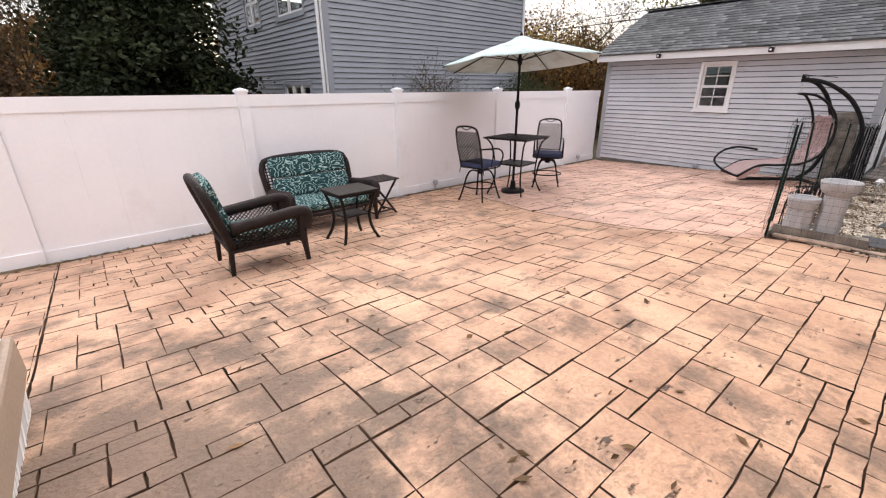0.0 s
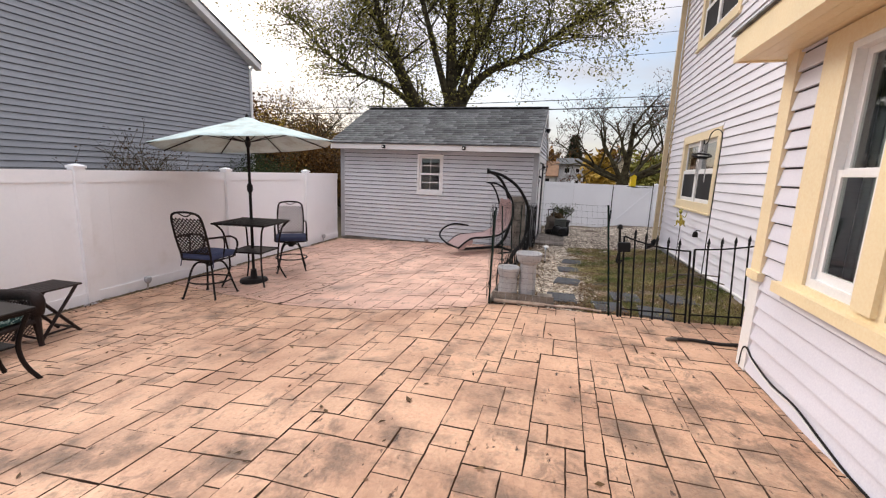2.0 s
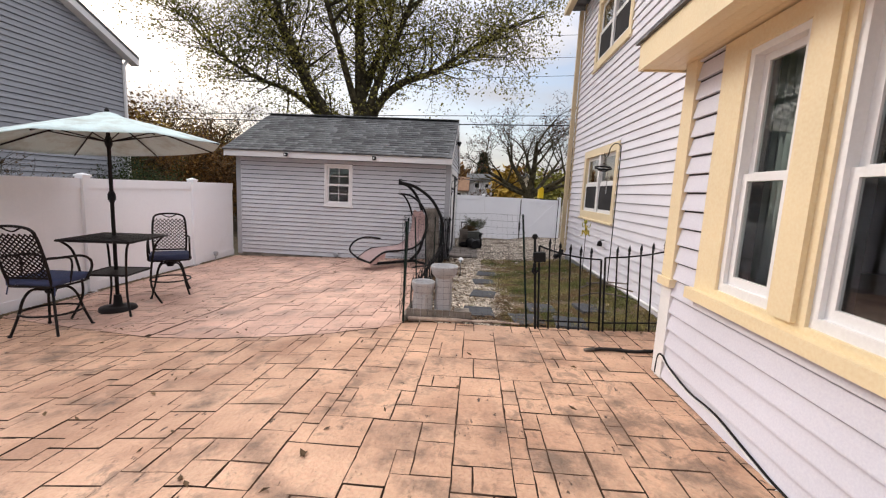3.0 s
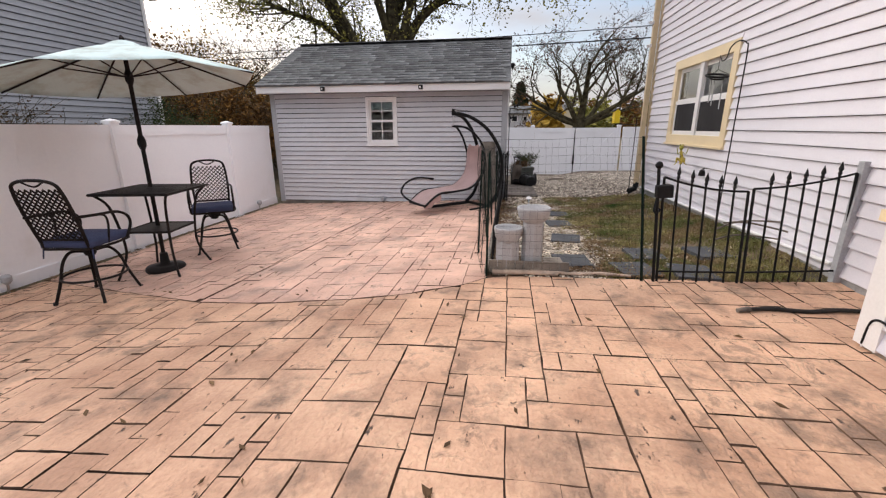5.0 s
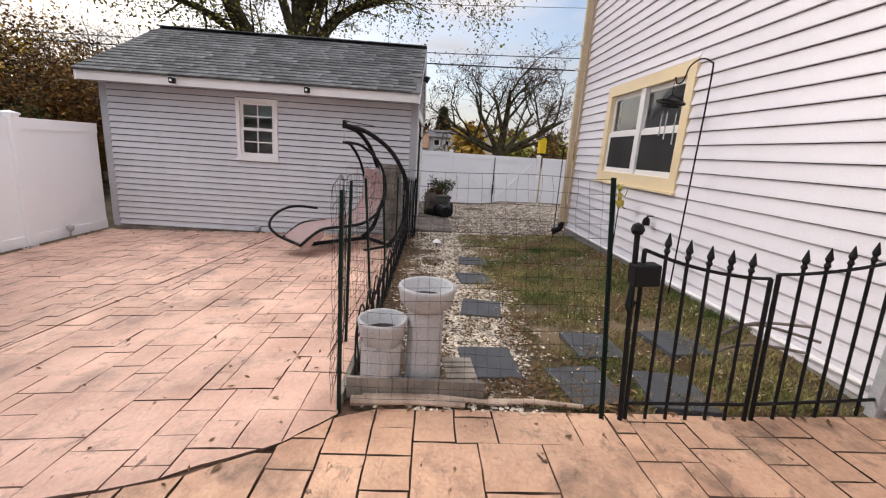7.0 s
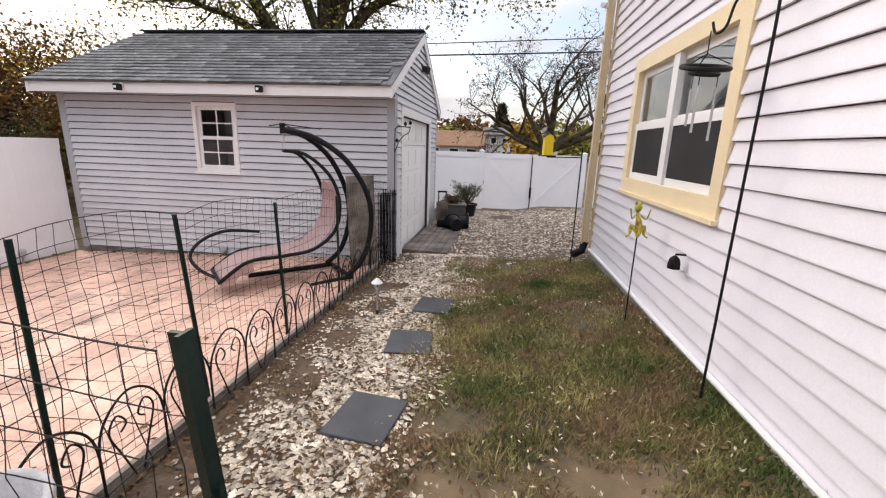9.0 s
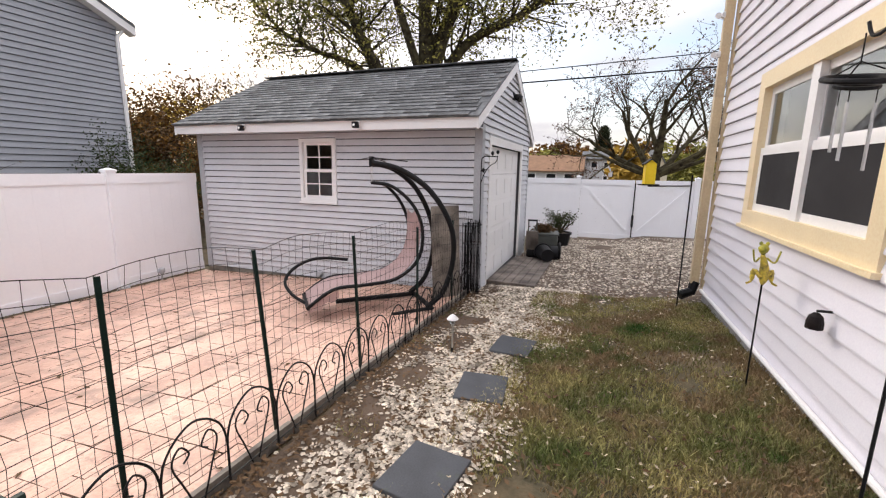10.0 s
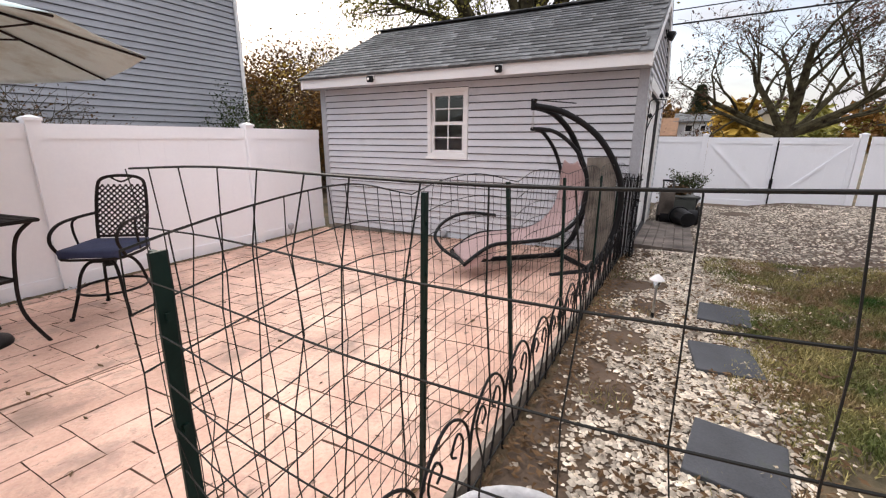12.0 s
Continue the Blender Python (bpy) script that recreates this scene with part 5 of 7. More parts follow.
wire_panel([(5.54, 1.03), (5.53, 0.4), (5.52, -0.27)], 1.12, "bent welded wire panel beside the iron gate", 0.0, 7, 0.07, 0.066, 0.06, 0.12, 0.6)


def scroll_border():
    """Low wire edging of scrolled arches along the patio edge."""
    x = 5.75
    first = None
    while x < 10.6:
        if first is None:
            t = thing("border_arch", pose(x, 1.01, ground_z(x, 1.01)), "low black wire garden border arch with scrolls", "garden border", "scroll border arches")
            w = 0.32
            part("arch", tubed(curve_points([(0, 0, 0.0), (0, 0, 0.24), (0.05, 0, 0.36), (w / 2, 0, 0.42), (w - 0.05, 0, 0.36), (w, 0, 0.24), (w, 0, 0.0)], 5), 0.0055, 6), IRON, t)
            for s in (-1, 1):
                c = w / 2
                part("scroll", tubed(curve_points([(c + s * 0.02, 0, 0.02), (c + s * 0.07, 0, 0.16), (c + s * 0.11, 0, 0.28), (c + s * 0.07, 0, 0.34), (c + s * 0.03, 0, 0.29), (c + s * 0.06, 0, 0.26)], 5), 0.0045, 5), IRON, t)
            part("low_rail", tubed([(0, 0, 0.04), (w, 0, 0.04)], 0.004, 5), IRON, t)
            first = t
        else:
            copy_thing(first, pose(x, 1.01, ground_z(x, 1.01), 0, 0, 0))
        x += 0.325


scroll_border()
for x0, x1 in ((5.6, 7.2), (7.22, 8.8), (8.82, 10.7)):
    e = thing("edging_board", pose(0, 0, 0), "weathered dark edging board between patio and gravel", "edging board", "edging boards")
    bm = bmesh.new()
    v = [bm.verts.new((x, y, ground_z(x, 1.06) + z)) for x in (x0, x1) for y in (1.045, 1.075) for z in (-0.04, 0.055)]
    for f in ((0, 1, 3, 2), (4, 6, 7, 5), (0, 4, 5, 1), (2, 3, 7, 6), (0, 2, 6, 4), (1, 5, 7, 3)):
        bm.faces.new([v[i] for i in f])
    part("board", bm, WEATHERED, e)


# ---- iron gate ----
def iron_panel(a, b, high, low, bars, label, swap=False, frame_low=True):
    """A gate leaf from a to b whose top rail sags from one side to the other."""
    t = thing("iron_gate", pose(0, 0, 0), label, "gate", "iron gate panels")
    a, b = Vector(a), Vector(b)

    def at(u, z):
        p = a.lerp(b, u)
        return Vector((p.x, p.y + 0.06 * z, ground_z(p.x, p.y) + z))

    def top(u):
        f = u if not swap else 1 - u
        return high + (low - high) * (1 - (1 - f) ** 2)

    part("top_rail", tubed([at(i / 10, top(i / 10)) for i in range(11)], 0.009, 6), IRON, t)
    part("bottom_rail", tubed([at(0, 0.09), at(1, 0.09)], 0.009, 6), IRON, t)
    for u in (0, 1):
        part("stile", tubed([at(u, -0.02), at(u, top(u))], 0.011, 8), IRON, t)
    for i in range(1, bars + 1):
        u = i / (bars + 1)
        z = top(u) + 0.03
        bar = part("bar", tubed([at(u, 0.0), at(u, z)], 0.0085, 8), IRON, t)
        p = at(u, 0)
        sp = lathe(bmesh.new(), [(0.0085, 0), (0.015, 0.012), (0.009, 0.028), (0.017, 0.045), (0.002, 0.1)], 8, m=Matrix.Translation(at(u, z - 0.01)))
        part("spear_tip", sp, IRON, bar)
    return t


iron_panel((5.53, -0.39), (5.545, -1.02), 0.88, 0.76, 5, "black iron gate leaf with spear-tipped bars")
iron_panel((5.55, -1.06), (5.6, -1.78), 0.87, 0.78, 5, "black iron fence panel with spear-tipped bars rising to the house", True)
latch = thing("gate_post", pose(5.52, -0.36, ground_z(5.52, -0.36), -4.5, 0, 0), "black iron gate post with a ball top and latch box", "gate post")
part("post_bar", tubed([(0, 0, -0.05), (0, 0, 0.95)], 0.013, 8), IRON, latch)
part("ball", lathe(bmesh.new(), [(0.002, 0.945), (0.022, 0.955), (0.031, 0.975), (0.022, 0.998), (0.002, 1.008)], 12), IRON, latch)
part("latch_box", boxed((-0.06, -0.1, 0.72), (0.02, 0.02, 0.82), 0.008), BLACK, latch)
part("latch_lever", tubed([(0, 0.0, 0.72), (-0.03, 0.03, 0.62), (0.01, 0.0, 0.58), (0.03, -0.03, 0.62)], 0.013, 6), BLACK, latch)
side_post = thing("gate_post", pose(5.6, -1.77, ground_z(5.6, -1.77)), "grey post at the house end of the iron fence", "gate post")
part("post_bar", boxed((-0.03, -0.03, -0.05), (0.03, 0.03, 0.96), 0.004), GREY_TRIM, side_post)
for z0, z1, y in ((0.45, 0.52, -1.0), (0.5, 0.44, -1.05), (0.36, 0.38, -1.0)):
    b = thing("twig", pose(5.57, y, ground_z(5.57, y)), "dry pale twig caught in the iron fence", "twig", "twigs")
    part("stem", tubed(curve_points([(0, 0.2, z0), (0.03, 0, (z0 + z1) / 2 + 0.03), (0.0, -0.28, z1)], 4), 0.008, 6), WEATHERED, b)


# ---- concrete planters on a grate ----
def column_planter(m, h, r, flare, label):
    t = thing("column_planter", m, label, "planter", "column planters")
    part("column", lathe(bmesh.new(), [(r * 1.04, 0), (r, 0.02), (r * 0.96, h - 0.13)], 8), PLANTER, t)
    k = r * flare
    bowl = lathe(bmesh.new(), [(r * 0.9, h - 0.14), (k * 0.78, h - 0.115), (k * 0.9, h - 0.09), (k * 0.95, h - 0.05), (k, h - 0.02), (k * 0.99, h - 0.004), (k * 0.95, h), (k * 0.86, h - 0.006), (k * 0.78, h - 0.09), (0.01, h - 0.095)], 28)
    smooth(part("bowl", bowl, PLANTER, t))
    part("soil", lathe(bmesh.new(), [(k * 0.80, h - 0.08), (k * 0.4, h - 0.072), (0.01, h - 0.078)], 16), POTTING, t)
    return t


column_planter(pose(5.755, 0.87, ground_z(5.755, 0.87), 0, 0, 20), 0.42, 0.116, 1.14, "short grey concrete column planter behind the wire")
column_planter(pose(5.79, 0.645, ground_z(5.79, 0.645), 0, 0, 5), 0.60, 0.098, 1.56, "tall grey concrete column planter behind the wire")
grate = thing("slatted_tray", pose(5.66, 0.68, ground_z(5.66, 0.68)), "grey wooden slatted board leaning under the planters", "wooden tray")
for i in range(9):
    y = -0.36 + i * 0.08
    part("slat", boxed((-0.02, y, 0.0), (0.0, y + 0.075, 0.12)), WEATHERED, grate)
part("slat_rail", boxed((0.0, -0.36, 0.02), (0.015, 0.36, 0.05)), WEATHERED, grate)
lying = thing("slatted_tray", pose(5.86, 0.42, ground_z(5.86, 0.42) + 0.012, 0, -3, 6), "grey weathered slatted wooden panel lying beside the planters", "wooden tray")
for i in range(7):
    part("slat", boxed((-0.2 + i * 0.058, -0.09, 0.012), (-0.2 + i * 0.058 + 0.048, 0.09, 0.026), 0.003), WEATHERED, lying)
for y in (-0.07, 0.05):
    part("slat_rail", boxed((-0.2, y, 0.0), (0.2, y + 0.025, 0.012)), WEATHERED, lying)
for i, (x0, y0, x1, y1, r) in enumerate(((5.585, 1.0, 5.575, 0.42, 0.022), (5.60, 1.0, 5.62, 0.28, 0.016), (5.64, 0.95, 5.60, 0.2, 0.02), (5.58, 0.7, 5.63, 0.24, 0.014), (5.62, 0.3, 5.6, -0.2, 0.018))):
    s = thing("stick", pose(0, 0, 0), "weathered stick lying at the foot of the wire", "stick", "sticks")
    a, b = gz(x0, y0) + Vector((0, 0, r + 0.015 * (i % 2))), gz(x1, y1) + Vector((0, 0, r))
    part("stem", tubed([a, a.lerp(b, 0.5) + Vector((0.01, 0, 0.008)), b], [r, r * 0.9, r * 0.6], 7), DRIFTWOOD, s)


# ---- stepping slabs, lamp, ornaments ----
def slab(x, y, turn, w=0.4, d=0.4):
    t = thing("stepping_slab", pose(x, y, ground_z(x, y) + 0.004, 0, 1, turn), "dark grey square stepping slab set in the gravel", "stepping stone", "stepping slabs")
    part("stone", boxed((-w / 2, -d / 2, -0.02), (w / 2, d / 2, 0.022), 0.006), SLATE, t)


for x, y, a in ((6.08, 0.23, 4), (7.11, 0.16, -8), (8.1, 0.13, 6), (8.97, 0.07, -4), (5.83, -0.3, 10), (5.79, -0.78, -5), (6.43, -1.17, 8), (6.4, -0.55, 3)):
    slab(x, y, a, 0.4 if x < 9 else 0.36, 0.34)
lamp = thing("solar_lamp", pose(8.66, 0.55, ground_z(8.66, 0.55)), "small white solar path lamp on a stake", "garden lamp")
part("stake", tubed([(0, 0, -0.05), (0, 0, 0.27)], 0.009, 8), STEEL, lamp)
part("tip", tubed([(0, 0, -0.02), (0, 0, 0.05)], 0.012, 8), BLACK, lamp)
part("lens", lathe(bmesh.new(), [(0.014, 0.25), (0.034, 0.31)], 12), GLASS, lamp)
part("shade", lathe(bmesh.new(), [(0.05, 0.308), (0.051, 0.314), (0.024, 0.342), (0.012, 0.352), (0.003, 0.354)], 20), WHITE, lamp)


def shepherd_hook(x, y, h, turn, label):
    t = thing("shepherd_hook", pose(x, y, ground_z(x, y), 0, 0, turn), label, "garden hook", "shepherd hooks")
    pts = curve_points([(0, 0, -0.05), (0, 0, h * 0.5), (0, 0, h - 0.16), (0.03, 0, h - 0.04), (0.13, 0, h), (0.23, 0, h - 0.05), (0.27, 0, h - 0.16), (0.33, 0, h - 0.18), (0.36, 0, h - 0.12)], 6)
    part("rod", tubed(pts, 0.007, 8), IRON, t)
    return t


shepherd_hook(7.42, -1.66, 2.12, 20, "tall black shepherd hook beside the house wall")
chime = thing("wind_chime", pose(7.77, -1.54, ground_z(7.42, -1.66) + 1.94), "dark ringed wind chime with silver tubes hanging from the hook", "wind chime")
part("cord", tubed([(0, 0, 0.02), (0, 0, -0.1)], 0.003, 5), IRON, chime)
part("ring", tubed([(0.115 * math.cos(k * math.tau / 24), 0.115 * math.sin(k * math.tau / 24), -0.16 + 0.03 * math.cos(k * math.tau / 24)) for k in range(24)], 0.013, 8, True), IRON, chime)
part("ring", tubed([(0.07 * math.cos(k * math.tau / 20), 0.07 * math.sin(k * math.tau / 20), -0.19 + 0.02 * math.cos(k * math.tau / 20)) for k in range(20)], 0.009, 8, True), IRON, chime)
for k in range(3):
    a = k * math.tau / 3
    part("stay", tubed([(0, 0, -0.09), (0.112 * math.cos(a), 0.112 * math.sin(a), -0.15)], 0.003, 5), IRON, chime)
for k in range(3):
    a = k * math.tau / 3 + 0.4
    x, y, low = 0.07 * math.cos(a), 0.07 * math.sin(a), -0.46 - 0.04 * k
    part("chime_tube", tubed([(x, y, -0.26), (x, y, low)], 0.007, 8), STEEL, chime, "bare silver tube")
    part("string", tubed([(x, y, -0.19), (x, y, -0.26)], 0.0025, 4), IRON, chime)
FEEDER = (10.36, -1.03)
feeder_pole = thing("feeder_pole", pose(10.75, -1.5, ground_z(10.75, -1.5)), "thin black pole with an arm that carries the bird feeder", "pole")
arm_z = 1.555 - ground_z(10.75, -1.5)
part("rod", tubed([(0, 0, -0.1), (0.004, 0, 0.8), (0, 0, arm_z + 0.12)], 0.008, 8), IRON, feeder_pole)
part("arm", tubed([(0, 0, arm_z), (FEEDER[0] - 10.75, FEEDER[1] + 1.5, arm_z)], 0.007, 6), IRON, feeder_pole)
feeder = thing("bird_feeder", pose(*FEEDER, 1.562, 0, 0, 10), "bright yellow wooden bird feeder with a dark tray", "bird feeder")
part("tray", boxed((-0.08, -0.085, 0.0), (0.08, 0.085, 0.014)), BLACK, feeder)
bm = bmesh.new()
prof = ((-0.05, 0.014), (0.05, 0.014), (0.05, 0.225), (0, 0.262), (-0.05, 0.225))
a = [bm.verts.new((-0.05, y, z)) for y, z in prof]
b = [bm.verts.new((0.05, y, z)) for y, z in prof]
bm.faces.new(a)
bm.faces.new(b[::-1])
for i in range(5):
    bm.faces.new((a[i], b[i], b[(i + 1) % 5], a[(i + 1) % 5]))
part("body", bm, YELLOW, feeder)
for s in (-1, 1):
    bm = bmesh.new()
    v = [bm.verts.new((x, y, z)) for x in (-0.06, 0.06) for y, z in ((0, 0.264), (s * 0.068, 0.214), (s * 0.071, 0.222), (0, 0.275))]
    for q in ((0, 1, 2, 3), (4, 7, 6, 5), (0, 4, 5, 1), (1, 5, 6, 2), (2, 6, 7, 3), (3, 7, 4, 0)):
        bm.faces.new([v[i] for i in q])
    part("roof", bm, BLACK, feeder)
stake = thing("garden_stake", pose(8.63, -1.6, ground_z(8.63, -1.6) + 0.12), "yellow and green metal frog ornament on a thin stake", "garden ornament")
part("rod", tubed([(0, 0, -0.26), (0, 0, 0.62)], 0.006, 6), IRON, stake)
smooth(part("body", tubed(curve_points([(0, 0, 0.60), (0.02, -0.01, 0.66), (0.01, 0.0, 0.73), (0, 0.02, 0.80)], 4), [0.006, 0.014, 0.022, 0.027, 0.029, 0.029, 0.028, 0.026, 0.023, 0.02, 0.017, 0.014, 0.012], 10), FROG_YELLOW, stake))
smooth(part("head", lathe(bmesh.new(), [(0.008, 0.80), (0.024, 0.82), (0.031, 0.842), (0.02, 0.865), (0.004, 0.872)], 12, (0, 0.02)), FROG_GREEN, stake))
for sy in (-1, 1):
    part("eye", lathe(bmesh.new(), [(0.002, 0.86), (0.011, 0.868), (0.011, 0.88), (0.002, 0.888)], 8, (0, 0.02 + sy * 0.018)), FROG_GREEN, stake)
    part("leg", tubed(curve_points([(0, sy * 0.015, 0.65), (0.02, sy * 0.05, 0.69), (0.02, sy * 0.055, 0.62), (0.01, sy * 0.085, 0.60)], 4), [0.014] * 8 + [0.007] * 5, 7), FROG_YELLOW, stake)
    part("arm", tubed(curve_points([(0, sy * 0.02 + 0.015, 0.78), (0.01, sy * 0.055, 0.75), (0, sy * 0.075, 0.83)], 4), 0.006, 6), FROG_GREEN, stake)
bell = thing("wall_bell", pose(8.15, -1.78, 0.87), "small dark metal bell lamp on the siding", "wall lamp")
part("bracket", tubed([(0, 0, 0.1), (0, 0.07, 0.1)], 0.008, 6), BLACK, bell)
part("dome", lathe(bmesh.new(), [(0.04, 0.0), (0.04, 0.035), (0.032, 0.07), (0.012, 0.09)], 16, (0, 0.07)), BRONZE, bell)


# ---- hose, cable, small fixtures ----
hose = thing("garden_hose", pose(0, 0, 0), "dark rubber hose end lying on the patio", "garden hose")
pts = curve_points([gz(x, y) + Vector((0, 0, 0.016)) for x, y in ((4.9, -0.78), (4.93, -0.95), (4.9, -1.15), (4.95, -1.4), (4.9, -1.7))], 6)
part("tube", tubed(pts, 0.015, 10), RUBBER, hose)
part("nozzle", tubed([gz(4.87, -0.70) + Vector((0, 0, 0.018)), gz(4.9, -0.79) + Vector((0, 0, 0.018))], [0.014, 0.021], 10), WEATHERED, hose, "dull brass hose coupling")
cable = thing("wall_cable", pose(0, 0, 0), "black and white cables running along the house base", "cable")
run = [(4.40, 0.34), (4.38, 0.48), (4.31, 0.51), (4.2, 0.47), (3.9, 0.43), (3.6, 0.44), (3.3, 0.40), (3.0, 0.37), (2.5, 0.39), (1.5, 0.37)]
part("black_cable", tubed(curve_points([(x, BUMP_Y + 0.028, z) for x, z in run], 5), 0.007, 6), BLACK, cable)
part("white_cable", tubed(curve_points([(x, BUMP_Y + 0.026, z - 0.02) for x, z in run], 5), 0.005, 6), WHITE, cable, "thin white cable")
sill_plate = thing("base_trim", pose(0, 0, 0), "dirty tan sill board at the foot of the house wall", "trim", kind="structure")
part("board", bump.box(bmesh.new(), -4.0, 4.4, -0.1, 0.008, 0.24, 0.335), WEATHERED, sill_plate)
conduit = thing("house_conduit", pose(0, 0, 0), "white pipe along the foot of the house wall", "pipe")
part("pipe", tubed([(5.65, HOUSE_Y + 0.05, 0.43), (8.0, HOUSE_Y + 0.045, 0.385), (10.9, HOUSE_Y + 0.045, 0.345)], 0.018, 8), WHITE, conduit)
for x in (5.35, 10.95 - 0.9):
    fx = thing("fence_fixture", pose(x, 6.1 if x < 8 else 6.1, -0.1), "small grey round fixture at the foot of the fence", "fixture", "fence fixtures")
    part("stem", tubed([(0, 0, -0.06), (0, -0.02, 0.06)], 0.012, 8), STEEL, fx)
    part("cup", lathe(bmesh.new(), [(0.02, 0.05), (0.045, 0.08), (0.05, 0.13), (0.035, 0.15), (0.005, 0.152)], 14, (0, -0.02)), GREY_TRIM, fx)
vent = thing("shed_vent", pose(SHED_X - 0.02, 3.62, 0.0), "small grey vent cap at the foot of the shed", "vent")
part("cap", lathe(bmesh.new(), [(0.05, 0.0), (0.06, 0.03), (0.045, 0.06), (0.01, 0.065)], 14, m=Matrix.Translation((-0.01, 0, 0)) @ Matrix.Rotation(radians(-90), 4, "Y")), GREY_TRIM, vent)


def security_light(y):
    t = thing("eave_camera", pose(10.61, y, 2.29), "small white and black camera under the shed eave", "camera", "eave cameras")
    part("mount", boxed((-0.03, -0.03, 0.0), (0.01, 0.03, 0.05), 0.006), WHITE, t)
    part("body", boxed((-0.11, -0.04, -0.05), (-0.03, 0.04, 0.035), 0.014), BLACK, t)
    part("lens", lathe(bmesh.new(), [(0.018, 0.0), (0.018, 0.012), (0.01, 0.014)], 12, m=Matrix.Translation((-0.108, 0, -0.01)) @ Matrix.Rotation(radians(-90), 4, "Y")), WHITE, t)


security_light(4.68)
security_light(2.65)
flood = thing("gable_floodlight", pose(12.9, SHED_Y0 - 0.03, 2.95), "black twin floodlight on the shed gable", "floodlight")
part("plate", boxed((-0.06, 0.0, -0.06), (0.06, 0.03, 0.06), 0.008), BLACK, flood)
for s in (-1, 1):
    part("head", lathe(bmesh.new(), [(0.03, 0), (0.055, 0.05), (0.06, 0.1), (0.01, 0.1)], 12, m=Matrix.Translation((s * 0.06, -0.01, 0)) @ Matrix.Rotation(radians(115), 4, "X")), BLACK, flood)

# ---- clutter by the shed ----
bd = thing("leaning_board", pose(10.42, 1.24, ground_z(10.42, 1.24), 0, 0, -42), "weathered plywood board leaning beside the shed", "wooden board")
part("board", boxed((-0.2, -0.012, 0.0), (0.2, 0.012, 1.2), 0.003, Matrix.Rotation(radians(-4), 4, "X")), WEATHERED, bd)
roll = thing("wire_roll", pose(10.72, 1.0, ground_z(10.72, 1.0)), "upright bundle of dark wire fencing at the shed corner", "wire roll")
for k in range(26):
    a = k * 0.83
    r = 0.05 + 0.003 * k
    part("wire", tubed([(r * math.cos(a), r * math.sin(a), 0.0), (r * math.cos(a + 0.1), r * math.sin(a + 0.1), 0.5), (r * math.cos(a), r * math.sin(a), 0.98 + 0.04 * math.sin(k))], 0.005, 5), IRON, roll)
for z in (0.1, 0.4, 0.7, 0.95):
    part("hoop", tubed([(0.13 * math.cos(k * math.tau / 16), 0.13 * math.sin(k * math.tau / 16), z) for k in range(16)], 0.005, 5, True), IRON, roll)
trellis = thing("plant_hook", pose(10.72, 0.9, ground_z(10.72, 0.9), 0, 0, -30), "black iron hook with bird ornaments at the shed corner", "garden hook")
part("rod", tubed(curve_points([(0, 0, -0.05), (0, 0, 1.0), (0, 0, 1.72), (0.03, 0, 1.82), (0.12, 0, 1.84), (0.3, 0, 1.84)], 5), 0.007, 6), IRON, trellis)
part("curl", tubed(curve_points([(0.0, 0, 1.5), (0.06, 0, 1.62), (0.16, 0, 1.72), (0.27, 0, 1.77), (0.3, 0, 1.85)], 5), 0.006, 6), IRON, trellis)
for x, z in ((0.04, 1.66), (0.2, 1.88), (0.3, 1.9)):
    part("ornament", lathe(bmesh.new(), [(0.003, 0), (0.022, 0.02), (0.02, 0.04), (0.003, 0.06)], 8, m=Matrix.Translation((x, 0, z - 0.03))), IRON, trellis)
ramp = thing("door_ramp", pose(0, 0, 0), "weathered plank ramp before the shed door", "ramp")
for i in range(6):
    y0, y1 = 0.94 - i * 0.12, 0.94 - (i + 1) * 0.12 + 0.006
    bm = bmesh.new()
    v = [bm.verts.new((x, y, ground_z(x, y) + (0.03 if z else -0.04) + 0.03 * (1 - i / 6) * z)) for x in (11.35, 13.85) for y in (y0, y1) for z in (0, 1)]
    for f in ((0, 1, 3, 2), (4, 6, 7, 5), (0, 4, 5, 1), (2, 3, 7, 6), (0, 2, 6, 4), (1, 5, 7, 3)):
        bm.faces.new([v[k] for k in f])
    part("plank", bm, OLD_PLANK, ramp)


def pot(x, y, r, h, mat, label):
    t = thing("plant_pot", pose(x, y, ground_z(x, y)), label, "plant pot", "pots by the shed door")
    part("shell", lathe(bmesh.new(), [(r * 0.75, 0), (r * 0.95, h * 0.85), (r * 1.06, h * 0.86), (r * 1.06, h), (r * 0.92, h), (r * 0.88, h * 0.9)], 20), mat, t)
    part("soil", lathe(bmesh.new(), [(r * 0.88, h * 0.9), (0.01, h * 0.91)], 14), SOIL, t)
    return t


pot(15.1, 0.5, 0.24, 0.32, BLACK, "black pot with trailing plants")
pot(16.3, 0.3, 0.26, 0.34, BLACK, "black pot with a leaning plant")
reel = thing("hose_reel_cart", pose(14.05, 0.46, ground_z(14.05, 0.46), 0, 0, 8), "grey-green plastic hose reel cart with dark wheels", "hose reel")
part("tub", boxed((0.1, -0.3, 0.2), (0.62, 0.26, 0.46), 0.03), REEL_GREY, reel)
part("tub_rim", boxed((0.08, -0.32, 0.46), (0.64, 0.28, 0.50), 0.012), REEL_GREY, reel)
smooth(part("drum", tubed([(-0.1, 0.3, 0.15), (-0.1, -0.3, 0.15)], 0.14, 20), BLACK, reel))
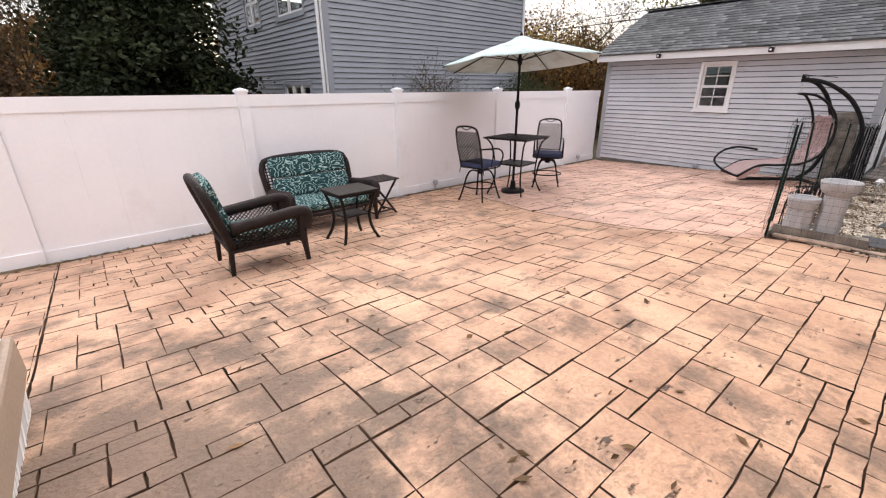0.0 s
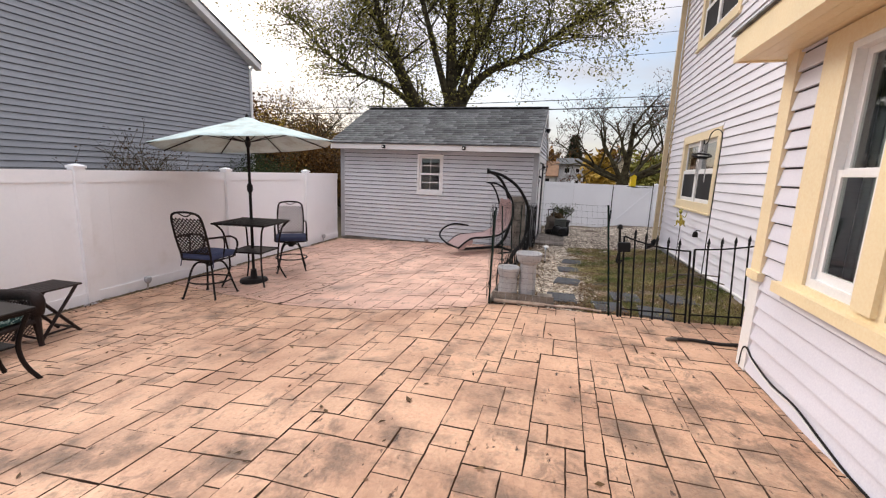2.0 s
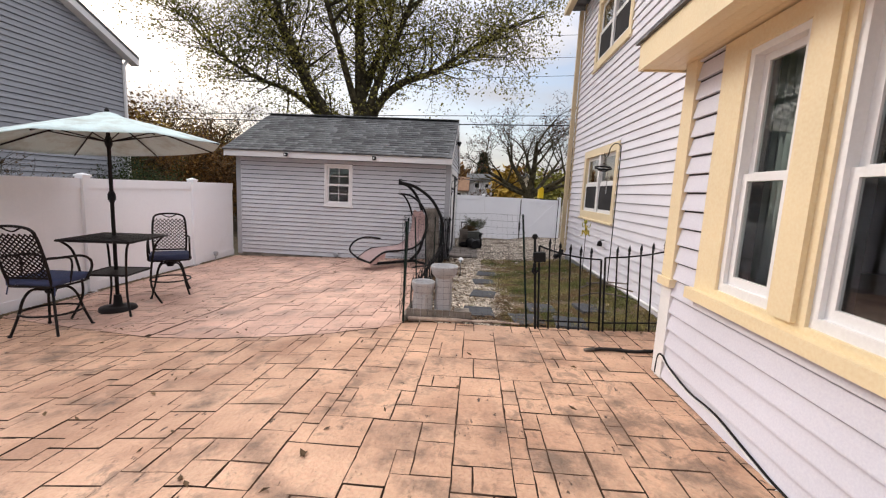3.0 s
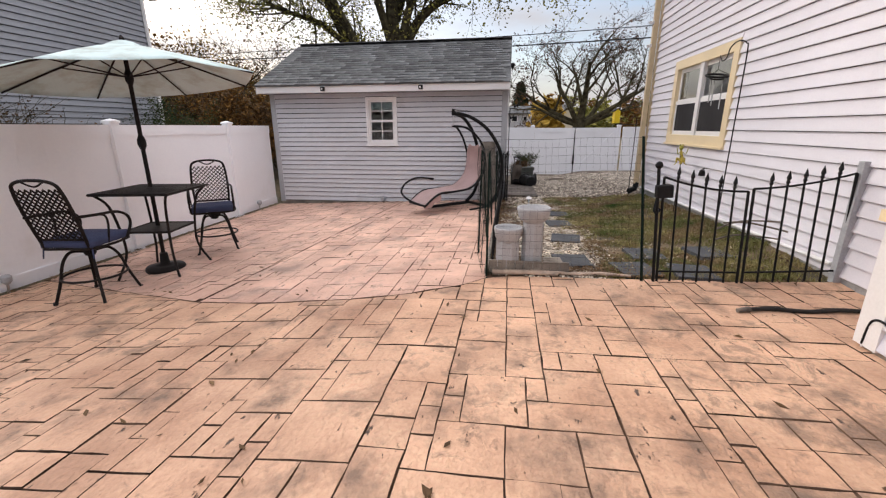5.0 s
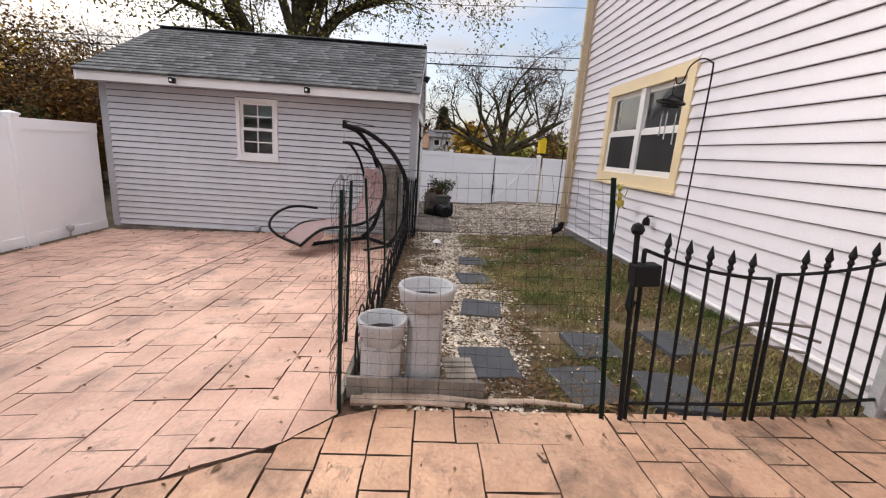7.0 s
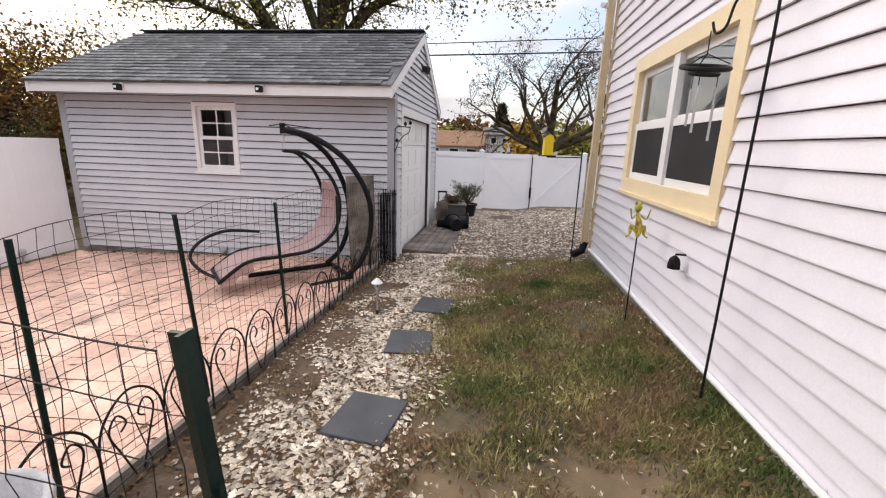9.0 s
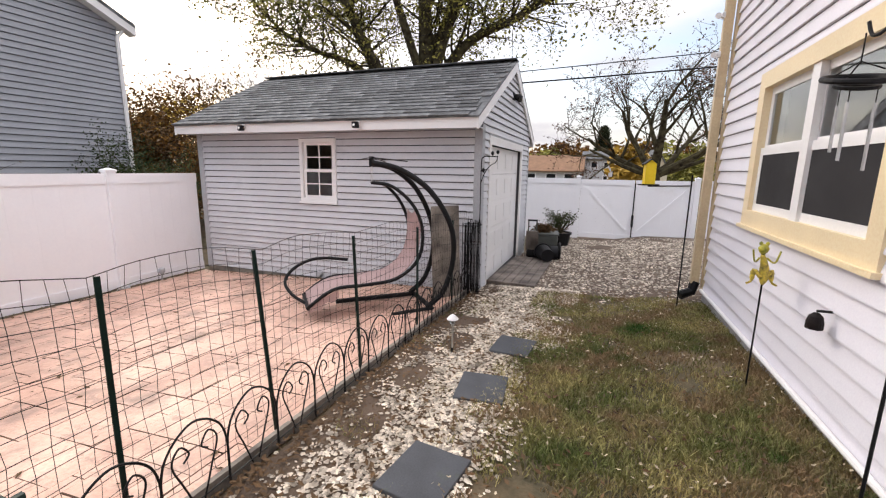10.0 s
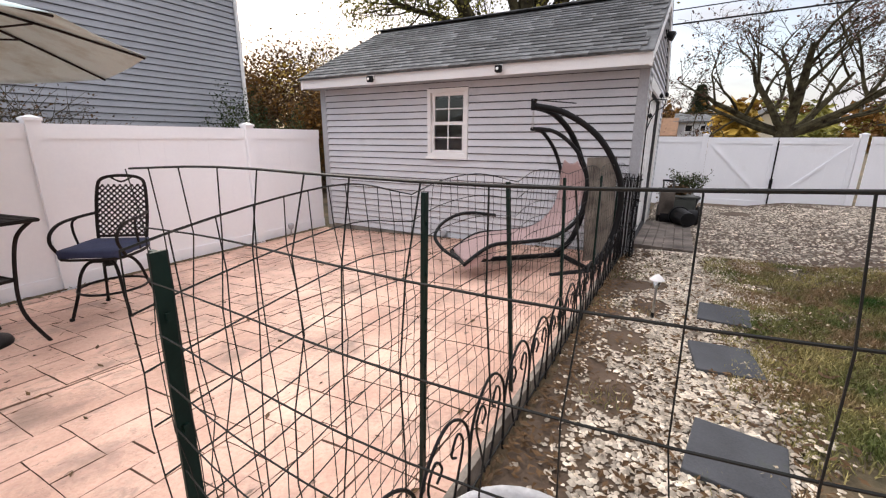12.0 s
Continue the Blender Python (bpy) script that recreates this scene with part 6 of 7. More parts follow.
for y in (-0.34, 0.3):
    wheel = part("wheel", lathe(bmesh.new(), [(0.03, -0.02), (0.16, -0.022), (0.175, 0.0), (0.16, 0.022), (0.03, 0.02)], 22, m=Matrix.Translation((0.05, y, 0.17)) @ Matrix.Rotation(radians(90), 4, "X")), RUBBER, reel)
    part("hub", lathe(bmesh.new(), [(0.003, -0.03), (0.04, -0.028), (0.04, 0.028), (0.003, 0.03)], 12, m=Matrix.Translation((0.05, y, 0.17)) @ Matrix.Rotation(radians(90), 4, "X")), REEL_GREY, wheel)
for y in (0.14, 0.3):
    part("handle_bar", tubed(curve_points([(-0.05, y, 0.2), (-0.12, y, 0.45), (-0.2, y, 0.7), (-0.16, y, 0.8)], 4), 0.014, 7), REEL_GREY, reel)
part("handle_grip", tubed([(-0.16, 0.12, 0.8), (-0.16, 0.32, 0.8)], 0.018, 8), BLACK, reel)
part("back_panel", boxed((-0.2, 0.1, 0.2), (-0.16, 0.34, 0.62), 0.01, Matrix.Rotation(radians(-6), 4, "Y")), OLD_PLANK, reel)
tub = thing("fallen_pot", pose(13.4, 0.28, ground_z(13.4, 0.28) + 0.165, 0, 90, 20), "black plastic pot lying on its side", "plant pot")
part("shell", lathe(bmesh.new(), [(0.12, 0), (0.15, 0.4), (0.17, 0.4), (0.17, 0.45), (0.14, 0.45), (0.13, 0.4)], 20), BLACK, tub)


# ---- low bench box with a lattice skirt ----
bench = thing("bench_box", pose(0, 0, 0), "tan low bench box with a white lattice skirt", "bench box")
TAN = material("tan_painted_wood", (0.34, 0.26, 0.20), 0.6, 0.08, 3, 60, 0.1)
part("panel", boxed((-0.79, 0.5, 0.46), (0.05, 2.52, 0.66), 0.02), TAN, bench)
part("top_board", boxed((-0.81, 0.5, 0.664), (0.02, 2.48, 0.684), 0.006), WHITE, bench)
for z0, z1, y0, y1 in ((0.31, 0.33, 0.9, 2.46), (0.435, 0.46, 0.5, 2.46)):
    part("skirt_rail", boxed((0.0, y0, z0), (0.02, y1, z1)), WHITE, bench)
lattice("lattice_skirt", (0.012, 0.5, 0.34), (0, 1, 0), (0, 0, 1), 1.96, 0.11, 0.05, 0.02, WHITE, bench)
part("core", boxed((-0.77, 0.55, 0.28), (-0.03, 2.41, 0.46)), WEATHERED, bench)


# ---- trees ----
def grow(rng, bm, tips, p, d, length, radius, depth, spread, rise, kids, bend=0.18):
    """One limb with its side limbs; the ends of twigs go into tips."""
    n = 5 if depth > 1 else 4
    pts, rad = [Vector(p)], [radius]
    d = Vector(d).normalized()
    for i in range(n):
        d = (d + Vector((rng.gauss(0, bend), rng.gauss(0, bend), rng.gauss(0, bend * 0.6) + rise)) * 0.5).normalized()
        pts.append(pts[-1] + d * length / n)
        rad.append(radius * (1 - 0.62 * (i + 1) / n))
    tube(bm, pts, rad, 7 if depth > 2 else (5 if depth > 1 else 3), cap=False)
    if depth <= 1:
        tips.extend(pts[1:])
    if depth <= 0:
        return
    for k in range(kids):
        f = 0.3 + 0.7 * (k + rng.random()) / kids
        i = min(n - 1, int(f * n))
        q = pts[i].lerp(pts[i + 1], f * n - i)
        side = Vector((rng.gauss(0, 1), rng.gauss(0, 1), rng.gauss(0, 0.5))).normalized()
        nd = (d * (1 - spread) + side * spread + Vector((0, 0, rise))).normalized()
        grow(rng, bm, tips, q, nd, length * rng.uniform(0.5, 0.72), max(rad[i] * rng.uniform(0.45, 0.65), 0.006), depth - 1, spread, rise, kids, bend)


def leaf_mesh(rng, tips, per_tip, size, scatter, droop=0.3):
    """Many small folded leaves round the twig ends."""
    verts, faces = [], []
    for p in tips:
        for _ in range(per_tip if per_tip >= 1 else (1 if rng.random() < per_tip else 0)):
            c = p + Vector((rng.gauss(0, scatter), rng.gauss(0, scatter), rng.gauss(0, scatter * 0.8)))
            a = Vector((rng.gauss(0, 1), rng.gauss(0, 1), rng.gauss(0, 0.6) - droop)).normalized()
            b = a.orthogonal().normalized()
            b = (Matrix.Rotation(rng.uniform(0, 6.28), 3, a) @ b)
            s = size * rng.uniform(0.6, 1.3)
            up = a.cross(b) * s * 0.15
            k = len(verts)
            verts += [c, c + a * s * 0.5 + b * s * 0.32 + up, c + a * s, c + a * s * 0.5 - b * s * 0.32 + up]
            faces += [(k, k + 1, k + 2), (k, k + 2, k + 3)]
    return ([tuple(v) for v in verts], [], faces)


def tree(name, at, stems, seed, leaf, per_tip, size, scatter, label, depth=4, spread=0.55, rise=0.06, kids=4, bend=0.18, category="tree"):
    """stems: (lean x, lean y, length, radius)."""
    rng = random.Random(seed)
    t = thing(name, pose(*at), label, category)
    bm, tips = bmesh.new(), []
    for lx, ly, length, radius in stems:
        grow(rng, bm, tips, (lx * 0.15, ly * 0.15, -0.2), (lx, ly, 1), length, radius, depth, spread, rise, kids, bend)
    part("trunk", bm, BARK, t)
    if leaf is not None:
        part("crown", leaf_mesh(rng, tips, per_tip, size, scatter), leaf, t)
    return t


def big_tree():
    """The tall tree behind the shed: a main stem and limbs that fork low and spread wide."""
    rng = random.Random(21)
    t = thing("tall_tree", pose(20.5, 5.85, -0.3), "tall spreading tree with sparse olive autumn leaves", "tree")
    bm, tips = bmesh.new(), []
    limbs = [
        ([(0, 0, 0), (0, 0.05, 3.0), (0, -0.05, 6.0), (0.1, 0.1, 9.0), (0, 0, 12.0), (0, 0.3, 14.5)], 0.42),
        ([(0, 0.1, 2.4), (0.2, 1.2, 4.0), (0.3, 2.6, 5.6), (0.5, 4.0, 7.9), (0.8, 5.6, 10.2), (1.0, 6.8, 12.0)], 0.27),
        ([(0, 0.2, 3.0), (-0.4, 1.7, 5.2), (-0.8, 3.4, 8.0), (-1.0, 4.4, 10.5), (-1.0, 5.0, 13.0)], 0.22),
        ([(0, -0.1, 3.4), (0.2, -0.8, 5.4), (0.4, -2.0, 6.6), (0.6, -4.0, 7.3), (0.6, -6.0, 8.4), (0.5, -8.0, 9.3)], 0.25),
        ([(0, -0.1, 4.2), (-0.3, -1.0, 6.4), (-0.5, -2.4, 9.0), (-0.6, -3.4, 11.5), (-0.6, -4.0, 13.5)], 0.2),
        ([(0, 0, 5.0), (-1.2, 0.6, 7.5), (-2.2, 1.2, 10.0), (-2.8, 1.5, 12.5)], 0.18),
        ([(0, 0, 5.5), (1.2, -0.6, 8.0), (2.0, -1.2, 10.5), (2.4, -1.5, 13.0)], 0.18),
        ([(0.2, 1.6, 4.6), (0.0, 3.6, 6.0), (-0.2, 5.6, 6.6), (-0.3, 7.6, 7.6), (-0.2, 9.4, 9.0)], 0.15),
    ]
    for pts, r in limbs:
        line = curve_points([(x, y * 0.84, z) for x, y, z in pts], 5)
        tube(bm, line, [max(0.03, r * (1 - 0.85 * i / (len(line) - 1))) for i in range(len(line))], 9, cap=False)
        for i in range(6, len(line)):
            f = i / (len(line) - 1)
            if line[i].z < 4.2:
                continue
            for _ in range(3 if f > 0.5 else 2):
                d = (line[i] - line[i - 1]).normalized()
                side = Vector((rng.gauss(0, 1), rng.gauss(0, 1), rng.gauss(0.1, 0.6))).normalized()
                grow(rng, bm, tips, line[i], d * 0.5 + side * 0.8, rng.uniform(1.4, 2.6), 0.05 * (1.2 - 0.6 * f), 2, 0.6, 0.03, 4, 0.25)
    part("trunk", bm, BARK, t)
    part("crown", leaf_mesh(rng, tips, 2, 0.12, 0.3), LEAF_OLIVE, t)
    return t


big_tree()


def round_tree():
    """A short thick trunk that forks low into wide, rising limbs, almost bare."""
    rng = random.Random(5)
    t = thing("round_tree", pose(24.0, -2.5, -0.3), "dark nearly bare round-headed tree beyond the gate", "tree")
    bm, tips = bmesh.new(), []
    tube(bm, [(0, 0, -0.3), (0.02, 0.0, 0.9), (0, 0.05, 1.9), (0.05, 0.05, 2.3)], [0.42, 0.31, 0.29, 0.2], 9)
    for x, y, z, length, radius in ((0, 0.1, 1.0, 2.9, 0.2), (0.5, 1.1, 0.7, 3.1, 0.16), (-0.4, -1.1, 0.65, 3.1, 0.16), (0.3, -0.8, 1.0, 2.9, 0.14), (-0.5, 0.8, 1.0, 2.8, 0.14), (0.2, 1.5, 0.35, 2.6, 0.11), (0.1, -1.5, 0.35, 2.6, 0.11)):
        grow(rng, bm, tips, (0, y * 0.08, 1.9), (x, y, z), length, radius, 4, 0.52, 0.05, 4, 0.26)
    part("trunk", bm, BARK, t)
    part("crown", leaf_mesh(rng, tips, 0.35, 0.1, 0.1), LEAF_PURPLE, t)


round_tree()
for i, (x, y, h, leaf, n, s) in enumerate(((16.3, 14.2, 3.3, LEAF_RUST, 3, 31), (18.5, 13.2, 3.2, LEAF_GOLD, 2, 32), (21.5, 14.5, 3.2, LEAF_RUST, 2, 33), (24.5, 16.0, 2.8, LEAF_RUST, 2, 34), (28.0, 14.0, 2.8, LEAF_GOLD, 1, 35), (15.0, 17.5, 2.8, LEAF_RUST, 2, 36))):
    tree("rust_tree", (x, y, -0.4), [(0.1, 0.2, h, 0.14), (0.5, -0.3, h * 0.9, 0.1), (-0.5, 0.2, h * 0.85, 0.1)], s, leaf, n * 3, 0.12, 0.3, "autumn tree with rust and gold leaves behind the fence" if leaf is not LEAF_GOLD else "autumn tree with golden leaves behind the fence", depth=3, spread=0.55, rise=0.05, kids=5)
for x, y, h, s in ((17.5, 11.2, 3.6, 41), (20.0, 11.0, 3.8, 42), (14.5, 15.5, 3.4, 43), (23.0, 10.5, 3.6, 44), (18.3, 18.0, 4.2, 45)):
    tree("bare_tree", (x, y, -0.4), [(0.1, 0.1, h, 0.12), (0.35, -0.25, h * 0.8, 0.08), (-0.4, 0.3, h * 0.8, 0.08)], s, LEAF_DRY, 0.4 if s % 2 else 0.15, 0.1, 0.25, "bare grey-brown autumn tree behind the fence", depth=4, spread=0.5, rise=0.07, kids=4, bend=0.25)
for x, y, h, s in ((-3.0, 16, 4.0, 51), (-1.2, 18, 4.4, 52), (0.6, 17, 4.2, 53), (-5.5, 15, 4.0, 54), (1.8, 20, 4.6, 55), (-8.0, 18, 4.2, 56)):
    tree("bare_tree", (x, y, -0.4), [(0.1, 0.1, h, 0.1), (0.3, -0.3, h * 0.8, 0.07), (-0.4, 0.3, h * 0.8, 0.07)], s, LEAF_DRY, 0.5, 0.1, 0.3, "bare grey-brown autumn tree behind the fence", depth=4, spread=0.45, rise=0.09, kids=4, bend=0.2)


def conifer(at, height, radius, seed, label):
    """A dense dark evergreen: tiers of drooping boughs with needle sprays."""
    rng = random.Random(seed)
    t = thing("evergreen_tree", pose(*at), label, "evergreen tree")
    bm, tips = bmesh.new(), []
    tube(bm, [(0, 0, -0.3), (0.05, 0, height * 0.5), (0, 0.05, height)], [0.2, 0.12, 0.02], 8)
    z = 0.5
    while z < height - 0.2:
        f = 1 - (z / height) ** 1.6
        for k in range(9):
            a = rng.uniform(0, math.tau)
            r = radius * f * rng.uniform(0.6, 1.1) + 0.15
            pts = [Vector((0, 0, z)), Vector((r * 0.5 * math.cos(a), r * 0.5 * math.sin(a), z + 0.12)), Vector((r * math.cos(a), r * math.sin(a), z - 0.05 + rng.uniform(-0.2, 0.15)))]
            tube(bm, pts, [0.03, 0.02, 0.006], 4, cap=False)
            for j in range(9):
                u = 0.25 + 0.75 * j / 8
                p = pts[0].lerp(pts[1], min(1, u * 2)) if u < 0.5 else pts[1].lerp(pts[2], u * 2 - 1)
                tips.append(p)
        z += 0.24
    part("trunk", bm, BARK, t)
    part("crown", leaf_mesh(rng, tips, 22, 0.15, 0.2, 0.2), LEAF_DARK, t)
    return t


conifer((2.5, 13.4, -0.4), 7.5, 2.3, 61, "dense dark evergreen tree in the neighbouring yard")
conifer((1.5, 14.8, -0.4), 5.6, 1.4, 62, "dark evergreen tree behind the white fence")
conifer((66, -0.5, -1.0), 8.4, 1.9, 63, "dark distant evergreen behind the rear gate")


def bush(at, r, h, seed, leaf, label, count=700, size=0.09):
    rng = random.Random(seed)
    t = thing("shrub", pose(*at), label, "shrub")
    bm, tips = bmesh.new(), []
    for k in range(9):
        a = rng.uniform(0, math.tau)
        grow(rng, bm, tips, (0, 0, 0), (math.cos(a) * r * 0.7, math.sin(a) * r * 0.7, h), h * rng.uniform(0.6, 0.95), 0.02, 2, 0.5, 0.05, 4, 0.25)
    part("trunk", bm, BARK, t)
    per = max(1, count // max(1, len(tips)))
    part("crown", leaf_mesh(rng, tips, per, size, r * 0.12), leaf, t)
    return t


for x, y, r, h, s in ((11.4, 9.2, 0.8, 1.75, 72), (12.4, 9.4, 0.9, 1.9, 74)):
    bush((x, y, -0.3), r, h, s, LEAF_GREEN, "dark green shrub in front of the neighbouring house", 9000, 0.055)
for x, y, r, h, s in ((7.6, 9.4, 0.4, 1.95, 75), (8.4, 9.3, 0.4, 1.8, 76)):
    bush((x, y, -0.3), r, h, s, LEAF_DRY, "thin dry weed stems behind the fence", 90, 0.05)
for x, y, r, h, s in ((14.8, 9.6, 1.3, 2.4, 77), (17.0, 9.4, 1.4, 2.6, 78), (19.5, 9.5, 1.4, 2.4, 79), (22.5, 9.5, 1.4, 2.6, 80), (16.0, 11.0, 1.4, 3.0, 84), (20.6, 12.6, 1.6, 3.2, 85), (-2.0, 12.5, 1.4, 2.2, 86), (-4.5, 12.5, 1.5, 2.2, 90), (-0.6, 14.5, 1.5, 2.3, 88)):
    bush((x, y, -0.4), r, h, s, LEAF_RUST if s % 2 else LEAF_DRY, "tangled rust-brown autumn thicket behind the fence", 7500, 0.10)
bush((14.38, 0.48, ground_z(14.4, 0.48) + 0.46), 0.3, 0.22, 87, LEAF_DRY, "dry stems and weeds in the grey tub", 220, 0.05)
bush((15.1, 0.5, ground_z(15.1, 0.5) + 0.28), 0.24, 0.2, 81, LEAF_DRY, "dry trailing plant in a black pot", 160, 0.045)
bush((16.3, 0.3, ground_z(16.3, 0.3) + 0.3), 0.3, 0.5, 82, LEAF_GREEN, "leaning leggy green plant in a black pot", 110, 0.05)
bush((16.9, 0.5, ground_z(16.9, 0.5)), 0.45, 0.42, 83, LEAF_DRY, "dry tangled plants by the rear fence", 700, 0.06)

# ---- distance ----


def far_house(x, y0, y1, z_eave, z_ridge, wall, roof, label, windows):
    """A house across the way, ridge along y."""
    t = thing("distant_house", pose(0, 0, 0), label, "house", kind="structure")
    f = Face((x, 0, 0), (0, 1, 0), (-1, 0, 0))
    part("wall", f.box(bmesh.new(), y0, y1, -7, 0, -1.2, z_eave), wall, t)
    bm = bmesh.new()
    f.prism(bm, [(0.4, z_eave - 0.1), (0.4, z_eave), (-3.5, z_ridge), (-7.4, z_eave), (-7.4, z_eave - 0.1)], y0 - 0.3, y1 + 0.3)
    part("roof", bm, roof, t)
    for a, b, c, d in windows:
        bm = bmesh.new()
        f.box(bm, a, b, 0.0, 0.06, c, d)
        w = part("window", bm, WHITE, t)
        part("pane", f.box(bmesh.new(), a + 0.1, b - 0.1, 0.061, 0.07, c + 0.1, d - 0.1), BLACK, w)
    return t


ROOF_BROWN = material("brown_shingle", (0.20, 0.11, 0.06), 0.9, 0.2, 2, 30, 0.2)
PALE_WALL = material("pale_wall_paint", (0.55, 0.55, 0.56), 0.7, 0.08, 1, 20, 0.05)
CREAM_WALL = material("cream_wall_paint", (0.62, 0.55, 0.40), 0.7, 0.08, 1, 20, 0.05)
far_house(55, 1.6, 11.0, 1.75, 3.6, PALE_WALL, ROOF_BROWN, "low distant house with a brown roof", [(2.2, 3.4, 0.7, 1.5), (4.2, 5.4, 0.7, 1.5), (6.5, 7.7, 0.7, 1.5)])
far_house(58, -1.75, 1.5, 3.2, 4.2, PALE_WALL, SHINGLE, "distant two-storey pale grey house", [(-1.3, -0.7, 2.15, 2.85), (-0.1, 0.7, 2.1, 2.9), (-1.3, -0.7, 0.5, 1.3)])
gab = thing("distant_house", pose(0, 0, 0), "distant cream gabled house", "house", kind="structure")
bm = bmesh.new()
prof = ((-4.7, -1.2), (-7.0, -1.2), (-7.0, 2.0), (-5.85, 4.1), (-4.7, 2.0))
a = [bm.verts.new((55, y, z)) for y, z in prof]
b = [bm.verts.new((62, y, z)) for y, z in prof]
bm.faces.new(a)
bm.faces.new(b[::-1])
for i in range(5):
    bm.faces.new((a[i], b[i], b[(i + 1) % 5], a[(i + 1) % 5]))
part("wall", bm, CREAM_WALL, gab)
for s in (-1, 1):
    bm = bmesh.new()
    v = [bm.verts.new((x, y, z)) for x in (54.7, 62.3) for y, z in ((-5.85, 4.15), (-5.85 + s * 1.35, 1.75), (-5.85 + s * 1.35, 1.9), (-5.85, 4.3))]
    for q in ((0, 1, 2, 3), (4, 7, 6, 5), (0, 4, 5, 1), (1, 5, 6, 2), (2, 6, 7, 3), (3, 7, 4, 0)):
        bm.faces.new([v[i] for i in q])
    part("roof", bm, SHINGLE, gab)


def wood(name, centre, span, height, count, seed, leaf, label):
    """A far belt of trees, too many to count."""
    rng = random.Random(seed)
    tips = []
    for _ in range(count):
        x, y = rng.uniform(*centre[0]), rng.uniform(*centre[1])
        h, r = height * rng.uniform(0.6, 1.1), span * rng.uniform(0.7, 1.3)
        for _ in range(110):
            a, f = rng.uniform(0, math.tau), rng.random()
            q = r * math.sqrt(rng.random()) * (1 - 0.6 * f * f)
            tips.append(Vector((x + q * math.cos(a), y + q * math.sin(a), -1 + h * (0.1 + 0.9 * f))))
    tagged(part(name, leaf_mesh(rng, tips, 3, 0.75, 0.3), leaf), label, "woods", "", "stuff")


wood("far_woods", ((66, 90), (-34, 40)), 3.0, 6.6, 60, 90, LEAF_RUST, "far belt of rust-brown autumn trees")
wood("far_green_woods", ((64, 80), (-20, 30)), 2.4, 6.4, 22, 91, LEAF_OLIVE, "far olive-green trees among the autumn woods")
wood("gold_willow", ((47, 49), (-3.6, -2.4)), 1.2, 5.6, 5, 92, LEAF_GOLD, "distant golden weeping tree")
wood("side_woods", ((-40, 40), (34, 50)), 3.0, 7.5, 50, 93, LEAF_RUST, "far brown woods beyond the white fence")
for y0, z0, y1, z1, r in ((30, 4.2, -30, 5.6, 0.022), (30, 4.3, -30, 6.2, 0.014), (30, 5.3, -30, 8.2, 0.008), (30, 6.0, -30, 8.9, 0.008), (30, 7.0, -30, 9.6, 0.008)):
    c = thing("power_line", pose(0, 0, 0), "black overhead power line beyond the shed", "power line", "power lines")
    pts = [(19.0, y0 + (y1 - y0) * i / 20, z0 + (z1 - z0) * i / 20 - 0.5 * math.sin(math.pi * i / 20)) for i in range(21)]
    part("cable", tubed(pts, r, 5), BLACK, c)


# ---- gravel, grass and litter ----
def scatter_stones(name, spots, mat, label, seed, size):
    rng = random.Random(seed)
    verts, faces = [], []
    for x, y, z in spots:
        s = size * rng.uniform(0.55, 1.5)
        a = rng.uniform(0, math.tau)
        c, n = math.cos(a), math.sin(a)
        k = len(verts)
        fx, fy, fz = rng.uniform(0.8, 1.4), rng.uniform(0.6, 1.0), rng.uniform(0.35, 0.7)
        for px, py, pz in ((1, 0.2, 0.1), (0.3, 1, -0.1), (-0.9, 0.5, 0.1), (-0.7, -0.8, -0.1), (0.6, -0.9, 0.1), (0.1, 0.1, 1), (-0.1, 0, -0.6)):
            qx, qy = px * fx * s, py * fy * s
            verts.append((x + qx * c - qy * n, y + qx * n + qy * c, z + pz * fz * s))
        for i in range(5):
            faces.append((k + i, k + (i + 1) % 5, k + 5))
            faces.append((k + (i + 1) % 5, k + i, k + 6))
    return tagged(part(name, (verts, [], faces), mat), label, "gravel", "", "stuff")


rng = random.Random(101)
spots, dim = [], []
BARE = ((7.42, 0.67), (8.11, 0.66), (8.94, 0.58))
while len(spots) < 17000:
    x, y = rng.uniform(5.55, 11.4), rng.uniform(-0.4, 1.0)
    f = noise.noise(Vector((x * 1.3, y * 1.8, 3.0)))
    mid = 0.38 - 0.03 * (x - 6)
    w = 0.38 + 0.05 * (x - 6)
    bare = noise.noise(Vector((x * 2.6, y * 3.2, 11.0))) + 0.5 * noise.noise(Vector((x * 7, y * 7, 2.0)))
    if f > -0.42 and bare > -0.42 - 0.5 * max(0, 0.35 - abs(y - mid)) - 0.25 * rng.random() and rng.random() < math.exp(-1.1 * ((y - mid) / (w * (1 + 0.4 * f))) ** 4):
        if any(math.hypot((x - u) / 0.22, (y - v) / 0.13) < 1 + 0.3 * f for u, v in BARE) and rng.random() < 0.93:
            continue
        if x > 6.0 or rng.random() < 0.45:
            spots.append((x, y, ground_z(x, y) + 0.004))
scatter_stones("pale_gravel", spots, PEBBLE, "pale cream pebbles along the stepping slabs", 102, 0.0125)
while len(dim) < 13000:
    x, y = rng.uniform(10.6, 18.0), rng.uniform(-3.5, 0.95)
    if x < 11.4 and y < -0.3 and rng.random() < 0.7:
        continue
    if noise.noise(Vector((x * 0.8, y * 0.8, 7.0))) > -0.3 - 0.04 * (17 - x) and x < 17.2 + rng.random():
        dim.append((x, y, ground_z(x, y) + 0.002))
scatter_stones("grey_gravel", dim, GREY_PEBBLE, "thin grey-brown gravel before the rear gate", 103, 0.017)


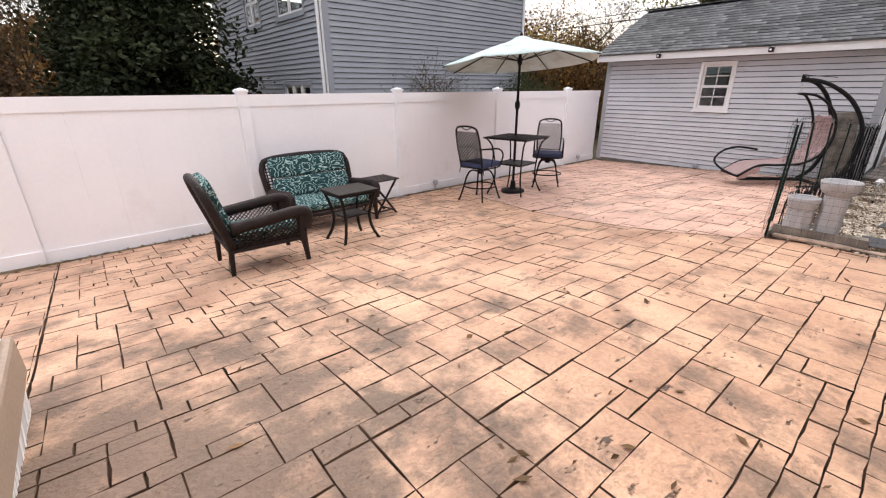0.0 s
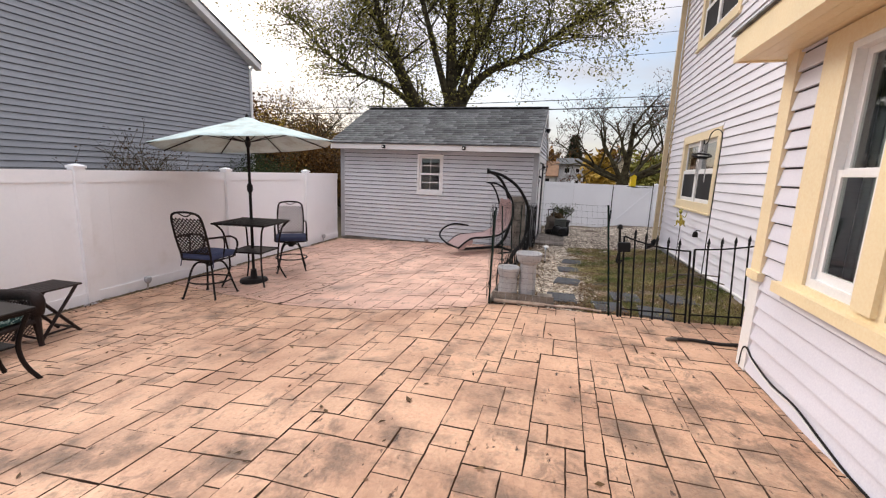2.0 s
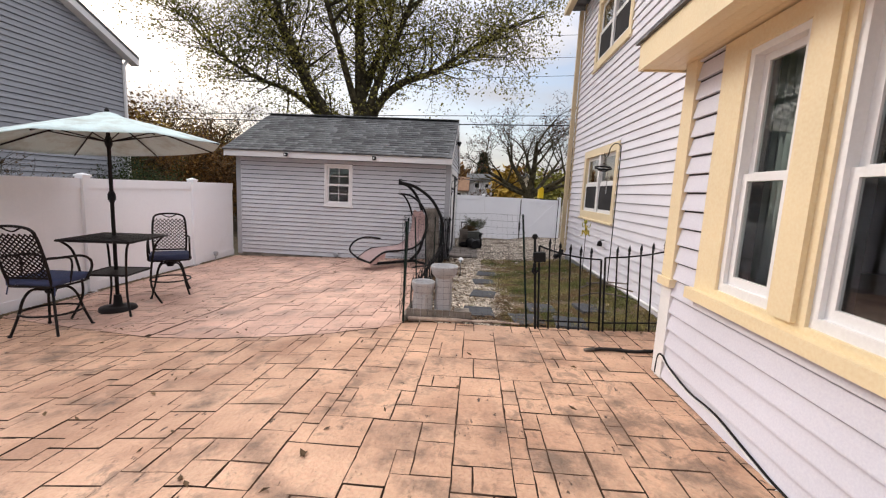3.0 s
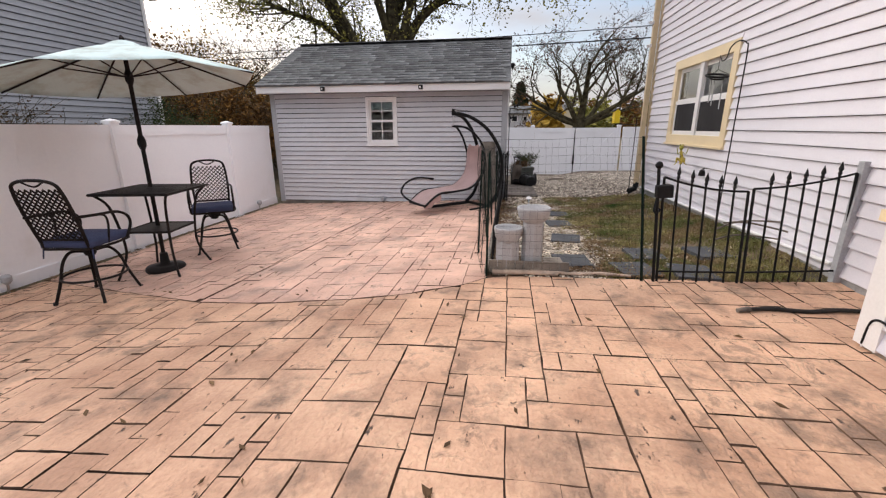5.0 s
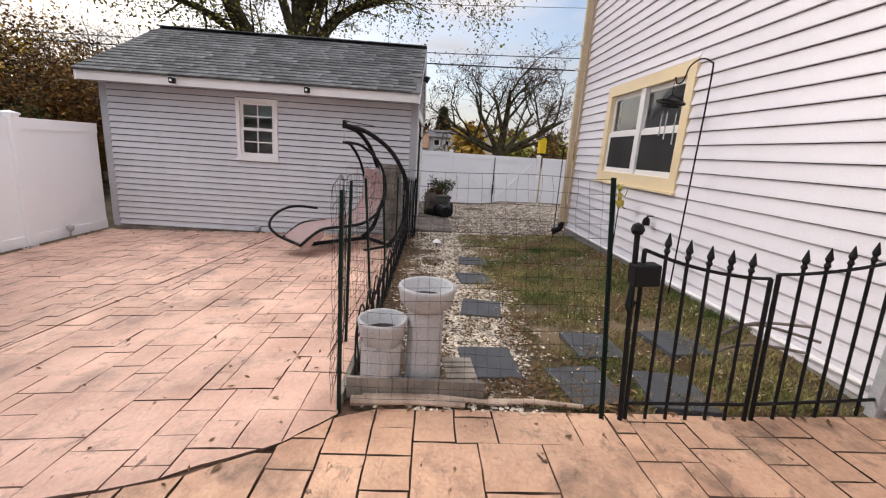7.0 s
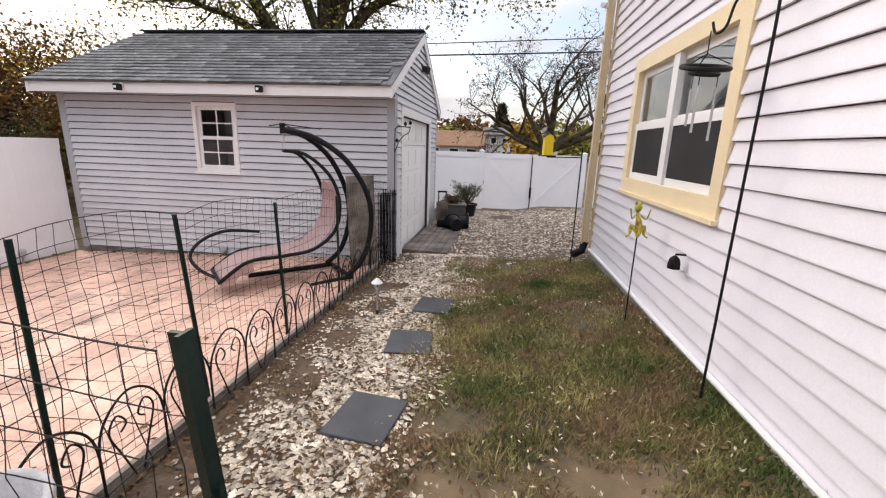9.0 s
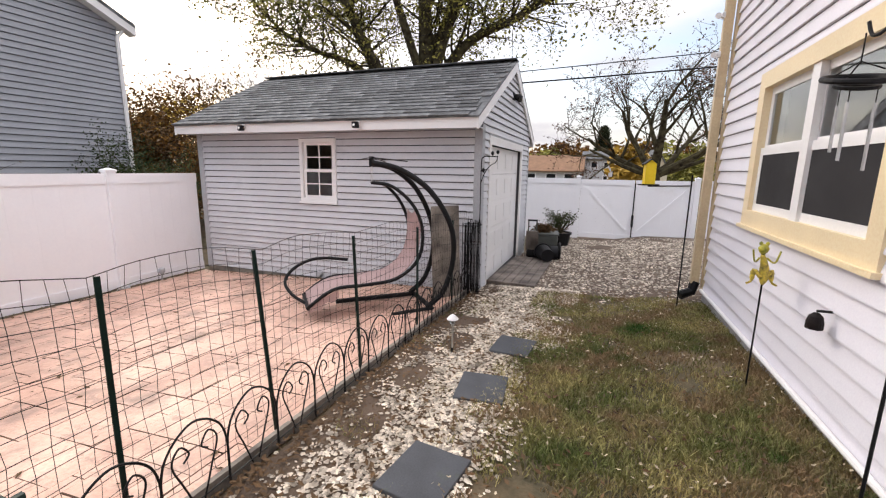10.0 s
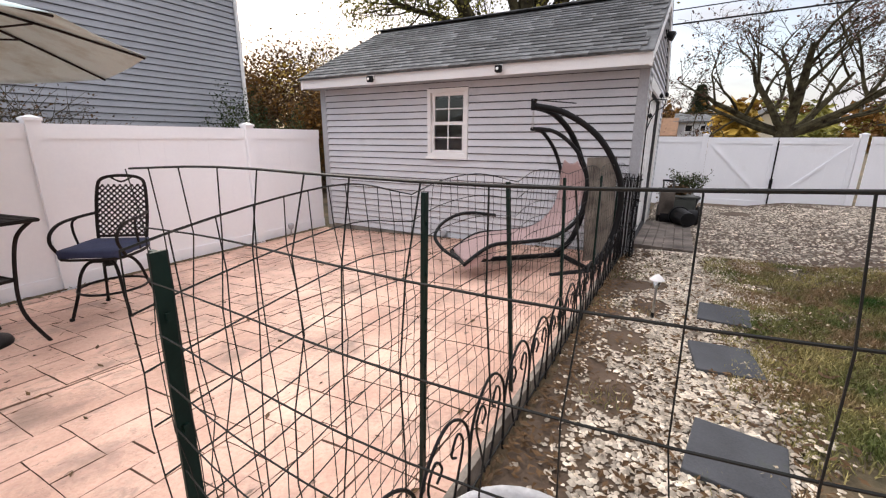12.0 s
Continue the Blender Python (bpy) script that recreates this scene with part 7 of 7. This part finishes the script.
def grass(name, area, count, height, seed, label, keep):
    rng = random.Random(seed)
    verts, faces = [], []
    for _ in range(count):
        x, y = rng.uniform(*area[0]), rng.uniform(*area[1])
        if not keep(x, y, rng):
            continue
        z = ground_z(x, y) - 0.014
        a = rng.uniform(0, math.tau)
        h = height * rng.uniform(0.5, 1.4)
        w = 0.0035
        lx, ly = rng.gauss(0, 0.5) * h, rng.gauss(0, 0.5) * h
        c, s = math.cos(a) * w, math.sin(a) * w
        k = len(verts)
        verts += [(x - c, y - s, z), (x + c, y + s, z), (x + lx * 0.4 + c * 0.7, y + ly * 0.4 + s * 0.7, z + h * 0.6), (x + lx * 0.4 - c * 0.7, y + ly * 0.4 - s * 0.7, z + h * 0.6), (x + lx, y + ly, z + h)]
        faces += [(k, k + 1, k + 2, k + 3), (k + 3, k + 2, k + 4)]
    return tagged(part(name, (verts, [], faces), BLADE), label, "grass", "", "stuff")


def lawn_keep(x, y, r):
    f = noise.noise(Vector((x * 1.1, y * 1.1, 0.5)))
    edge = 0.0 if y < -0.05 else (y + 0.05) * 3
    g = noise.noise(Vector((x * 4, y * 4, 1.5)))
    return f + 0.6 * g > -0.58 + r.random() * 0.55 + edge


grass("lawn_grass", ((5.6, 11.2), (-1.78, 0.15)), 120000, 0.038, 111, "short worn autumn grass beside the house", lawn_keep)
grass("grass_tufts", ((5.6, 11.0), (-1.78, 0.0)), 38000, 0.055, 113, "taller dark grass tufts in the worn lawn", lambda x, y, r: noise.noise(Vector((x * 3.1, y * 3.1, 4))) > 0.22)
grass("weeds", ((5.6, 11.0), (0.1, 1.0)), 9000, 0.035, 112, "sparse weeds among the pebbles", lambda x, y, r: noise.noise(Vector((x * 2.2, y * 2.2, 9))) > 0.28)


def litter(name, spots, seed, size, mat, label):
    rng = random.Random(seed)
    verts, faces = [], []
    for x, y, z in spots:
        a, s = rng.uniform(0, math.tau), size * rng.uniform(0.5, 1.3)
        c, n = math.cos(a) * s, math.sin(a) * s
        k = len(verts)
        verts += [(x - c, y - n, z + 0.004), (x + n * 0.4, y - c * 0.4, z + rng.uniform(0.003, 0.016)), (x + c, y + n, z + rng.uniform(0.003, 0.02)), (x - n * 0.4, y + c * 0.4, z + rng.uniform(0.003, 0.012))]
        faces += [(k, k + 1, k + 2), (k, k + 2, k + 3)]
    return tagged(part(name, (verts, [], faces), mat), label, "leaf litter", "", "stuff")


rng = random.Random(120)
spots = []
for _ in range(900):
    x = rng.uniform(-0.5, 10.6)
    y = 6.12 - abs(rng.gauss(0, 0.07))
    spots.append((x, y, ground_z(x, y) + rng.uniform(0, 0.02)))
for _ in range(420):
    x, y = rng.uniform(0.5, 10.5), rng.uniform(-0.9, 6.0)
    if y < 1.1 and x > 5.4:
        continue
    spots.append((x, y, ground_z(x, y)))
for _ in range(260):
    y = rng.uniform(1.3, 6.0)
    spots.append((10.85 - abs(rng.gauss(0, 0.08)), y, ground_z(10.8, y)))
for _ in range(120):
    y = rng.uniform(-1.6, 0.9)
    spots.append((5.6 + rng.gauss(0, 0.03), y, ground_z(5.6, y)))
litter("fallen_leaves", spots, 121, 0.028, LEAF_DRY, "small dry brown leaves scattered on the patio")
spots = []
for _ in range(1700):
    x, y = rng.uniform(5.7, 11.5), rng.uniform(-1.7, 1.0)
    spots.append((x, y, ground_z(x, y) + rng.uniform(0.012, 0.03)))
for _ in range(2600):
    x, y = rng.uniform(5.6, 11.2), rng.uniform(-0.2, 1.0)
    spots.append((x, y, ground_z(x, y) + rng.uniform(0.012, 0.022)))
for _ in range(1100):
    x, y = 5.6 + abs(rng.gauss(0, 0.3)), rng.uniform(-0.5, 0.95)
    spots.append((x, y, ground_z(x, y) + 0.012))
for _ in range(700):
    x, y = rng.uniform(5.7, 10.8), 1.0 - abs(rng.gauss(0, 0.1))
    spots.append((x, y, ground_z(x, y) + 0.012))
pale = []
for _ in range(1300):
    x, y = rng.uniform(5.7, 11.3), rng.uniform(-1.75, 0.1)
    if noise.noise(Vector((x * 1.7, y * 1.7, 6.0))) > -0.2:
        pale.append((x, y, ground_z(x, y) + rng.uniform(0.012, 0.03)))
litter("pale_leaf_litter", pale, 123, 0.014, LEAF_PALE, "small pale dry leaves lying in the lawn")
SLAB_AT = ((6.08, 0.23), (7.11, 0.16), (8.1, 0.13), (8.97, 0.07))
spots = [p for p in spots if all(max(abs(p[0] - u), abs(p[1] - v)) > 0.2 for u, v in SLAB_AT)]
litter("garden_leaves", spots, 122, 0.022, LEAF_DRY, "dry leaves lying in the grass and pebbles")


# ---- patio slabs ----
def slab_edge(y):
    """Where the curved joint between the two slabs runs."""
    pts = ((-9, 5.6), (0.7, 5.58), (1.02, 5.56), (1.12, 5.36), (1.5, 5.1), (2.0, 4.96), (2.9, 4.9), (3.5, 4.96), (4.5, 5.25), (6.3, 5.8))
    for (a, u), (b, v) in zip(pts, pts[1:]):
        if y <= b:
            return u + (v - u) * (y - a) / (b - a)
    return pts[-1][1]


def clip(poly, f):
    """Keep the part of a polygon where f is negative."""
    res = []
    for p, q in zip(poly, poly[1:] + poly[:1]):
        fp, fq = f(*p), f(*q)
        if fp <= 0:
            res.append(p)
        if fp * fq < 0:
            k = fp / (fp - fq)
            res.append((p[0] + k * (q[0] - p[0]), p[1] + k * (q[1] - p[1])))
    return res


def ashlar(x0, x1, y0, y1, unit, seed):
    """Fills a rectangle with stones of mixed sizes on a common grid."""
    rng = random.Random(seed)
    nx, ny = round((x1 - x0) / unit), round((y1 - y0) / unit)
    used = [[False] * ny for _ in range(nx)]
    sizes = [(2, 2), (2, 2), (3, 2), (2, 3), (4, 2), (2, 4), (3, 3), (3, 3), (4, 3), (3, 4), (4, 3), (2, 2), (3, 2), (4, 4)]
    res = []
    for i in range(nx):
        for j in range(ny):
            if used[i][j]:
                continue
            rng.shuffle(sizes)
            for a, b in sizes + [(2, 1), (1, 2), (1, 1)]:
                if i + a <= nx and j + b <= ny and not any(used[i + p][j + q] for p in range(a) for q in range(b)):
                    break
            for p in range(a):
                for q in range(b):
                    used[i + p][j + q] = True
            res.append((x0 + i * unit, y0 + j * unit, x0 + (i + a) * unit, y0 + (j + b) * unit))
    return res


def stone(poly, rng, gap, lip):
    """Vertices and faces of one stamped stone: a worn top, a bevel and a skirt."""
    cx, cy = sum(p[0] for p in poly) / len(poly), sum(p[1] for p in poly) / len(poly)
    ext = max(math.hypot(p[0] - cx, p[1] - cy) for p in poly)
    if ext < 0.05 or len(poly) < 3:
        return None
    ragged = []
    for (ax, ay), (bx, by) in zip(poly, poly[1:] + poly[:1]):
        run = math.hypot(bx - ax, by - ay)
        cuts = 3 if run > 0.25 else 2
        for i in range(cuts if run > 0.08 else 1):
            f = i / cuts + (rng.uniform(-0.08, 0.08) if i else 0)
            off = rng.uniform(-0.0022, 0.0022) if i else 0.0
            ragged.append((ax + (bx - ax) * f - (by - ay) / run * off, ay + (by - ay) * f + (bx - ax) / run * off))
    poly = ragged
    verts, k = [], len(poly)
    rise = rng.uniform(-0.003, 0.003)
    for inset, dz in ((gap * 0.5, -0.03), (gap * 0.5, -0.008), (gap * 0.6 + lip, 0.0)):
        for x, y in poly:
            d = math.hypot(x - cx, y - cy)
            s = max(0.2, 1 - 1.35 * inset / d)
            px, py = cx + (x - cx) * s + rng.uniform(-0.002, 0.002), cy + (y - cy) * s + rng.uniform(-0.002, 0.002)
            verts.append((px, py, ground_z(px, py) + dz + (rise if dz > -0.02 else 0)))
    faces = [tuple(range(2 * k, 3 * k))]
    for r in (0, 1):
        for i in range(k):
            faces.append((r * k + i, r * k + (i + 1) % k, (r + 1) * k + (i + 1) % k, (r + 1) * k + i))
    return verts, faces


def edged(ob, dirt):
    """The worn bevels of the stones hold the dirt of the joints; only their tops are clean."""
    ob.data.materials.append(dirt)
    for p in ob.data.polygons:
        p.material_index = 0 if p.normal.z > 0.97 else 1
    return ob


def patio(name, mat, rest, region, near, keep, halves, label, seed, dirt, lip, unit=0.097):
    slab = sheet(name, steps((region[0], region[1], 0.45)), steps((region[2], 1.5, 0.4), (1.5, region[3], 0.45)), dirt, -0.016, "structure", label, "patio")
    rng = random.Random(seed)
    single, verts, faces = 0, [], []
    for x0, y0, x1, y1 in ashlar(*region, unit, seed):
        if x1 < 4.5 and y1 < -1.09:
            continue
        poly = clip([(x0, y0), (x1, y0), (x1, y1), (x0, y1)], keep)
        for f in halves:
            bit = clip(poly, f) if len(poly) > 2 else []
            if len(bit) > 2:
                s = stone(bit, rng, rng.choice((0.0016, 0.0022, 0.003, 0.0036, 0.005)), lip)
                if s is None:
                    continue
                if single < 300 and near[0] < x0 < near[1] and near[2] < y0 < near[3]:
                    edged(part("paving_stone", (s[0], [], s[1]), mat, slab), dirt)
                    single += 1
                else:
                    faces += [tuple(i + len(verts) for i in f) for f in s[1]]
                    verts += s[0]
    tagged(edged(part("paving_field", (verts, [], faces), rest, slab), dirt), "", "", "", "stuff")
    return slab


def control(x, y):
    """Signed distance from the straight control joint of the far slab."""
    return y - (3.53 - 0.066 * (x - 4.96))


patio("patio", TILE, TILE_REST, (-4.0, 5.66, -1.85, 6.1), (1.0, 5.6, -1.1, 2.9), lambda x, y: x - slab_edge(y) + 0.006, [lambda x, y: x + 0.011, lambda x, y: -0.004 - x], "tan stamped concrete patio with dark stained joints", 3, JOINT, 0.002)
patio("patio_extension", TILE_FAR, TILE_FAR_REST, (4.85, 10.85, 1.05, 6.05), (4.8, 9.2, 1.0, 4.4), lambda x, y: slab_edge(y) - x + 0.006, [lambda x, y: control(x, y) + 0.008, lambda x, y: 0.008 - control(x, y)], "paler pink stamped concrete slab before the shed", 5, PALE_JOINT, 0.0008)

# ---- lapped siding and shingles ----
siding(front, shed, SHED_SIDING, SHED_Y0 + 0.09, SHED_Y1 - 0.09, -0.08, 2.24, 0.1, [SHED_WIN], proud=0.028, gap=0.013)
siding(gable, shed, SHED_SIDING, SHED_X + 0.1, SHED_X1 - 0.1, -0.1, 3.4, 0.1, [(DOOR[0] - 0.11, DOOR[1] + 0.11, -1, 2.18)], ends=lambda z: (SHED_X + 0.1, SHED_X1 - 0.1) if z < 2.3 else gable_ends(z), proud=0.028, gap=0.010)
siding(main, house, HOUSE_SIDING, BUMP_X, 10.93, 0.34, 5.7, 0.125, [LOW, UPPER])
siding(bump, house, SHADED_BUMP_SIDING, -4.0, BUMP_X - 0.13, 0.33, 2.6, 0.125, [(-0.4, 4.0, 1.03, 2.6)], gap=0.013)
siding(nb, neighbor, NEIGHBOR_SIDING, NB_X0 + 0.12, NB_X1, 0.0, 6.4, 0.125, proud=0.03, gap=0.011, ends=lambda z: (NB_X0 + 0.12, NB_X1) if z < NB_EAVE else (NB_MID - (NB_RIDGE - z) / NS, NB_MID + (NB_RIDGE - z) / NS))
siding(nbw, neighbor, NEIGHBOR_SIDING, NB_Y + 0.12, 19.0, 0.0, NB_EAVE, 0.125, [NB_UP, NB_UP2, NB_LOW], proud=0.03, gap=0.011)


def shingle_meshes():
    """Three lengths of one shingle tab, lying on the slope: x along the eave, y up the slope."""
    res = []
    for w in (0.24, 0.3, 0.36):
        bm = bmesh.new()
        v = [bm.verts.new(p) for p in ((0.003, 0, 0.004), (w - 0.003, 0, 0.004), (w - 0.003, 0.19, 0.001), (0.003, 0.19, 0.001), (0.003, 0, 0.021), (w - 0.003, 0, 0.021), (w - 0.003, 0.19, 0.003), (0.003, 0.19, 0.003))]
        for q in ((0, 1, 5, 4), (4, 5, 6, 7), (1, 2, 6, 5), (3, 0, 4, 7), (2, 3, 7, 6), (0, 3, 2, 1)):
            bm.faces.new([v[i] for i in q])
        me = bpy.data.meshes.new("shingle")
        bm.to_mesh(me)
        bm.free()
        me.materials.append(SHINGLE)
        res.append((w, me))
    return res


rng = random.Random(4)
tabs = shingle_meshes()
LEN = math.hypot(2.28, 2.28 * SLOPE)
tilt = Matrix(((0, math.cos(math.atan(SLOPE)), -math.sin(math.atan(SLOPE)), 0), (-1, 0, 0, 0), (0, math.sin(math.atan(SLOPE)), math.cos(math.atan(SLOPE)), 0), (0, 0, 0, 1)))
for row in range(17):
    s = row * 0.142 - 0.01
    y = SHED_Y1 + 0.15 + rng.uniform(0, 0.2)
    while y > SHED_Y0 - 0.055:
        w, me = rng.choice(tabs)
        if y - w < SHED_Y0 - 0.07:
            y -= w if y - tabs[0][0] < SHED_Y0 - 0.07 else 0
            w, me = tabs[0]
            if y - w < SHED_Y0 - 0.12:
                break
        ob = new("shingle", me)
        ob.parent = shed
        hi = min(y, SHED_Y1 + 0.15)
        x = RIDGE_X - 2.28 + s * math.cos(math.atan(SLOPE))
        z = RIDGE_Z - SLOPE * 2.28 + 0.02 + s * math.sin(math.atan(SLOPE))
        ob.matrix_world = Matrix.Translation((x, hi, z)) @ tilt
        y = hi - w
part("ridge_cap", boxed((-0.14, SHED_Y0 - 0.06, 0), (0.14, SHED_Y1 + 0.14, 0.012), 0, Matrix.Translation((RIDGE_X, 0, RIDGE_Z + 0.022))), SHINGLE, shed)
